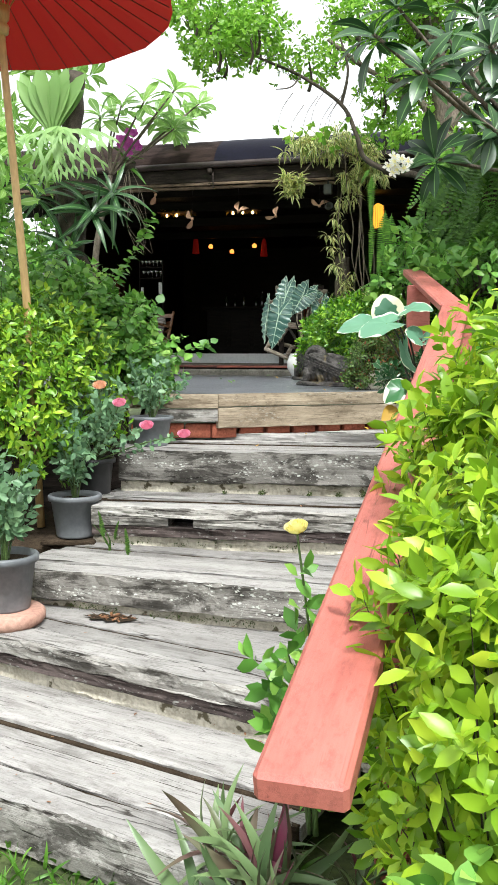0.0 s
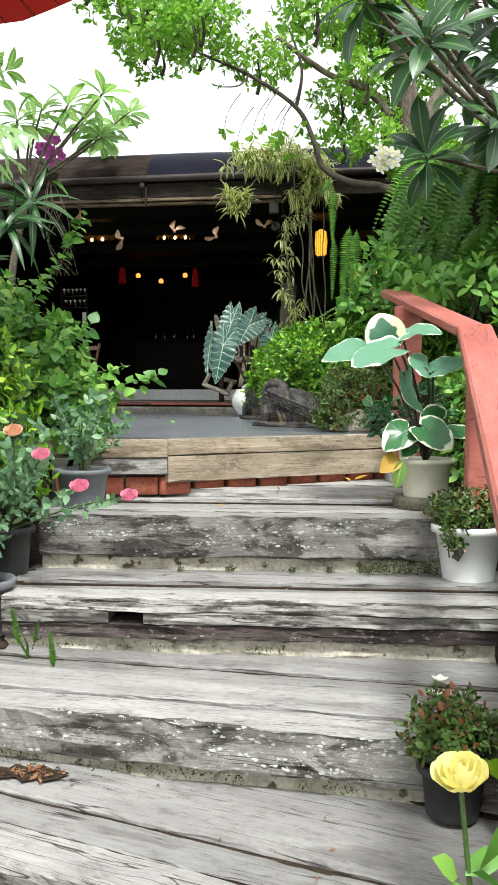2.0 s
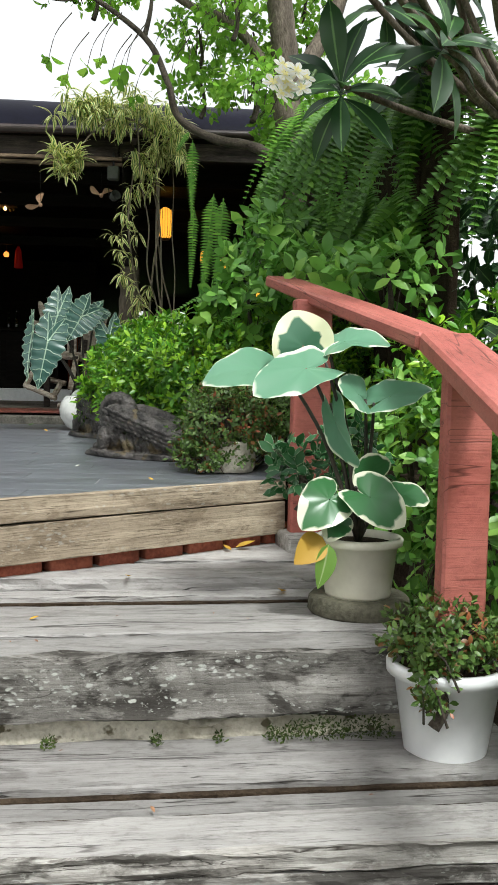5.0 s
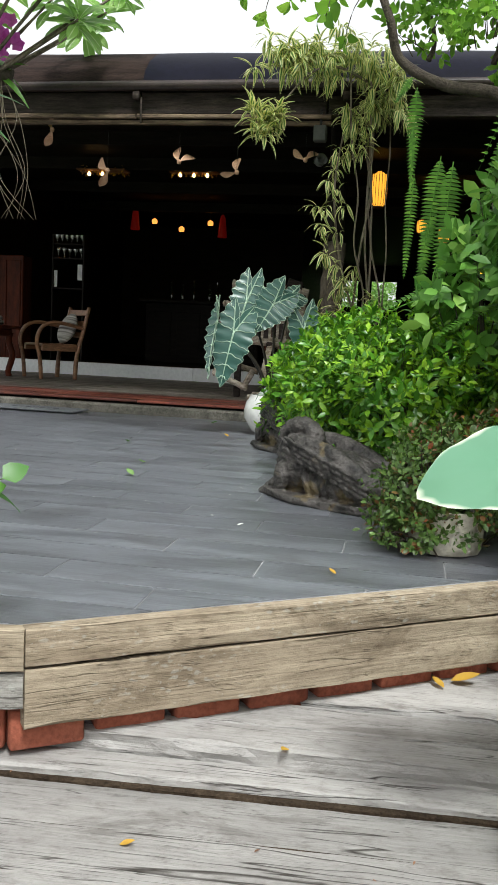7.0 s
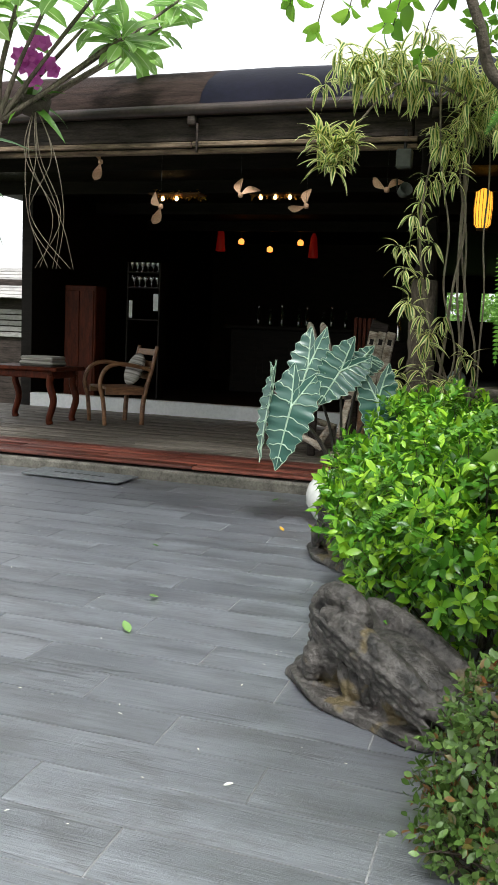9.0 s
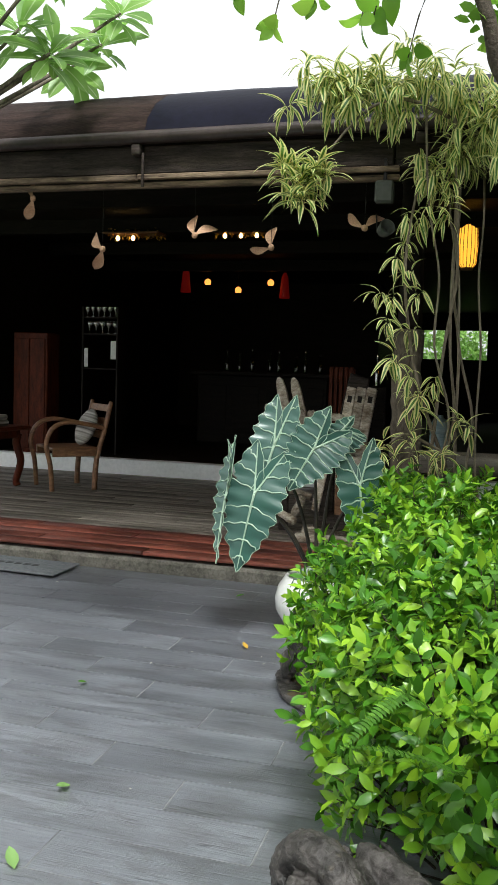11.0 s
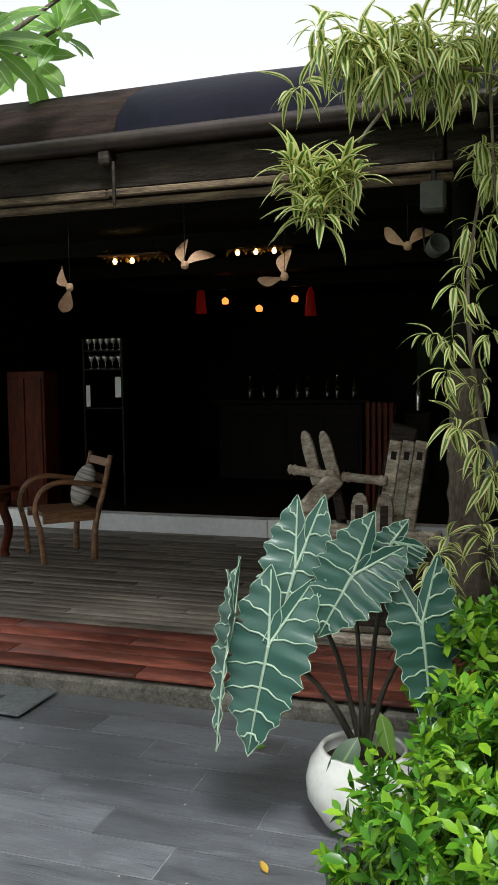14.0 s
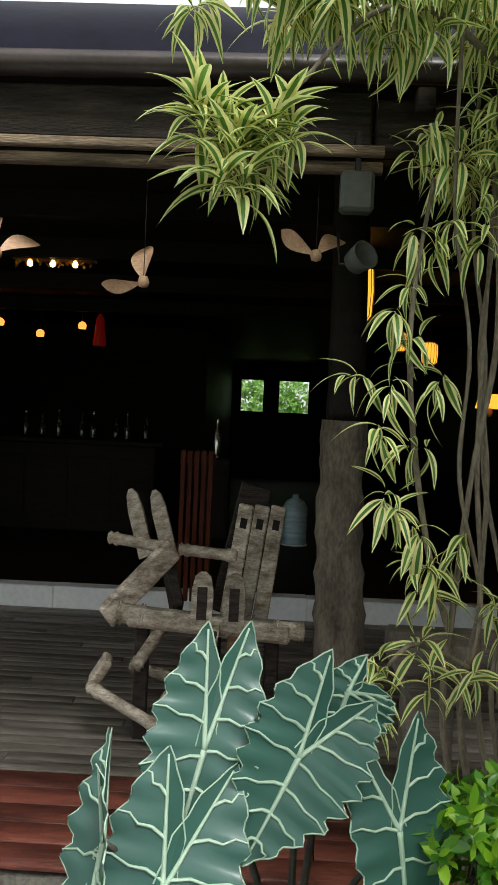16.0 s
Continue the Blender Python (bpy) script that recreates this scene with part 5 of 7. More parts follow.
# ---- planting along the deck ----
bush("hedge", "bright green glossy-leaved hedge along the deck", [((1.28, 9.45, 0.40), (0.58, 0.62, 0.47)), ((1.17, 10.45, 0.42), (0.52, 0.62, 0.45)), ((2.0, 9.5, 0.45), (0.6, 0.85, 0.5)), ((1.16, 11.0, 0.36), (0.30, 0.3, 0.3)), ((1.08, 11.45, 0.55), (0.22, 0.22, 0.32)), ((1.4, 11.6, 0.5), (0.3, 0.3, 0.32)), ((1.45, 11.2, 0.35), (0.5, 0.5, 0.40))], SMALL, LEAF_FICUS, 0.058, 5600, 6, "hedge", 0.03, rough=0.22)
fern("fern", "fern fronds poking out of the hedge", [(0.95, 9.3, 0.45), (1.05, 8.9, 0.55), (1.55, 10.0, 0.85), (1.9, 9.0, 0.85)], 6, 0.26, (-0.3, -0.5, 0.25), FROND_FLAT)
reach = thing("fern", "broad fern fronds reaching over the hedge", "fern")
put("fronds", [scatter(frond_shape(1.0, 26, 0.24, 0.3, 0.5), np.array([[1.62, 9.2, 1.06], [1.6, 9.3, 0.98], [1.7, 9.0, 0.92], [1.66, 9.45, 1.12], [0.98, 9.15, 0.62], [0.95, 9.5, 0.72]]), np.array([[-1.0, -0.1, -0.12], [-0.8, 0.4, 0.05], [-0.9, -0.5, -0.1], [-0.5, -0.7, 0.1], [-0.6, -0.6, -0.1], [-0.9, -0.1, -0.2]]), np.array([[0, -0.3, 1.0]] * 6), np.array([0.62, 0.5, 0.5, 0.45, 0.28, 0.26]))], LEAF_FERN, reach)
bush("small_shrub", "low shrub with small olive and rusty leaves", [((1.22, 8.08, 0.19), (0.26, 0.26, 0.26)), ((1.5, 8.35, 0.22), (0.3, 0.3, 0.25)), ((1.12, 7.98, 0.08), (0.18, 0.14, 0.12))], OVAL, LEAF_OLIVE, 0.028, 1700, 6, "shrub", 0.02)
pl = put("broken_planter", [lathe([(0.12, 0), (0.13, 0.02), (0.14, 0.13), (0.145, 0.15), (0.13, 0.15), (0.12, 0.03)], 10, 1.22, 8.02, 0.005)], CONCRETE, None)
tagged(pl, "pale chipped planter half hidden by a shrub", "planter")


def carved_beast():
    """A crouching stone beast on a slab, as one mesh."""
    bm = bmesh.new()
    blobs = [((0.07, 0, 0.15), (0.125, 0.13, 0.145), 0), ((0.28, 0, 0.14), (0.24, 0.12, 0.10), 8), ((0.50, 0, 0.09), (0.16, 0.09, 0.05), 8)]
    # the neck arches up from the breast and lays the head back on the shoulder
    for k in range(9):
        a = math.radians(200 - 24 * k)
        blobs.append(((0.075 + 0.085 * math.cos(a), -0.055, 0.255 + 0.075 * math.sin(a)), (0.046, 0.048, 0.044), 0))
    blobs += [((0.165, -0.075, 0.245), (0.055, 0.04, 0.036), 40), ((0.21, -0.09, 0.205), (0.035, 0.018, 0.014), 40), ((0.02, -0.12, 0.10), (0.04, 0.03, 0.07), 0), ((-0.03, -0.06, 0.055), (0.07, 0.05, 0.028), 0), ((-0.03, 0.06, 0.055), (0.07, 0.05, 0.028), 0)]
    for sy in (-1, 1):
        blobs += [((0.27, sy * 0.105, 0.205), (0.25, 0.05, 0.062), 17), ((0.42, sy * 0.11, 0.155), (0.22, 0.04, 0.04), 15)]
        for row in range(4):
            for i in range(7):
                blobs.append(((0.09 + 0.062 * i + 0.02 * row, sy * (0.158 - 0.005 * row), 0.268 - 0.019 * i - 0.030 * row), (0.042, 0.010, 0.011), 19))
        for i in range(8):
            blobs.append(((0.17 + 0.042 * i, sy * (0.112 - 0.003 * i), 0.088), (0.024, 0.026, 0.062), -22))
        for i in range(6):
            for k in range(4):
                blobs.append(((-0.055 + 0.032 * k, sy * (0.055 + 0.022 * k), 0.09 + 0.032 * i), (0.020, 0.012, 0.014), 30))
    for c, r, tilt in blobs:
        geo = bmesh.ops.create_icosphere(bm, subdivisions=3 if max(r) > 0.05 else 2, radius=1.0)
        turn = Matrix.Rotation(math.radians(tilt), 3, "Y")
        for v in geo["verts"]:
            p = v.co.copy()
            k = 1 + 0.05 * noise.noise(p * 2.6 + Vector(c) * 9)
            v.co = turn @ Vector((p.x * r[0] * k, p.y * r[1] * k, p.z * r[2] * k)) + Vector(c)
    base = bmesh.ops.create_icosphere(bm, subdivisions=4, radius=1.0)
    for v in base["verts"]:
        k = 1 + 0.12 * noise.noise(v.co * 2.1)
        v.co = Vector((v.co.x * 0.42 * k + 0.24, v.co.y * 0.19 * k, max(0.0, min(0.036, 0.018 + v.co.z * 0.08 * k))))
    return from_bm(bm)


beast = carved_beast()
for at_, lab in ((pose(0.74, 8.98, 0, 0, 0, -44), "dark weathered stone beast crouching on a slab, at the deck's edge"), (pose(0.68, 10.78, 0, 0, 0, -60), "dark weathered stone beast half hidden by the hedge")):
    st = tagged(put("stone_statue", [beast], STATUE, None, "", True, at_), lab, "statue", "stone beasts")
    fuse = st.modifiers.new("fuse", "REMESH")
    fuse.mode, fuse.voxel_size, fuse.use_smooth_shade = "VOXEL", 0.0055, True
    rough_tex = bpy.data.textures.new("carving", "VORONOI")
    rough_tex.noise_scale = 0.022
    carve = st.modifiers.new("carve", "DISPLACE")
    carve.texture, carve.strength, carve.mid_level, carve.texture_coords = rough_tex, -0.006, 0.35, "LOCAL"

# ---- fern wall, plumeria and trees ----
bush("dense_shrub", "dense dark green shrub behind the hanging ferns", [((3.0, 9.0, 0.9), (0.6, 1.5, 1.1)), ((2.9, 10.8, 1.1), (0.7, 1.2, 1.2)), ((3.0, 7.2, 0.5), (0.6, 1.0, 0.9)), ((2.35, 12.3, 0.55), (0.45, 0.4, 0.45))], OVAL, LEAF_GLOSSY, 0.11, 1500, 5)
screen = thing("fern_screen", "dark plank screen overgrown with ferns", "screen")
for i in range(17):
    put("plank", [box(2.34, 2.39, 8.0 + 0.2 * i, 8.19 + 0.2 * i, 0.0, 2.15 + 0.06 * (i % 3), 0.008)], SOIL, screen, "", False)
for i, (y, z, x) in enumerate(((8.3, 1.75, 2.25), (8.75, 1.85, 2.2), (9.2, 1.95, 2.1), (9.65, 2.0, 2.05), (10.1, 1.95, 2.1), (8.4, 1.25, 2.25), (8.9, 1.35, 2.2), (9.4, 1.4, 2.15), (9.9, 1.45, 2.1), (8.1, 2.05, 2.45), (7.7, 1.6, 2.5))):
    fern("hanging_fern", "hanging sword fern with long drooping fronds", [(x, y, z + 0.22)], 18, 0.75, (-0.30, -0.35, -0.75))
strand = thing("hanging_fern", "long thin sword fern hanging in front of the porch", "fern")
for top, way, size, shape in (((1.31, 9.80, 2.06), (0.0, 0.03, -1.0), 0.50, frond_shape(1, 26, 0.24, 0.03, 0.40)), ((1.33, 9.82, 1.62), (-0.04, -0.04, -1.0), 0.56, frond_shape(1, 30, 0.17, 0.03, 0.36)),
                              ((1.30, 9.78, 1.86), (0.02, 0.0, -1.0), 0.36, frond_shape(1, 18, 0.13, 0.03, 0.40)), ((1.45, 9.74, 1.70), (-0.12, -0.05, -1.0), 0.62, frond_shape(1, 30, 0.26, 0.05, 0.40)),
                              ((1.50, 9.66, 1.66), (-0.08, -0.08, -1.0), 0.70, frond_shape(1, 32, 0.24, 0.05, 0.40)), ((1.44, 9.80, 1.40), (-0.14, -0.06, -1.0), 0.50, frond_shape(1, 26, 0.22, 0.05, 0.40)),
                              ((1.29, 9.84, 2.12), (-0.35, 0.1, -0.5), 0.16, frond_shape(1, 12, 0.40, 0.3, 0.50))):
    put("frond", [scatter(shape, np.array([top]), np.array([way]), np.array([[-0.2, -1.0, 0.0]]), np.array([size]))], LEAF_FERN, strand)
bush("leafy_climber", "climber with rounded light green leaves over the handrail", [((1.75, 8.5, 1.0), (0.28, 0.35, 0.22)), ((1.62, 9.0, 1.2), (0.22, 0.3, 0.3)), ((2.0, 8.0, 0.95), (0.3, 0.3, 0.2)), ((1.55, 9.1, 0.85), (0.3, 0.3, 0.35))], OVAL, LEAF_MID, 0.11, 230, 4, "climber")


def rosettes(parent, spots, n, size, mat, shape=LONG):
    P, A = np.array([s[:3] for s in spots], float), np.array([s[3:6] for s in spots], float)
    return put("leaves", [sprays(shape, P, A, n, size, (35, 105), 0.0, 0.15, 0.07)], mat, parent)


plumeria = thing("frangipani_tree", "frangipani with dark glossy leaves and white flowers", "tree")
RS = [(1.58, 7.55, 1.72, -0.3, -0.7, 0.6), (1.05, 6.85, 2.36, -0.5, -0.3, 0.8), (1.38, 6.8, 2.12, -0.3, -0.6, 0.7), (1.75, 6.6, 2.2, -0.2, -0.6, 0.7), (1.95, 7.3, 1.85, 0.2, -0.8, 0.6), (1.45, 7.5, 2.3, -0.2, -0.3, 1.0), (2.1, 7.6, 2.3, 0.3, -0.5, 1.0), (1.8, 7.3, 2.65, 0, -0.3, 1.0), (1.25, 7.4, 2.75, -0.4, -0.3, 1.0), (1.95, 8.0, 2.3, -0.2, -0.6, 0.7), (2.2, 8.1, 2.05, 0.1, -0.7, 0.6), (1.75, 8.1, 2.75, -0.3, -0.5, 0.9), (2.25, 8.0, 2.6, 0.2, -0.6, 0.8), (2.05, 8.2, 2.95, 0, -0.4, 1.0), (2.4, 7.6, 2.85, 0.2, -0.5, 0.9)]
put("trunk", [limb([(2.8, 7.9, 0.0), (2.78, 7.9, 0.9), (2.7, 7.8, 1.6)], 0.07, 0.05, 10, 6, 0.3)], BARK, plumeria)
for s in RS:
    put("branch", [limb([(2.7, 7.8, 1.6), ((2.5 + s[0]) / 2, (7.8 + s[1]) / 2, (1.6 + s[2]) / 2), s[:3]], 0.022, 0.011, 8, 6, 0.25)], BARK, plumeria)
rosettes(plumeria, RS, 15, 0.32, LEAF_GLOSSY)
FLAT_PETAL = leaf_shape(1, 0.62, 4, 0.08, 0.05, 0.62)
for i in range(9):
    c = np.array([1.27, 7.30, 1.62]) + np.array([0.085 * math.cos(i * 2.4) * (i / 9) ** 0.5, -0.03 * (i % 2), 0.075 * math.sin(i * 2.4) * (i / 9) ** 0.5])
    k = np.arange(5)
    a = k * 1.257 + i
    nrm = unit(np.array([[rng.normal(0, 0.4), -1, 0.5]]))[0]
    e1 = unit(np.cross(nrm, [[0, 0, 1.0]]))[0]
    e2 = np.cross(nrm, e1)
    put("flower", [scatter(FLAT_PETAL, np.tile(c, (5, 1)), e1 * np.cos(a)[:, None] + e2 * np.sin(a)[:, None] + nrm * 0.2, np.tile(nrm, (5, 1)), np.full(5, 0.048))], PETAL_WHITE, plumeria, "white frangipani flower")
    put("flower_centre", [scatter(FLAT_PETAL, np.tile(c + nrm * 0.006, (5, 1)), e1 * np.cos(a)[:, None] + e2 * np.sin(a)[:, None] + nrm * 0.3, np.tile(nrm, (5, 1)), np.full(5, 0.019))], PETAL_YELLOW, plumeria, "yellow flower centre")
put("flower_stalk", [limb([(1.45, 7.5, 1.75), (1.35, 7.42, 1.6), (1.28, 7.36, 1.6)], 0.008, 0.006, 6)], GREEN_STEM, plumeria)

tree = thing("shade_tree", "grey-barked tree with airy light green leaves over the deck", "tree")
put("trunk", [limb([(2.4, 10.6, 0.0), (2.28, 10.5, 1.2), (2.12, 10.35, 2.4), (2.03, 10.25, 3.1), (1.85, 10.3, 4.2), (1.7, 10.3, 5.2)], 0.13, 0.07, 14, 8, 0.25), limb([(2.12, 10.3, 2.5), (1.75, 10.4, 3.05), (1.35, 10.6, 3.3), (0.9, 10.8, 3.7)], 0.05, 0.02, 8, 6, 0.2), limb([(2.1, 10.3, 2.6), (2.45, 10.3, 3.2), (2.7, 10.3, 4.0)], 0.08, 0.04, 10, 6, 0.2)], BARK, tree)
for limb_ in ([limb([(2.28, 9.75, 1.55), (1.85, 9.85, 2.02), (1.5, 10.05, 2.15), (1.26, 10.13, 2.30), (1.17, 10.08, 2.52), (1.02, 10.2, 2.85), (0.6, 10.4, 3.2), (0.1, 10.5, 3.45), (-0.5, 10.6, 3.8)], 0.038, 0.010, 10, 6, 0.2), limb([(1.02, 10.2, 2.85), (1.1, 10.5, 3.3), (1.0, 10.8, 3.8)], 0.02, 0.008, 6), limb([(0.6, 10.4, 3.2), (0.5, 10.1, 3.0), (0.35, 10.0, 2.95)], 0.01, 0.005, 5)]):
    put("branch", [limb_], BARK_DARK, tree)
CR = []
for i in range(44):
    CR.append(((rng.uniform(-0.75, 2.6), rng.uniform(9.7, 11.3), rng.uniform(3.0, 4.7)), (rng.uniform(0.22, 0.45), rng.uniform(0.22, 0.42), rng.uniform(0.14, 0.28))))
CR += [((-0.9, 10.4, 4.0), (0.4, 0.35, 0.2)), ((-1.3, 10.7, 4.3), (0.4, 0.35, 0.22)), ((-0.5, 10.2, 3.7), (0.35, 0.3, 0.18)), ((-1.7, 10.9, 4.6), (0.4, 0.4, 0.2)), ((1.9, 10.6, 2.75), (0.4, 0.4, 0.3)), ((2.4, 10.9, 2.6), (0.4, 0.4, 0.4)), ((1.5, 10.6, 2.65), (0.25, 0.3, 0.2)), ((2.7, 10.4, 2.4), (0.4, 0.4, 0.4)), ((1.75, 9.9, 2.45), (0.3, 0.3, 0.2))]
bush("crown", "", CR, OVAL, LEAF_TREE, 0.075, 4600, 4, parent=tree, twig_share=0.1, rough=0.3, floor=-2)
shoots = thing("leafy_shoot", "hanging shoot of broad light green leaves", "climber")
sp = np.array([(0.944, 10.2, 2.40), (0.78, 10.2, 2.52), (0.62, 10.2, 2.58), (0.48, 10.2, 2.50), (0.70, 10.1, 2.62), (0.88, 10.1, 2.58), (1.05, 10.1, 2.62), (0.36, 10.2, 2.62), (1.18, 10.1, 2.50), (1.30, 10.0, 2.62), (0.82, 10.0, 2.46)])
put("leaves", [sprays(leaf_shape(1, 0.62, 6, 0.12, 0.3, 0.4), sp, np.tile([[-0.3, -0.4, -0.6]], (len(sp), 1)), 4, 0.10, (15, 60))], LEAF_TREE, shoots)
for p in sp:
    put("stem", [limb([(p[0] + 0.16, p[1] + 0.1, p[2] + 0.38), (p[0] + 0.05, p[1] + 0.03, p[2] + 0.2), tuple(p)], 0.004, 0.002, 4, 4)], BARK_DARK, shoots)

# trees beyond, left of the steps
pale = thing("frangipani_tree", "frangipani with pale green drooping leaves at the house corner", "tree")
RP = [(-1.11, 13.0, 3.34, 0.2, -0.6, 0.3), (-0.92, 13.0, 3.48, 0.2, -0.5, 0.5), (-0.74, 12.8, 3.60, 0.2, -0.5, 0.4), (-1.02, 12.35, 3.22, 0.2, -0.5, 0.6), (-1.22, 12.3, 3.32, 0, -0.5, 0.6), (-1.3, 11.8, 3.36, 0, -0.5, 0.9), (-0.98, 12.15, 3.12, 0.4, -0.5, 0.7), (-1.6, 11.9, 3.35, -0.3, -0.3, 1), (-1.75, 12.2, 3.3, 0, -0.3, 0.9), (-1.85, 11.8, 3.2, -0.3, -0.4, 0.8), (-0.95, 12.0, 3.55, 0.3, 0, 1)]
put("trunk", [limb([(-2.0, 11.9, 0.0), (-1.95, 11.9, 1.5), (-1.75, 11.9, 2.5)], 0.05, 0.035, 10, 6, 0.3)], BARK, pale)
for s in RP:
    put("branch", [limb([(-1.75, 11.9, 2.5), ((-1.75 + s[0]) / 2 - 0.05, (11.9 + s[1]) / 2, (2.4 + s[2]) / 2), s[:3]], 0.02, 0.009, 7, 6, 0.2)], BARK, pale)
rosettes(pale, RP, 13, 0.31, LEAF_PALE, leaf_shape(1, 0.36, 6, 0.2, 0.3, 0.6))
old = thing("old_tree", "dark mossy trunk hung with ferns and orchids", "tree")
put("trunk", [limb([(-1.85, 10.3, 0.0), (-1.8, 10.3, 1.0), (-1.85, 10.25, 2.0), (-1.75, 10.2, 3.2)], 0.16, 0.10, 12, 8, 0.5)], BARK_DARK, old)
stag = thing("staghorn_fern", "large pale staghorn fern with antler-shaped fronds", "fern")
sh = leaf_shape(1, 0.19, 8, 0.5, 0.10, 0.72, 0.04)
k = np.arange(13)
put("shield_frond", [scatter(sh, np.tile([[-1.97, 10.08, 2.50]], (13, 1)), np.stack([np.sin((k - 6) * 0.12), np.full(13, -0.12) - 0.12 * (k % 2), np.full(13, 1.0)], 1), np.tile([[0, -1, 0.4]], (13, 1)), 0.62 + 0.07 * (k % 3))], LEAF_STAG, stag)
ant = []


def antler(p, w, L, wide, depth):
    """A flat frond that forks again and again."""
    w = w / np.linalg.norm(w)
    ant.append(scatter(leaf_shape(1, wide, 4, 0.05, 0.25, 0.55), p[None], w[None], np.array([[0.1, -1.0, 0.5]]), np.array([L])))
    if depth:
        for s in (-1, 1):
            antler(p + w * L * 0.72, w + np.array([s * rng.uniform(0.35, 0.6), -0.05, -0.35]), L * 0.72, wide * 1.05, depth - 1)


for i in range(10):
    antler(np.array([-1.98 + rng.uniform(-0.22, 0.22), 10.0, 2.56]), np.array([rng.uniform(-0.7, 0.7), rng.uniform(-0.6, -0.2), rng.uniform(-0.7, 0.1)]), rng.uniform(0.30, 0.40), 0.17, 3)
put("antler_fronds", ant, LEAF_STAG, stag)
orchid = thing("orchid", "magenta orchid in bloom in a hanging basket", "orchid")
oc = np.array([-1.575, 12.04, 2.95])
for i in range(14):
    c = oc + rng.normal(0, 1, 3) * (0.06, 0.03, 0.07)
    k5 = np.arange(5)
    fc = np.stack([np.cos(k5 * 1.257 + i), np.full(5, -0.3), np.sin(k5 * 1.257 + i)], 1)
    put("flower", [scatter(PETAL, np.tile(c, (5, 1)), fc, np.tile([[0, -1.0, 0.1]], (5, 1)), np.full(5, 0.062))], PETAL_PURPLE, orchid)
put("leaves", [sprays(STRAP, np.array([[-1.6, 12.1, 2.7]]), np.array([[0.1, -0.2, 1.0]]), 12, 0.35, (30, 90))], LEAF_FERN, orchid)
for _ in range(8):
    put("root", [limb([(-1.55, 12.05, 2.65), (-1.5 + rng.uniform(-0.1, 0.15), 12.0, 2.3), (-1.45 + rng.uniform(-0.12, 0.15), 12.0, 1.9), (-1.42 + rng.uniform(-0.1, 0.2), 12.0, 1.55)], 0.004, 0.002, 4)], TWIG, orchid)
put("basket", [lathe([(0.02, 0), (0.10, 0.03), (0.12, 0.12), (0.11, 0.12), (0.02, 0.02)], 14, -1.58, 12.1, 2.58)], BARK_DARK, orchid)
strap = thing("strap_plant", "dark strap-leaved epiphyte on the old trunk", "plant")
sv, sf, su = sprays(STRAP, np.array([[-1.55, 10.0, 1.75], [-1.8, 9.95, 1.35], [-2.1, 9.9, 1.9], [-1.35, 10.1, 1.95]]), np.array([[0.3, -0.6, 0.6]] * 4), 18, 0.5, (30, 100))
for k in range(0, len(sv), len(STRAP[0])):
    put("leaf", [(sv[k:k + len(STRAP[0])], STRAP[1], STRAP[2])], LEAF_GLOSSY, strap)
bush("dense_shrub", "dense green shrubs beside the house", [((-2.7, 9.4, 0.9), (0.7, 1.2, 1.2)), ((-2.5, 7.6, 0.5), (0.7, 0.9, 0.9)), ((-3.2, 8.2, 1.5), (0.6, 0.9, 1.0)), ((-2.5, 11.2, 1.0), (0.4, 0.5, 1.0))], OVAL, LEAF_MID, 0.12, 900, 5)
bush("tall_shrub", "pale leafy tree behind the umbrella", [((-2.6, 10.8, 2.6), (0.6, 0.6, 0.5)), ((-3.2, 9.6, 2.4), (0.6, 0.8, 0.6)), ((-2.2, 10.9, 3.5), (0.45, 0.5, 0.35)), ((-2.3, 9.2, 2.0), (0.3, 0.4, 0.5))], LONG, LEAF_PALE, 0.22, 190, 6, "tree", root_z=0.0)

# ---- red paper umbrella ----
um = thing("umbrella", "large red paper parasol on a bamboo pole", "parasol")
ux, uy = -1.36, 6.05
put("pole", [tube([(-1.02, 6.22, -0.80), (-1.05, 6.12, 0.6), (-1.13, 6.06, 1.9), (-1.175, 6.05, 2.70)], [0.026, 0.025, 0.022, 0.018], 12)], BAMBOO, um)
put("runner", [lathe([(0.02, 0), (0.05, 0.01), (0.055, 0.05), (0.04, 0.07), (0.055, 0.09), (0.06, 0.16), (0.02, 0.17)], 16, -1.15, uy, 2.10)], BAMBOO, um, "turned wooden runner")
NR, R0 = 36, 1.20
vs, fs = [(-1.17, uy, 2.74)], []
for j, s in enumerate(np.linspace(0.12, 1, 8)):
    for i in range(NR):
        a = 2 * math.pi * i / NR
        vs.append((ux + R0 * s * math.cos(a), uy + R0 * s * math.sin(a), 2.74 - 0.46 * s ** 1.25 + (0.01 if i % 2 else 0) * s))
for i in range(NR):
    fs.append((0, 1 + i, 1 + (i + 1) % NR))
tri_ = np.array(fs)
quads = np.array([(1 + j * NR + i, 1 + (j + 1) * NR + i, 1 + (j + 1) * NR + (i + 1) % NR, 1 + j * NR + (i + 1) % NR) for j in range(7) for i in range(NR)])
put("canopy", [(np.array(vs), [tri_, quads])], PAPER_RED, um, "red oiled paper canopy", False)
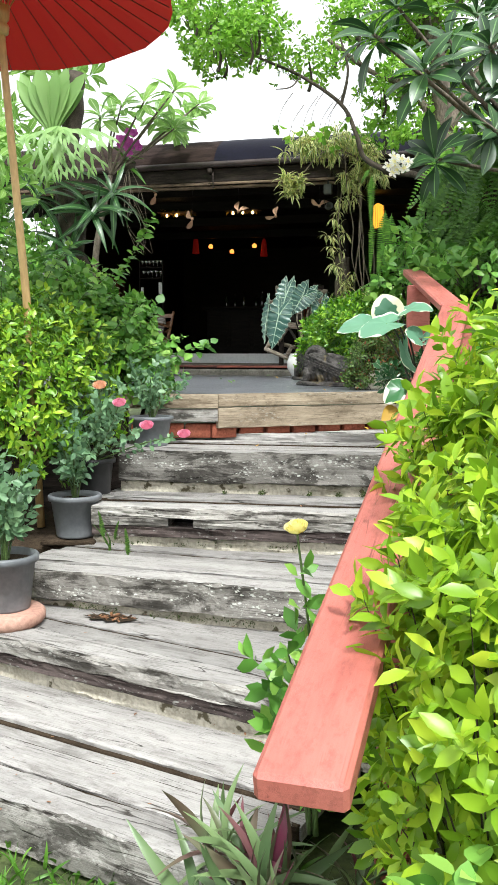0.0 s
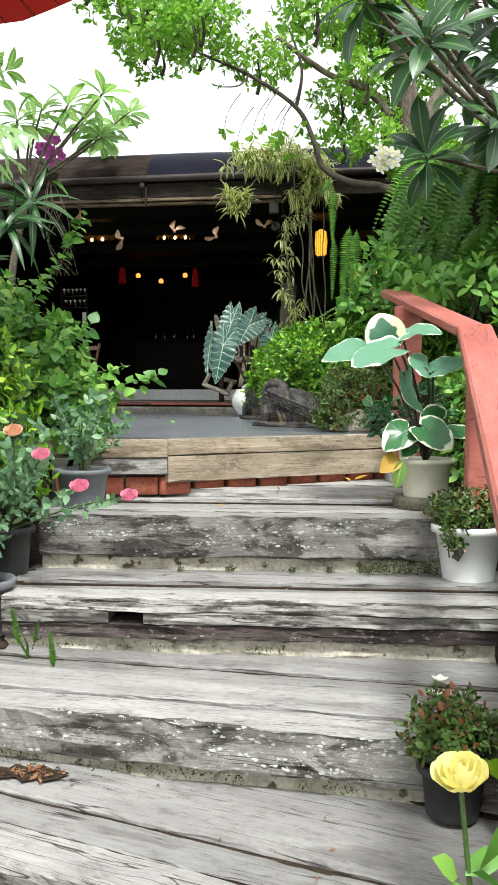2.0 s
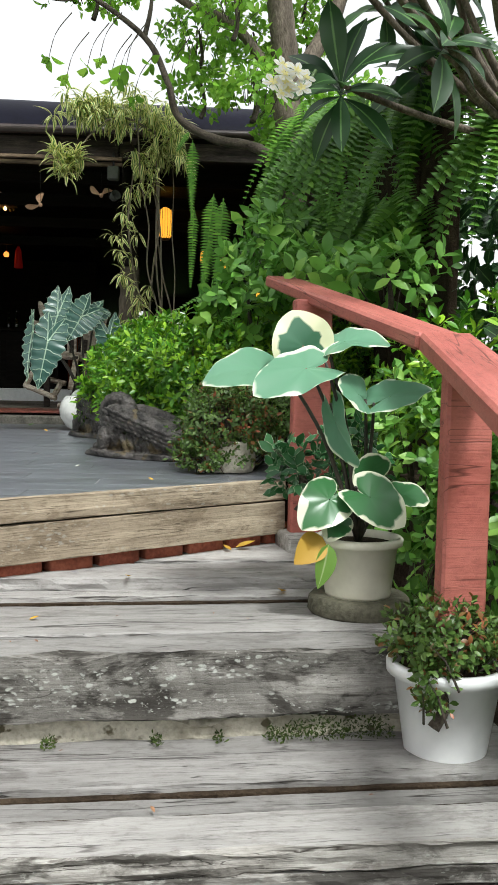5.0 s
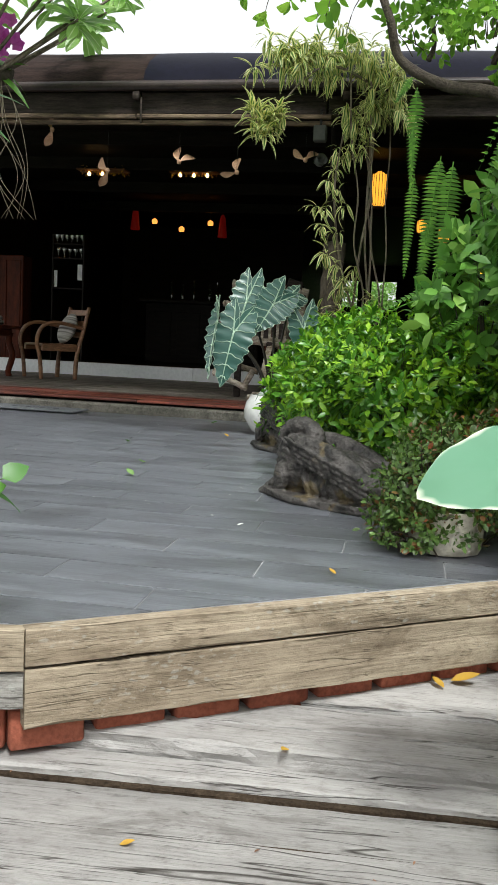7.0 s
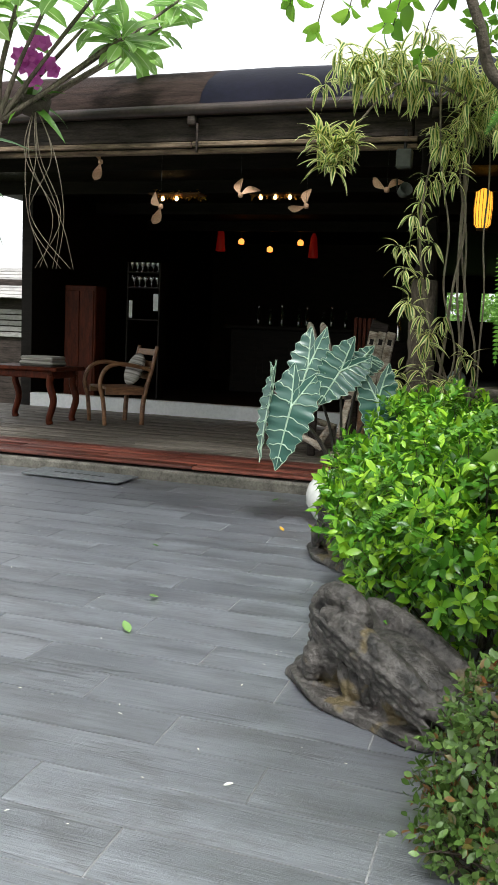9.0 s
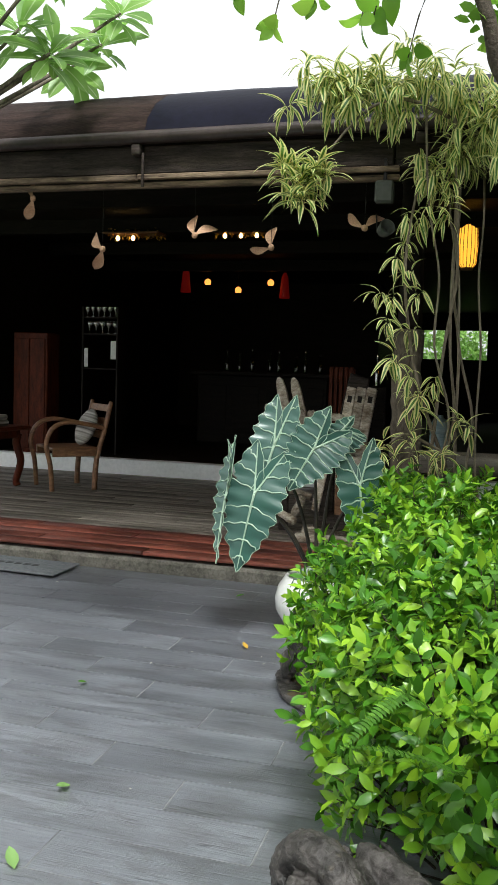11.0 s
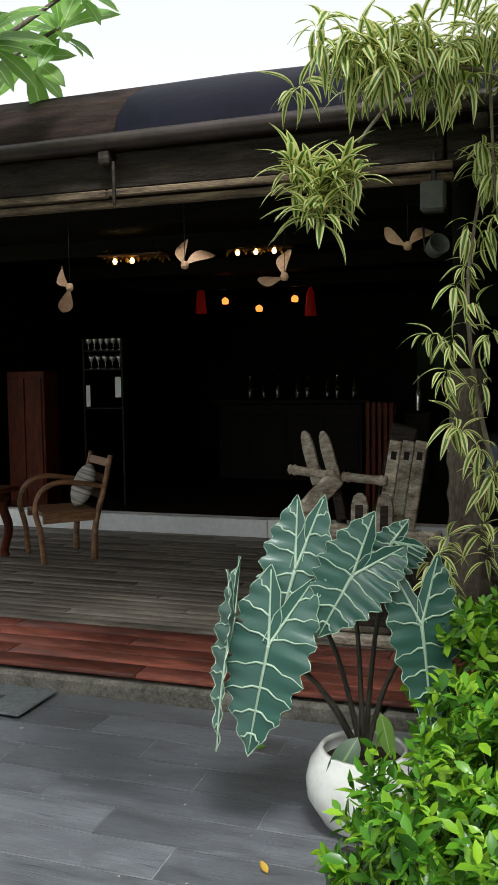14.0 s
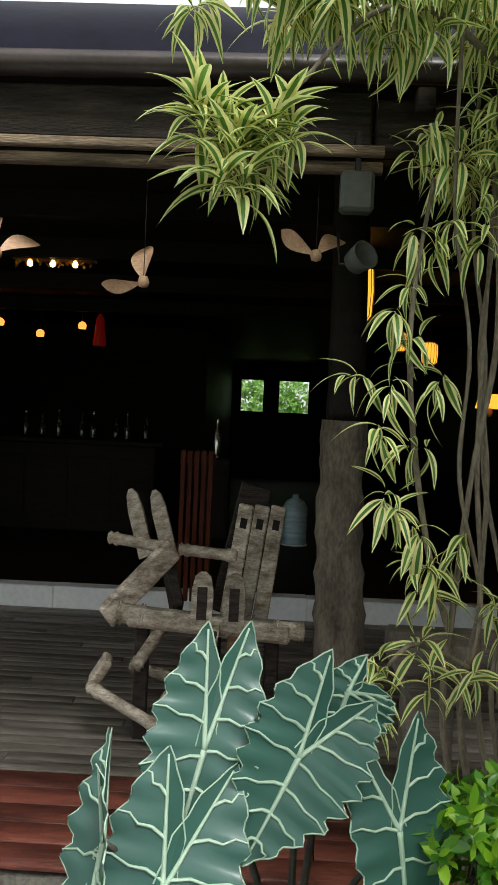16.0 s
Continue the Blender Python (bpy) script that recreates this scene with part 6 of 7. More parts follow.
for i in range(NR):
    a = 2 * math.pi * (i + 0.5) / NR
    put("rib", [tube([(ux + R0 * s * math.cos(a), uy + R0 * s * math.sin(a), 2.728 - 0.46 * s ** 1.25) for s in (0.1, 0.4, 0.7, 0.985)], [0.0032] * 4, 4)], DARK_STEM, um)
    if i % 2 == 0:
        put("strut", [tube([(-1.15 + 0.05 * math.cos(a), uy + 0.05 * math.sin(a), 2.24), (ux + 0.42 * math.cos(a), uy + 0.42 * math.sin(a), 2.58)], [0.003] * 2, 4)], BAMBOO, um)

# ---- bowl with the alocasia ----
bowl = thing("bowl_planter", "round white glazed bowl planter with brown stains", "planter", pose(0.68, 11.52, 0))
put("body", [lathe([(0.001, 0.0), (0.10, 0.0), (0.15, 0.03), (0.205, 0.12), (0.21, 0.18), (0.195, 0.24), (0.165, 0.285), (0.16, 0.295), (0.145, 0.295), (0.15, 0.275), (0.17, 0.22), (0.001, 0.21)], 40)], GLAZE, bowl)
put("soil", [lathe([(0.001, 0.255), (0.08, 0.25), (0.15, 0.24)], 20)], SOIL, bowl)


def arrow_leaf(attach, tip, lobe_a, lobe_b, face, width, parent):
    """An arrow-shaped leaf: two pointed back lobes, waved edges and raised pale veins."""
    A, T = np.array(attach, float), np.array(tip, float)
    face = unit(np.array([face], float))[0]
    x = unit((T - A)[None])[0]
    y = unit(np.cross(face, x)[None])[0]
    z = np.cross(x, y)
    ends = sorted([np.array(lobe_a, float), np.array(lobe_b, float)], key=lambda p: float(np.dot(p - A, y)))
    blades, veins = [], []
    rows, cols = 40, 5
    Lt = np.linalg.norm(T - A)
    for side, P in zip((-1, 1), ends):
        Ll = np.linalg.norm(P - A)
        s0 = Ll / (Ll + Lt)
        ctrl = A + y * side * width * 0.80 + x * 0.04 * Lt
        start = P * 0.94 + A * 0.06
        V, U, F = [], [], []
        for i in range(rows + 1):
            s = i / rows
            spine = start + (A - start) * (s / s0) if s < s0 else A + (T - A) * (s - s0) / (1 - s0)
            b = (s ** 0.9)
            edge = P * (1 - b) ** 2 + ctrl * 2 * b * (1 - b) + T * b * b
            edge = edge + y * side * 0.05 * width * math.cos(2 * math.pi * 9 * s) * math.sin(math.pi * s)
            for c in range(cols):
                u = c / (cols - 1)
                q = spine * (1 - u) + edge * u
                along = max(0.0, float(np.dot(q - A, x))) / Lt
                reach = np.linalg.norm(edge - spine) * u
                V.append(q + z * (0.16 * reach - 0.10 * Lt * along ** 2 + 0.006 * u * math.cos(2 * math.pi * 9 * s)))
                U.append((u, s))
        for i in range(rows):
            for c in range(cols - 1):
                F.append((i * cols + c, (i + 1) * cols + c, (i + 1) * cols + c + 1, i * cols + c + 1))
        V = np.array(V)
        blades.append((V, np.array(F), np.array(U)))
        # the inner half of the lobe, along the cleft
        other = ends[0] if side > 0 else ends[1]
        inward = unit(((other - P) - np.dot(other - P, P - A) / max(Ll * Ll, 1e-6) * (P - A))[None])[0]
        W, G, UU = [], [], []
        for i in range(13):
            s = i / 12
            spine = A + (P - A) * s
            wid = width * 0.13 * math.sin(math.pi * (0.16 + 0.84 * s)) ** 0.8 * (1 + 0.10 * math.cos(s * 19)) if s < 1 else 0.001
            for u in (0, 0.5, 1):
                W.append(spine + inward * wid * u + z * 0.10 * wid * u)
                UU.append((u, s))
        for i in range(12):
            for c in range(2):
                G.append((i * 3 + c, (i + 1) * 3 + c, (i + 1) * 3 + c + 1, i * 3 + c + 1))
        W = np.array(W)
        blades.append((W, np.array(G), np.array(UU)))
        cut = int(round(s0 * rows))
        rib = [V[i * cols] + z * 0.003 for i in range(0, cut + 1, 2)] + [A + z * 0.003]
        veins.append(tube(rib, [0.0025 + 0.004 * i / (len(rib) - 1) for i in range(len(rib))], 5))
        if side > 0:
            rib = [A + z * 0.003] + [V[i * cols] + z * 0.003 for i in range(cut + 1, rows + 1, 2)]
            veins.append(tube(rib, [0.0075 * (1 - 0.72 * i / (len(rib) - 1)) for i in range(len(rib))], 5))
        for i in range(5, rows - 4, 5):
            hop = 1 if i > cut else -1
            line = [V[min(rows, max(0, i + hop * c // 2)) * cols + c] + z * 0.003 for c in range(cols)]
            veins.append(tube(line, [0.0046 - 0.0007 * c for c in range(cols)], 4, False))
        veins.append(tube([V[i * cols + cols - 1] for i in range(rows + 1)], [0.0022] * (rows + 1), 3, False))
        veins.append(tube([W[i * 3 + 2] for i in range(13)], [0.002] * 13, 3, False))
    leaf = put("leaf", blades, LEAF_ALOCASIA, parent)
    put("venation", veins, VEIN, leaf, "raised pale green veins")
    return leaf


alo = thing("alocasia", "alocasia with large dark blue-green arrow leaves and pale veins", "plant")
root = (0.68, 11.52, 0.24)
ARROWS = [((0.37, 11.27, 0.74), (0.285, 11.25, 0.35), (0.375, 11.33, 1.00), (0.52, 11.36, 0.95), (-0.15, -1, 0.25), 0.27),
          ((0.45, 11.38, 0.97), (0.37, 11.32, 0.70), (0.455, 11.45, 1.22), (0.55, 11.46, 1.22), (-0.1, -1, 0.25), 0.22),
          ((0.645, 11.36, 0.96), (0.53, 11.30, 0.76), (0.72, 11.42, 1.17), (0.83, 11.44, 1.05), (0.05, -1, 0.3), 0.25),
          ((0.875, 11.38, 0.79), (0.92, 11.33, 0.42), (0.77, 11.44, 0.98), (0.935, 11.46, 1.02), (0.35, -1, 0.2), 0.21),
          ((0.255, 11.28, 0.83), (0.17, 11.16, 0.42), (0.26, 11.40, 1.01), (0.24, 11.24, 1.00), (-1.0, -0.45, 0.1), 0.22),
          ((0.78, 11.50, 1.05), (0.70, 11.46, 0.85), (0.84, 11.56, 1.12), (0.90, 11.56, 1.02), (0.2, -1, 0.4), 0.17)]
for a, t, la, lb, f, w in ARROWS:
    arrow_leaf(a, t, la, lb, f, w * 1.12, alo)
    put("stalk", [limb([root, ((root[0] * 0.6 + a[0] * 0.4), (root[1] + a[1]) / 2 + 0.03, root[2] * 0.45 + a[2] * 0.55), a], 0.012, 0.006, 7, 6)], DARK_STEM, alo)
leaf_object("small_leaf", (0.66, 11.45, 0.36), (0.54, 11.32, 0.20), (0, -0.8, 0.6), 0.09, LEAF_GLOSSY, alo)
leaf_object("small_leaf", (0.74, 11.45, 0.45), (0.78, 11.40, 0.30), (0, -0.8, 0.6), 0.06, LEAF_PALE, alo)

# ---- porch post with the cream-edged dracaena ----
post = thing("porch_post", "rough grey trunk with an added near-black post standing on it", "post")
put("trunk", [limb([(1.25, 13.45, 0.125), (1.26, 13.45, 0.6), (1.235, 13.45, 1.2), (1.24, 13.45, 1.66)], 0.118, 0.104, 16, 10, 0.25)], BARK, post)
# this upper post is added, near-black for the darkness above the trunk
put("upper_post", [limb([(1.24, 13.45, 1.66), (1.235, 13.45, 2.2), (1.22, 13.45, 2.95)], 0.085, 0.08, 14, 8, 0.1)], WOOD_SHADED, post, "near-black upper post added above the trunk")
drac = thing("dracaena", "tall dracaena with cream-edged leaves climbing the eave", "plant")
stems, P, A = [], [], []
for i, (x, y, lean) in enumerate(((1.32, 12.25, 0.05), (1.40, 12.3, -0.03), (1.48, 12.35, -0.08), (1.55, 12.4, -0.2), (1.36, 12.2, -0.15), (1.62, 12.5, -0.06))):
    pts = [(x, y, 0.0), (x + 0.03, y, 0.4), (x - 0.02, y, 0.75), (x + 0.035 * math.sin(i * 2.1), y, 1.1), (x + lean * 0.5, y - 0.03, 1.5), (x + lean * 0.7 + 0.04 * math.cos(i * 1.7), y - 0.05, 1.9), (x + lean, y - 0.08, 2.3), (x + lean - 0.05, y - 0.2, 2.8)]
    stems.append(limb(pts, 0.0145 - 0.0014 * i, 0.006, 7, 6, 0.25))
stems.append(limb([(1.30, 12.1, 2.75), (1.05, 11.95, 2.80), (0.85, 11.85, 2.72), (0.66, 11.8, 2.50)], 0.012, 0.006, 6, 8))
stems.append(limb([(1.40, 12.3, 0.8), (1.2, 12.2, 1.3), (1.10, 12.15, 1.9), (1.15, 12.15, 2.4)], 0.012, 0.007, 6, 8))
stems.append(limb([(1.36, 12.2, 0.9), (1.15, 12.1, 1.0), (1.05, 12.05, 0.95)], 0.010, 0.006, 6, 8))
for st in stems:
    put("stem", [st], TWIG, drac)


def dangle(n, c, s, axis):
    for _ in range(n):
        P.append(np.array(c) + rng.normal(0, 1, 3) * s)
        A.append(unit(np.array([axis], float) + rng.normal(0, 0.35, (1, 3)))[0])


# the rosettes that hang below the eave
for c, n_ in (((0.53, 11.80, 2.38), 5), ((0.40, 11.80, 2.36), 2), ((0.62, 11.82, 2.36), 4), ((0.52, 11.78, 2.28), 2)):
    dangle(n_, c, (0.04, 0.04, 0.04), (0.0, -0.5, 0.7))
n_ball = len(P)
dangle(24, (0.72, 11.9, 2.86), (0.17, 0.10, 0.05), (-0.3, -0.5, 0.2))
dangle(28, (1.10, 12.0, 2.90), (0.16, 0.12, 0.07), (-0.1, -0.6, 0.2))
dangle(18, (1.40, 12.15, 2.76), (0.12, 0.1, 0.12), (0, -0.6, 0.2))
dangle(7, (1.45, 12.2, 2.5), (0.1, 0.08, 0.15), (0, -0.6, 0.0))
dangle(8, (1.25, 12.15, 2.48), (0.08, 0.06, 0.12), (-0.1, -0.6, 0.0))
n_top = len(P)
for c in ((1.18, 12.12, 2.25), (1.12, 12.12, 2.08), (1.06, 12.12, 1.92), (1.05, 12.1, 1.78), (1.10, 12.1, 1.64), (1.02, 12.1, 1.52), (1.10, 12.1, 1.38), (1.18, 12.1, 1.28), (1.26, 12.15, 1.12)):
    dangle(2, c, (0.05, 0.05, 0.06), (-0.2, -0.5, -0.4))
for c in ((1.02, 12.02, 0.93), (1.20, 12.06, 0.98), (1.46, 12.2, 1.12), (1.32, 12.12, 0.90), (0.98, 12.02, 0.80)):
    dangle(2, c, (0.03, 0.03, 0.03), (0.0, -0.5, 0.7))
long_leaf = leaf_shape(1, 0.20, 8, 0.3, 0.62, 0.48)
put("leaves", [sprays(long_leaf, np.array(P[:n_ball]), np.array(A[:n_ball]), 15, 0.155, (10, 100), 0.15, 0.2, 0.06, 0.8),
               sprays(leaf_shape(1, 0.20, 8, 0.3, 0.75, 0.48), np.array(P[n_ball:n_top]), np.array(A[n_ball:n_top]), 15, 0.14, (20, 105), -0.15, 0.35, 0.12, 0.8),
               sprays(leaf_shape(1, 0.20, 8, 0.3, 0.7, 0.48), np.array(P[n_top:]), np.array(A[n_top:]), 9, 0.13, (25, 100), -0.1, 0.35, 0.08, 0.8)], LEAF_STRIPED, drac)

# bench of thick timber by the post
bench = thing("timber_bench", "rough bench of thick worn timber beside the post", "bench", pose(1.55, 12.78, 0, 0, 0, -10))
put("top", [box(-0.25, 0.75, -0.15, 0.2, 0.72, 0.84, 0.015)], WOOD_PORCH, bench)
for x in (-0.1, 0.6):
    put("leg", [box(x - 0.09, x + 0.09, -0.08, 0.12, 0.0, 0.72, 0.012)], WOOD_PORCH, bench)
jar = thing("water_bottle", "large pale blue plastic water bottle", "bottle", pose(2.13, 19.0, 0.26))
put("body", [lathe([(0.001, 0), (0.13, 0), (0.14, 0.03), (0.14, 0.12), (0.132, 0.14), (0.14, 0.16), (0.14, 0.28), (0.132, 0.30), (0.14, 0.32), (0.14, 0.42), (0.10, 0.49), (0.04, 0.52), (0.035, 0.56), (0.001, 0.56)], 28)], WATER_BLUE, jar)
put("stand", [lathe([(0.12, -0.0), (0.15, 0.0), (0.15, 0.012), (0.12, 0.012)], 20)], WHITE_SILL, jar)

# ---- old wooden machine on the porch ----
mach = thing("wooden_press", "old worn wooden press with turned bars and upright cheeks", "press", pose(0.63, 13.62, 0.13, 0, 0, -10) @ Matrix.Diagonal((0.82, 0.9, 1.0, 1.0)))


def bar(a, b, r, parent, name, swell=True, mat=WOOD_GREY):
    a, b = Vector(a), Vector(b)
    pts = [a.lerp(b, s) for s in (0, 0.04, 0.08, 0.14, 0.2, 0.8, 0.86, 0.92, 0.96, 1)]
    rad = [r * k for k in ((0.7, 1.15, 0.85, 1.2, 0.95, 0.95, 1.2, 0.85, 1.15, 0.7) if swell else (1,) * 10)]
    return put(name, [tube(pts, rad, 10)], mat, parent)


def cheek(x, y, z, w, h, tilt, parent):
    pr = [(-w / 2, 0), (w / 2, 0), (w / 2, h * 0.7), (w * 0.36, h * 0.92), (w * 0.12, h), (-w * 0.12, h), (-w * 0.36, h * 0.92), (-w / 2, h * 0.7)]
    v = [(px, t, pz) for t in (-0.022, 0.022) for px, pz in pr]
    f = [np.array([list(range(8))[::-1], list(range(8, 16))]), np.array([(i, (i + 1) % 8, 8 + (i + 1) % 8, 8 + i) for i in range(8)])]
    return put("cheek", [moved((np.array(v), f), pose(x, y, z, tilt, 0, 0))], WOOD_GREY, parent, "", False)


put("main_beam", [moved(box(-0.42, 0.50, -0.05, 0.05, -0.045, 0.045, 0.015), pose(0.02, -0.05, 0.565, 0, 3, 0))], WOOD_GREY, mach, "", False)
bar((-0.46, -0.05, 0.60), (-0.30, -0.05, 0.585), 0.052, mach, "beam_end")
bar((0.42, -0.05, 0.555), (0.60, -0.05, 0.55), 0.045, mach, "beam_end")
for x in (0.02, 0.20):
    cheek(x, -0.09, 0.54, 0.12, 0.27, -8, mach)
    # raised dark plate paints in the shade of a hollow
    put("hollow", [moved(box(-0.028, 0.028, -0.026, -0.020, 0.05, 0.20, 0.002), pose(x, -0.09, 0.54, -8, 0, 0))], WOOD_BEAM, mach, "dark plate painting the shade of a hollow in the cheek", False)
for x in (-0.33, -0.19):
    horn = cheek(0, 0, 0, 0.085, 0.34, 0, mach)
    horn.matrix_basis = pose(x, 0.10, 0.84, -6, -20, 0)
bar((-0.56, 0.10, 0.925), (-0.20, 0.08, 0.89), 0.03, mach, "turned_bar")
bar((-0.14, 0.06, 0.89), (0.20, 0.05, 0.87), 0.03, mach, "turned_bar")
put("side_plank", [moved(box(-0.025, 0.025, -0.26, 0.24, -0.065, 0.065, 0.012), pose(-0.34, -0.0, 0.74, 42, 12, -62))], WOOD_GREY, mach, "", False)
put("side_plank", [moved(box(-0.03, 0.03, -0.04, 0.30, -0.08, 0.08, 0.012), pose(-0.14, 0.06, 0.62, 50, -8, 20))], WOOD_BEAM, mach, "", False)
for i in range(3):
    put("slat", [moved(box(-0.045, 0.045, -0.025, 0.025, 0.0, 0.62, 0.008), pose(0.14 + 0.096 * i, 0.10 - 0.01 * i, 0.50, -12, 9, 0))], WOOD_GREY, mach, "", False)
    # near-black plate paints the shade inside a slot in the slat
    put("mortise", [moved(box(-0.02, 0.02, -0.028, -0.024, 0.50, 0.55, 0.001), pose(0.14 + 0.096 * i, 0.10 - 0.01 * i, 0.50, -12, 9, 0))], WOOD_SHADED, mach, "", False)
put("back_slat", [moved(box(-0.24, -0.05, -0.02, 0.02, 0.0, 0.66, 0.01), pose(0.27, 0.24, 0.52, -8, 14, 0))], WOOD_BEAM, mach, "", False)
bar((-0.62, -0.02, 0.24), (-0.16, -0.18, 0.10), 0.032, mach, "turned_bar")
bar((-0.34, -0.12, 0.36), (-0.20, -0.04, 0.54), 0.034, mach, "turned_bar")
bar((-0.40, 0.1, 0.32), (-0.08, 0.05, 0.26), 0.03, mach, "turned_bar", False)
for x, y in ((-0.56, 0.02), (-0.16, -0.10)):
    put("roller_end", [moved(box(-0.03, 0.03, -0.045, 0.045, -0.09, 0.09, 0.012), pose(x, y, 0.30 if x < -0.3 else 0.20, 25, 30, 20))], WOOD_GREY, mach, "", False)
for x, y in ((-0.32, 0.0), (0.08, 0.14), (0.08, -0.14), (0.42, 0.02)):
    put("leg", [moved(box(-0.04, 0.04, -0.035, 0.035, 0.0, 0.56, 0.01), pose(x, y, 0, 0, 0, 5))], WOOD_BEAM, mach, "", False)
put("pale_slat", [moved(box(-0.035, 0.035, -0.012, 0.012, -0.42, 0.0, 0.006), pose(0.10, -0.14, 0.60, -16, 10, 0))], WOOD_GREY, mach, "", False)
put("upright", [box(0.17, 0.25, -0.10, -0.04, 0.0, 0.56, 0.01)], WOOD_CHAIR, mach, "", False)
put("foot", [box(-0.1, 0.55, -0.2, -0.12, 0.0, 0.07, 0.012)], WOOD_GREY, mach, "", False)
put("foot", [box(-0.1, 0.55, -0.48, -0.40, 0.0, 0.06, 0.012)], WOOD_GREY, mach, "", False)
put("dark_tray", [box(0.05, 0.5, -0.4, 0.1, 0.10, 0.16, 0.01)], WOOD_BEAM, mach, "", False)

# ---- armchair, table and cabinet ----
chair = thing("armchair", "brown wooden armchair with bent arms and a striped cushion", "chair", pose(-1.92, 15.05, 0.13, 0, 0, 36))
for y in (0.0, 0.52):
    put("front_leg", [limb([(0.0, y, 0), (-0.02, y, 0.25), (-0.06, y, 0.45), (0.0, y, 0.60), (0.14, y, 0.66), (0.34, y, 0.64), (0.52, y, 0.60)], 0.024, 0.022, 10, 6)], WOOD_CHAIR, chair, "bent wooden arm running down into the front leg")
    put("back_leg", [limb([(0.42, y, 0), (0.44, y, 0.3), (0.52, y, 0.6), (0.58, y, 0.86)], 0.028, 0.022, 10, 6)], WOOD_CHAIR, chair)
    put("side_rail", [box(0.0, 0.44, y - 0.018, y + 0.018, 0.33, 0.41, 0.006)], WOOD_CHAIR, chair, "", False)
put("seat", [box(0.0, 0.46, 0.02, 0.50, 0.385, 0.415, 0.01)], WOOD_CHAIR, chair, "", False)
for i in range(3):
    put("back_slat", [moved(box(-0.012, 0.012, 0.0, 0.52, 0, 0.07, 0.006), pose(0.49 + 0.035 * i, 0, 0.50 + 0.13 * i, 0, 14, 0))], WOOD_CHAIR, chair, "", False)
cush = put("cushion", [(lambda v: (v[0] * np.array([0.07, 0.2, 0.19]) * (1 + 0.0 * v[0]), v[1]))(from_bm((lambda b: (bmesh.ops.create_icosphere(b, subdivisions=3, radius=1.0), b)[1])(bmesh.new())))], CUSHION, None, "", True, pose(-1.92, 15.05, 0.13, 0, 0, 36) @ pose(0.40, 0.20, 0.60, 0, 22, 0))
tagged(cush, "grey and white striped cushion leaning in the armchair", "cushion")
table = thing("side_table", "dark red-brown wooden table with curved legs", "table", pose(-2.72, 15.15, 0.13, 0, 0, -10))
put("tabletop", [box(-0.5, 0.42, -0.32, 0.32, 0.56, 0.60, 0.015)], WOOD_CABINET, table, "", False)
put("apron", [box(-0.42, 0.34, -0.25, 0.25, 0.48, 0.56, 0.01)], WOOD_CABINET, table, "", False)
for x in (-0.4, 0.32):
    for y in (-0.24, 0.24):
        put("leg", [limb([(x, y, 0.0), (x - 0.02, y, 0.06), (x + 0.03, y, 0.25), (x - 0.02, y, 0.42), (x, y, 0.52)], 0.035, 0.04, 10, 5)], WOOD_CABINET, table)
cl = put("folded_cloth", [box(-0.1, 0.30, -0.2, 0.12, 0.60, 0.66, 0.02), box(-0.09, 0.29, -0.19, 0.11, 0.66, 0.71, 0.02)], CUSHION, None, "", False, pose(-2.72, 15.15, 0.13, 0, 0, -10))
tagged(cl, "folded brown cloth on the table", "cloth")
cab = thing("tall_cabinet", "tall red-brown wooden cabinet just inside the room", "cabinet", HOUSE @ pose(-4.15, 4.3, 0.26))
put("body", [box(-0.22, 0.24, -0.15, 0.15, 0, 1.45, 0.01)], WOOD_CABINET, cab, "", False)
put("door", [box(-0.19, 0.0, -0.165, -0.15, 0.06, 1.38, 0.006)], WOOD_CABINET, cab, "", False)
put("door", [box(0.01, 0.21, -0.165, -0.15, 0.06, 1.38, 0.006)], WOOD_CABINET, cab, "", False)
# the bar's dim brown is pushed to near-black to stand for room shade
bar_ = thing("bar_counter", "dark carved wooden bar counter at the back of the room, coloured near-black for shade", "counter", HOUSE @ pose(-2.0, 7.1, 0.26))
put("front", [box(-1.0, 0.95, -0.1, 0.0, 0, 1.0, 0.01)], WOOD_SHADED, bar_, "", False)
put("counter", [box(-1.1, 1.05, -0.2, 0.4, 1.0, 1.06, 0.01)], WOOD_SHADED, bar_, "", False)
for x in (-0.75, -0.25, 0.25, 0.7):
    put("panel", [box(x - 0.2, x + 0.2, -0.115, -0.1, 0.15, 0.85, 0.008)], WOOD_SHADED, bar_, "", False)
door = thing("slatted_door", "red-brown slatted folding door standing in the room", "door", pose(0.773, 15.85, 0.30, 0, 0, -10) @ Matrix.Diagonal((0.5, 1.0, 1.1, 1.0)))
for i in range(5):
    put("slat", [box(-0.24 + 0.1 * i, -0.17 + 0.1 * i, -0.02, 0.02, 0, 1.0, 0.006)], WOOD_CABINET, door, "", False)
put("rail", [box(-0.26, 0.26, 0.021, 0.045, 0.9, 0.98, 0.004)], WOOD_CABINET, door, "", False)

# ---- doormat ----
mat_ = thing("doormat", "grey rubber doormat with dark lettering before the porch", "doormat", pose(-1.35, 12.56, 0.012, 0, 0, -12))
put("pad", [box(-0.42, 0.42, -0.17, 0.17, 0.0, 0.014, 0.004)], MAT_RUBBER, mat_, "", False)
for i in range(7):
    put("letter_bar", [box(-0.22 + 0.065 * i, -0.18 + 0.065 * i, -0.02, 0.02, 0.014, 0.016, 0)], PAINT_DARK, mat_, "", False)

# ---- hanging things ----


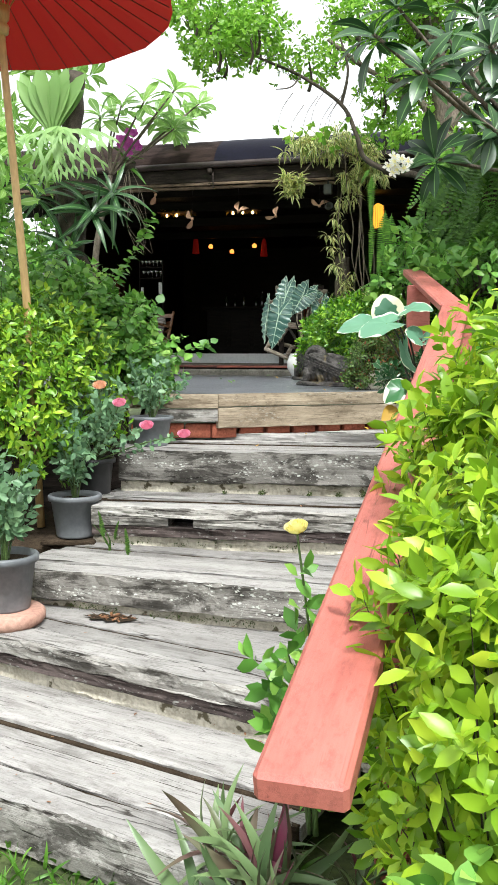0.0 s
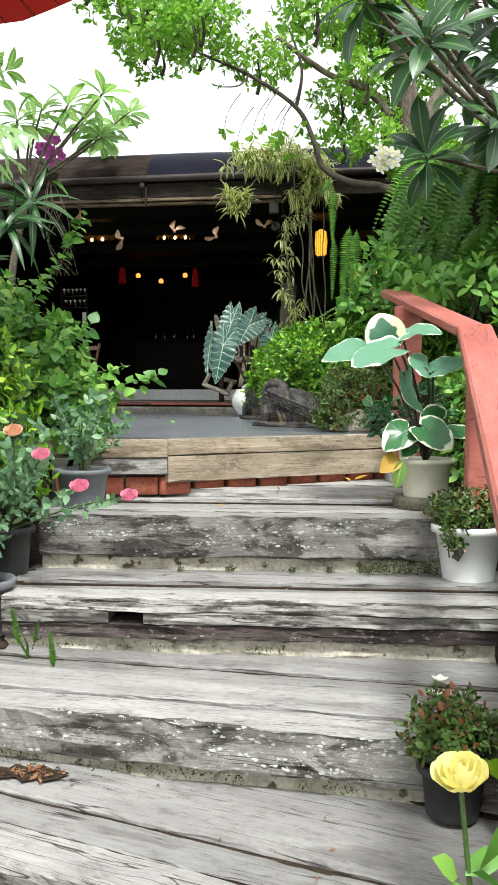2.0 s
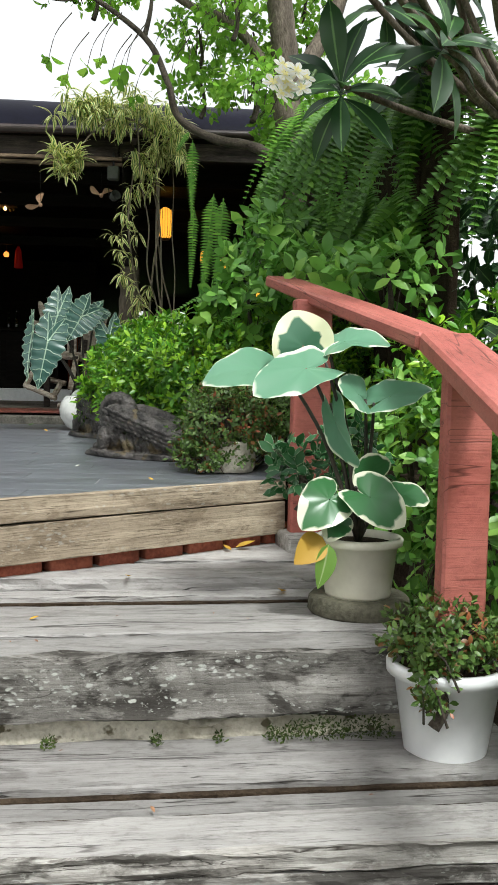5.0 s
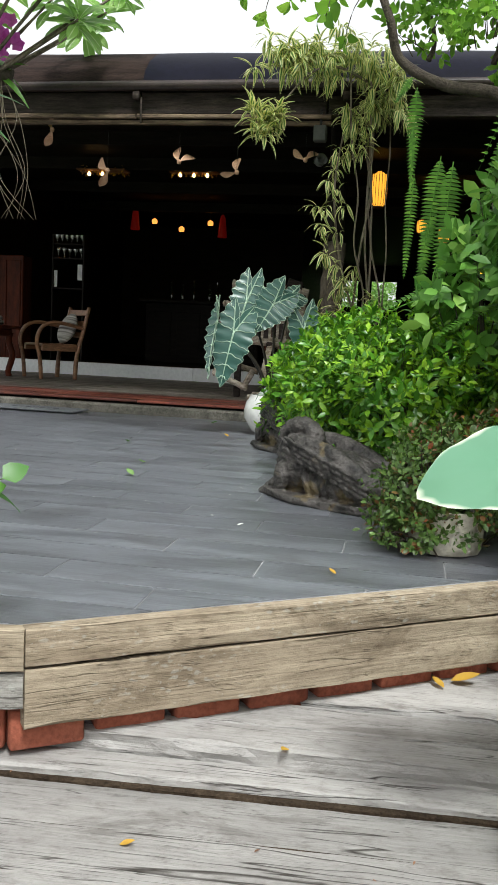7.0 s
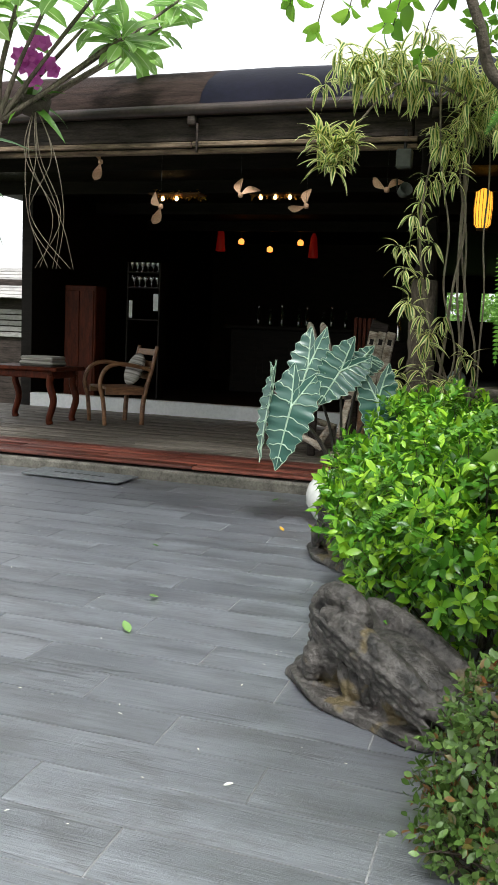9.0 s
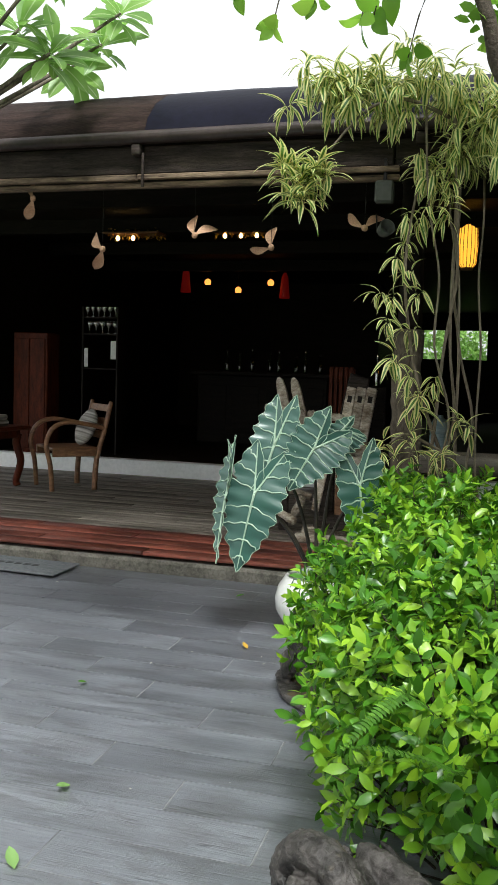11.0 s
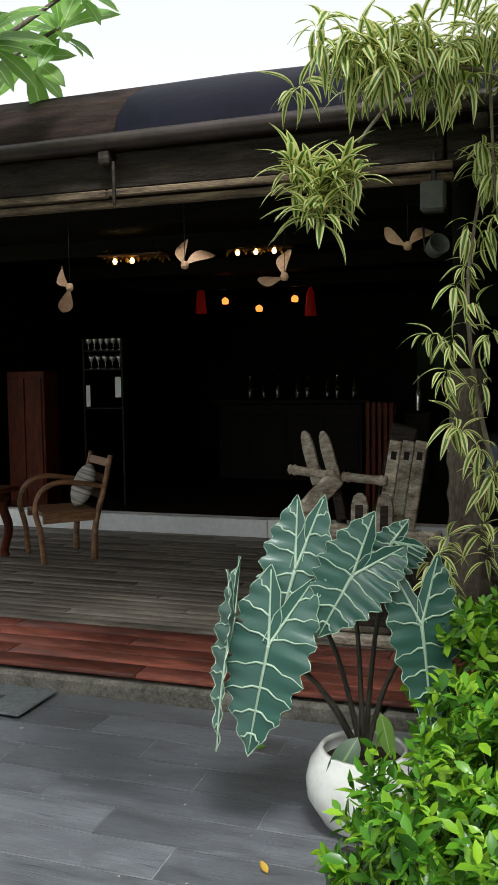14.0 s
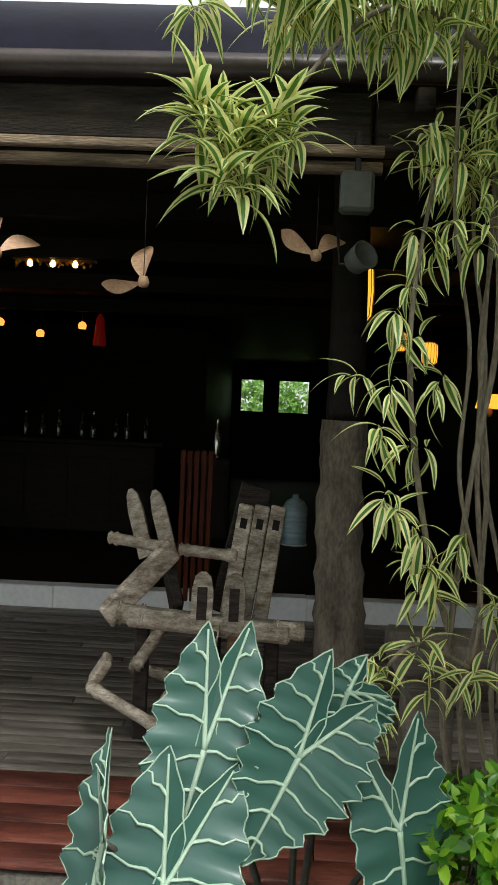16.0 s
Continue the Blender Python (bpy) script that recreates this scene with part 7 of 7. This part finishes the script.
def flyer(at_, blades):
    """A carved wooden flyer: curved blades round a small hub, on a string."""
    ob = thing("hanging_flyer", "carved wooden flyer with curved blades hung on a string", "ornament", pose(*at_), "hanging flyers")
    put("hub", [lathe([(0.001, -0.02), (0.016, -0.015), (0.02, 0), (0.014, 0.018), (0.001, 0.022)], 12)], PETAL_WOOD, ob)
    put("string", [tube([(0, 0, 0.015), (0.0, 0, 2.50 - at_[2])], [0.0015, 0.0015], 4)], DARK_METAL, ob)
    for a, w in blades:
        d = np.array([[math.cos(radians(a)), 0.25, math.sin(radians(a))]])
        f = np.array([[-0.45 * math.sin(radians(a)), -1.0, 0.45 * math.cos(radians(a))]])
        put("blade", [scatter(leaf_shape(1, w * 1.3, 8, 0.3, 0.5, 0.6), np.zeros((1, 3)), d, f, np.array([0.19]))], PETAL_WOOD, ob)
    return ob


flyer((-0.20, 12.678, 2.18), ((110, 0.36), (40, 0.30)))
flyer((0.30, 12.589, 2.10), ((100, 0.34), (195, 0.22)))
flyer((-0.83, 12.789, 2.10), ((140, 0.38), (250, 0.3)))
flyer((-1.34, 12.879, 2.44), ((110, 0.36), (250, 0.3)))
flyer((0.87, 12.489, 2.21), ((50, 0.30), (150, 0.24)))
spk = thing("speaker", "small grey wall speaker under the eave", "speaker", pose(0.97, 12.36, 2.34, 0, 0, -10))
put("case", [box(-0.055, 0.055, 0, 0.08, 0, 0.13, 0.012)], MESH_GREY, spk, "", False)
put("arm", [box(-0.01, 0.01, 0.03, 0.05, 0.13, 0.26, 0.003)], DARK_METAL, spk, "", False)
cone = thing("spot_lamp", "grey metal spotlight under the eave", "spotlight", pose(0.97, 12.40, 2.17, 70, 0, 25) @ Matrix.Diagonal((0.65, 0.65, 0.65, 1.0)))
put("shade", [lathe([(0.03, 0), (0.06, 0.02), (0.075, 0.12), (0.07, 0.12), (0.05, 0.02)], 20)], MESH_GREY, cone)
put("arm", [tube([(0, 0, 0.0), (0.0, 0.05, -0.08), (0, 0.22, -0.05)], [0.008] * 3, 6)], DARK_METAL, cone)


def lantern(at_, r, h, mat, label):
    ob = thing("lantern", label, "lantern", pose(*at_), "lanterns")
    prof = [(r * 0.55, -h / 2), (r * 0.9, -h * 0.40), (r, 0), (r * 0.9, h * 0.40), (r * 0.55, h / 2)]
    v, f = lathe(prof, 24)
    v = v * np.where((np.repeat(np.arange(24), 5) % 2 == 0)[:, None], [[1.0, 1.0, 1.0]], [[0.95, 0.95, 1.0]])
    put("shade", [(v, f)], mat, ob)
    for k in range(16):
        a = 2 * math.pi * (k + 0.5) / 16
        put("rib", [tube([(r_ * 1.01 * math.cos(a), r_ * 1.01 * math.sin(a), z_) for r_, z_ in prof], [r * 0.035] * 5, 4)], WOOD_CHAIR, ob)
    put("cap", [lathe([(0.001, h / 2 + 0.02), (r * 0.6, h / 2 + 0.01), (r * 0.6, h / 2 - 0.01)], 16)], WOOD_CHAIR, ob)
    put("base", [lathe([(r * 0.6, -h / 2 + 0.01), (r * 0.6, -h / 2 - 0.015), (0.001, -h / 2 - 0.02)], 16)], WOOD_CHAIR, ob)
    put("cord", [tube([(0, 0, h / 2), (0, 0, 2.95 - at_[2])], [0.004, 0.004], 4)], DARK_METAL, ob)
    return ob


lantern((1.965, 16.0, 2.63), 0.10, 0.44, GLOW_LANTERN, "tall yellow pleated lantern glowing in the porch")
lantern((2.85, 17.8, 2.45), 0.075, 0.19, GLOW_LANTERN, "small yellow lantern glowing in the porch")
lantern((3.2, 17.9, 2.36), 0.085, 0.22, GLOW_LANTERN, "small yellow lantern glowing in the porch")
shade_lamp = thing("hanging_lamp", "orange fabric lampshade glowing in the porch", "lamp", pose(3.9, 18.0, 1.92))
put("shade", [lathe([(0.10, -0.07), (0.15, -0.075), (0.11, 0.07), (0.10, 0.07), (0.135, -0.06)], 24)], GLOW_LANTERN, shade_lamp)
put("cord", [tube([(0, 0, 0.0), (0, 0, 1.04)], [0.004, 0.004], 4)], DARK_METAL, shade_lamp)
put("stem", [lathe([(0.012, -0.16), (0.03, -0.12), (0.02, -0.05), (0.01, 0.07)], 12)], WOOD_CHAIR, shade_lamp)
for p in ((-1.30, 20.3, 2.66), (-0.83, 20.3, 2.55), (-0.33, 20.2, 2.66)):
    ob = thing("pendant_lamp", "small warm pendant lamp over the bar", "pendant lamp", pose(*p), "pendant lamps")
    put("shade", [lathe([(0.035, -0.04), (0.045, -0.036), (0.05, 0.01), (0.036, 0.035), (0.01, 0.05)], 18)], GLOW_WARM, ob)
    put("cord", [tube([(0, 0, 0.05), (0, 0, 2.95 - p[2])], [0.004, 0.004], 4)], DARK_METAL, ob)
for p in ((-1.62, 20.2, 2.68), (-0.12, 20.2, 2.62)):
    ob = thing("pendant_lamp", "tall red pendant shade over the bar", "pendant lamp", pose(*p), "red pendant lamps")
    put("shade", [lathe([(0.075, -0.19), (0.08, -0.18), (0.05, 0.12), (0.02, 0.19)], 18)], GLOW_RED, ob)
    put("cord", [tube([(0, 0, 0.18), (0, 0, 2.95 - p[2])], [0.004, 0.004], 4)], DARK_METAL, ob)
for (cx, cy, cz, n) in ((-0.38, 16.7, 2.84, 3), (-1.55, 16.6, 2.78, 2)):
    ob = thing("ceiling_light", "row of small warm bulbs in a gold leafy tray", "ceiling light", pose(cx, cy, cz, 0, 0, -10), "ceiling lights")
    put("tray", [box(-0.33, 0.33, -0.12, 0.12, 0.0, 0.02, 0.004)], WOOD_CHAIR, ob, "", False)
    tp = np.stack([rng.uniform(-0.32, 0.32, 40), rng.uniform(-0.12, 0.12, 40), rng.uniform(-0.03, 0.01, 40)], 1)
    put("gold_leaves", [sprays(SMALL, tp, np.tile([[0, 0, -1.0]], (40, 1)), 3, 0.05)], LEAF_DEAD, ob)
    for i in range(n):
        put("bulb", [lathe([(0.001, -0.03), (0.018, -0.022), (0.024, 0), (0.012, 0.025), (0.001, 0.03)], 12, -0.16 + 0.18 * i, -0.08, -0.045)], GLOW_BULB, ob)
    put("hanger", [tube([(0, 0, 0.02), (0, 0, 2.97 - cz)], [0.006, 0.006], 5)], DARK_METAL, ob)

# glassware glinting in the dark room, with thin white plates as painted glints
rack = thing("glass_rack", "rack with hanging glasses and white glint plates in the dark room", "rack", HOUSE @ pose(-3.4, 4.6, 1.3))
for z in (0.0, 0.42, 0.62):
    put("shelf", [box(-0.24, 0.24, -0.1, 0.1, z - 0.01, z + 0.01, 0.003)], WOOD_SHADED, rack, "", False)
for x in (-0.23, 0.23):
    put("side", [box(x - 0.012, x + 0.012, -0.1, 0.1, -1.04, 0.75, 0.003)], WOOD_SHADED, rack, "", False)
for i in range(6):
    put("glass", [lathe([(0.001, 0.0), (0.03, 0.0), (0.004, 0.01), (0.004, 0.06), (0.03, 0.08), (0.032, 0.12)], 12, -0.19 + 0.075 * i, -0.05, 0.63)], GLASSWARE, rack)
# two thin white plates paint the glints among the glasses
put("bottle_box", [box(-0.20, -0.15, -0.11, -0.105, 0.02, 0.25, 0.002)], WHITE_SILL, rack, "", False)
put("bottle_box", [box(0.15, 0.22, -0.11, -0.105, 0.12, 0.34, 0.002)], WHITE_SILL, rack, "", False)
for i in range(5):
    put("goblet", [lathe([(0.001, 0.0), (0.03, 0.0), (0.004, 0.012), (0.004, 0.07), (0.034, 0.10), (0.036, 0.15), (0.030, 0.15)], 12, -0.17 + 0.085 * i, -0.03, 0.43)], GLASSWARE, rack)
for i, (u, v, hgt) in enumerate(((-2.6, 7.15, 0.30), (-2.42, 7.2, 0.26), (-2.2, 7.1, 0.33), (-1.95, 7.2, 0.28), (-1.8, 7.12, 0.31), (-1.55, 7.2, 0.24), (-1.4, 7.1, 0.32), (-1.2, 7.2, 0.27), (-0.35, 7.0, 0.46))):
    bottle = thing("bottle", "dark glass bottle standing on the bar counter" if u < -1 else "tall pale bottle in the dark room", "bottle", HOUSE @ pose(u, v, 1.32 if u < -1 else 1.16), "bar bottles")
    put("glass_body", [lathe([(0.001, 0), (0.036, 0), (0.038, 0.02), (0.038, hgt * 0.58), (0.014, hgt * 0.75), (0.013, hgt)], 16)], BOTTLE if u < -1 else GLASSWARE, bottle)
    put("cap", [lathe([(0.016, hgt - 0.02), (0.016, hgt + 0.008), (0.001, hgt + 0.01)], 12)], DARK_METAL if i % 2 else GLASSWARE, bottle)
cellar = thing("side_cupboard", "dark narrow cupboard under a tall bottle", "cupboard", HOUSE @ pose(-0.35, 7.05, 0.26))
put("body", [box(-0.16, 0.16, -0.16, 0.16, 0, 0.9, 0.01)], WOOD_SHADED, cellar, "", False)
put("door", [box(-0.13, 0.13, -0.175, -0.161, 0.05, 0.84, 0.006)], WOOD_SHADED, cellar, "", False)
bush("dense_shrub", "sunlit green shrubs behind the house", [((3.2, 31.6, 1.8), (1.6, 0.8, 1.8)), ((4.9, 31.6, 1.8), (1.6, 0.8, 1.8))], OVAL, LEAF_PALE, 0.16, 700, 5, root_z=-1.4)

specks = thing("petal_litter", "tiny pale petals and crumbs scattered on the deck", "litter", None, "", "stuff")
dp = np.stack([rng.uniform(-2.2, 0.9, 110), rng.uniform(7.7, 12.2, 110), np.full(110, 0.005)], 1)
put("crumbs", [scatter(SMALL, dp, rng.normal(0, 1, (110, 3)) * (1, 1, 0.1), np.tile([[0, 0, 1.0]], (110, 1)), rng.uniform(0.006, 0.018, 110))], PETAL_WHITE, specks)

# moss along the foot of the sleepers
for (xa, ya), (xb, yb), z0, z1, count in (((-0.5, 6.43), (1.35, 6.25), -0.60, -0.535, 1500), ((-0.6, 5.24), (1.1, 4.80), -1.02, -0.985, 420), ((-0.5, 5.86), (0.6, 5.75), -0.82, -0.79, 160)):
    moss = thing("moss", "dark green moss under the edge of a sleeper", "moss", None, "", "stuff")
    u = rng.uniform(0, 1, count * 3)
    clump = np.array([noise.noise(Vector((v * 6.0, ya, 0.0))) + 0.8 * noise.noise(Vector((v * 31.0, ya, 3.0))) for v in u])
    u, clump = u[clump > 0.05][:count], np.clip(clump[clump > 0.05][:count] * 2.2, 0.15, 1.0)
    mp = np.stack([xa + (xb - xa) * u, ya + (yb - ya) * u + rng.uniform(-0.025, 0.035, len(u)), z0 + (z1 - z0) * clump * rng.uniform(0, 1, len(u)) ** 1.3], 1)
    put("tufts", [scatter(SMALL, mp, np.array([0, -0.5, 0.6]) + rng.normal(0, 0.7, (len(u), 3)), rng.normal(0, 1, (len(u), 3)), rng.uniform(0.006, 0.016, len(u)))], MOSS, moss)

# neighbouring shed past the open end of the porch
shed = thing("shed", "low garden shed with pale weathered shingles", "shed", HOUSE @ pose(-7.4, 6.9, 0))
put("wall", [box(-2.4, 2.0, 0.35, 0.5, -1.5, 1.95, 0)], WOOD_BEAM, shed, "", False)
for i in range(9):
    put("shingle", [moved(box(-2.5, 2.1, -0.012, 0.14, -0.006, 0.012, 0.003), pose(0, 0.10 * i, 1.62 + 0.062 * i, 26, 0, 0))], WOOD_TREAD, shed, "", False)
for i in range(5):
    put("batten", [box(-2.4, 2.0, 0.30, 0.345, 0.95 + 0.10 * i, 1.03 + 0.10 * i, 0.003)], WOOD_TREAD, shed, "", False)
bush("banana_clump", "broad pale green banana leaves beside the shed", [((-7.3, 18.6, 1.3), (0.6, 0.4, 0.5)), ((-6.2, 18.9, 1.0), (0.5, 0.4, 0.5))], leaf_shape(1, 0.3, 8, 0.25, 0.5, 0.5), LEAF_PALE, 0.75, 9, 4, "plant", root_z=-1.4)

# dry sticks and small litter on the steps
litter = thing("litter", "small dry leaf crumbs and twigs scattered on the boards", "litter", None, "", "stuff")
lp = np.stack([rng.uniform(-0.6, 1.3, 120), rng.uniform(3.6, 7.0, 120), np.zeros(120)], 1)
lp[:, 2] = np.select([lp[:, 1] > 6.45, lp[:, 1] > 5.9, lp[:, 1] > 5.3 - 0.26 * lp[:, 0], lp[:, 1] > 4.5 - 0.5 * lp[:, 0]], [-0.33, -0.595, -0.825, -1.025], -1.225)
put("crumbs", [scatter(SMALL, lp, rng.normal(0, 1, (120, 3)) * (1, 1, 0.1), np.tile([[0, 0, 1.0]], (120, 1)), rng.uniform(0.010, 0.025, 120))], WOOD_CHAIR, litter)
hp = np.stack([rng.normal(-0.335, 0.055, 60), rng.normal(5.075, 0.025, 60), np.full(60, -1.012)], 1)
put("crumbs", [scatter(SMALL, hp, rng.normal(0, 1, (60, 3)) * (1, 1, 0.2), rng.normal(0, 0.4, (60, 3)) + np.array([0, 0, 1.0]), rng.uniform(0.015, 0.04, 60))], WOOD_CHAIR, steps)
gp = np.stack([rng.uniform(-2.5, 0.6, 5000), rng.uniform(1.0, 3.75, 5000), np.full(5000, -1.43)], 1)
grass = put("grass", [scatter(STRAP, gp, np.array([0, 0, 1.0]) + rng.normal(0, 0.35, (5000, 3)), rng.normal(0, 1, (5000, 3)), rng.uniform(0.05, 0.11, 5000))], LEAF_FERN, None)
tagged(grass, "short green grass at the foot of the steps", "grass", "", "stuff")

# ---- boards and tiles ----
def rows_of(parent, name, v0, v1, pitch, u0, u1, length, z0, z1, mat, gap, m, bevel=0.003):
    cache, r, v = {}, 0, v0
    while v < v1 - 0.01:
        u = u0 - (r * 0.37 % 1) * length
        while u < u1:
            a, b = max(u, u0), min(u + length, u1)
            if b - a > 0.06:
                key = round(b - a, 3)
                if key not in cache:
                    me = mesh_of(name, [box(0, key - gap, 0, pitch - gap, z0, z1, bevel)])
                    me.materials.append(mat)
                    cache[key] = me
                ob = new(name, cache[key])
                ob.parent = parent
                ob.matrix_basis = m @ pose(a, v, 0.0015 * ((r * 3 + int(u * 10)) % 3))
            u += length
        r += 1
        v += pitch


porch_local = Matrix.Identity(4)
rows_of(porch, "board", 0.02, 0.76, 0.148, -5.5, 3.2, 2.3, 0.105, 0.128, WOOD_RED, 0.006, porch_local)
rows_of(porch, "board", 0.762, 3.69, 0.096, -5.5, 3.2, 2.9, 0.105, 0.13, WOOD_PORCH, 0.005, porch_local)


def tile_deck():
    """Long grey tiles in staggered rows, cut along the deck's front edge."""
    edges = ((Vector((-0.48, 1.0)), 7.055 - 0.48 * 0.03), (Vector((-0.1, 1.0)), 7.035 - 0.1 * 0.03), (Vector((-1.0, 0.0)), -1.9))
    cache, pitch, length, gap, r = {}, 0.2, 0.9, 0.005, 0
    v = -6.0
    while v < -0.03:
        u = -4.2 - (r * 0.37 % 1) * length
        while u < 1.9:
            rect = [(0, 0), (length - gap, 0), (length - gap, pitch - gap), (0, pitch - gap)]
            poly = [(HOUSE @ Vector((u + x, v + y, 0))).to_2d() for x, y in rect]
            whole = all(e.dot(p) >= k for e, k in edges for p in poly)
            if not whole:
                for e, k in edges:
                    cut = []
                    for p, q in zip(poly, poly[1:] + poly[:1]):
                        dp, dq = e.dot(p) - k, e.dot(q) - k
                        if dp >= 0:
                            cut.append(p)
                        if dp * dq < 0:
                            cut.append(p.lerp(q, dp / (dp - dq)))
                    poly = cut
                inv = (HOUSE @ pose(u, v, 0)).inverted()
                rect = [tuple((inv @ Vector((p.x, p.y, 0)))[:2]) for p in poly]
            if len(rect) > 2:
                key = "whole" if whole else (r, round(u, 2))
                if key not in cache:
                    n = len(rect)
                    vs = [(x, y, -0.0) for x, y in rect] + [(x, y, -0.012) for x, y in rect]
                    me = bpy.data.meshes.new("tile")
                    me.from_pydata(vs, [], [tuple(range(n)), tuple(range(2 * n - 1, n - 1, -1))] + [(i, i + n, (i + 1) % n + n, (i + 1) % n) for i in range(n)])
                    me.materials.append(TILE)
                    cache[key] = me
                ob = new("tile", cache[key])
                ob.parent = deck
                ob.matrix_basis = HOUSE @ pose(u, v, 0)
            u += length
        r += 1
        v += pitch


tile_deck()
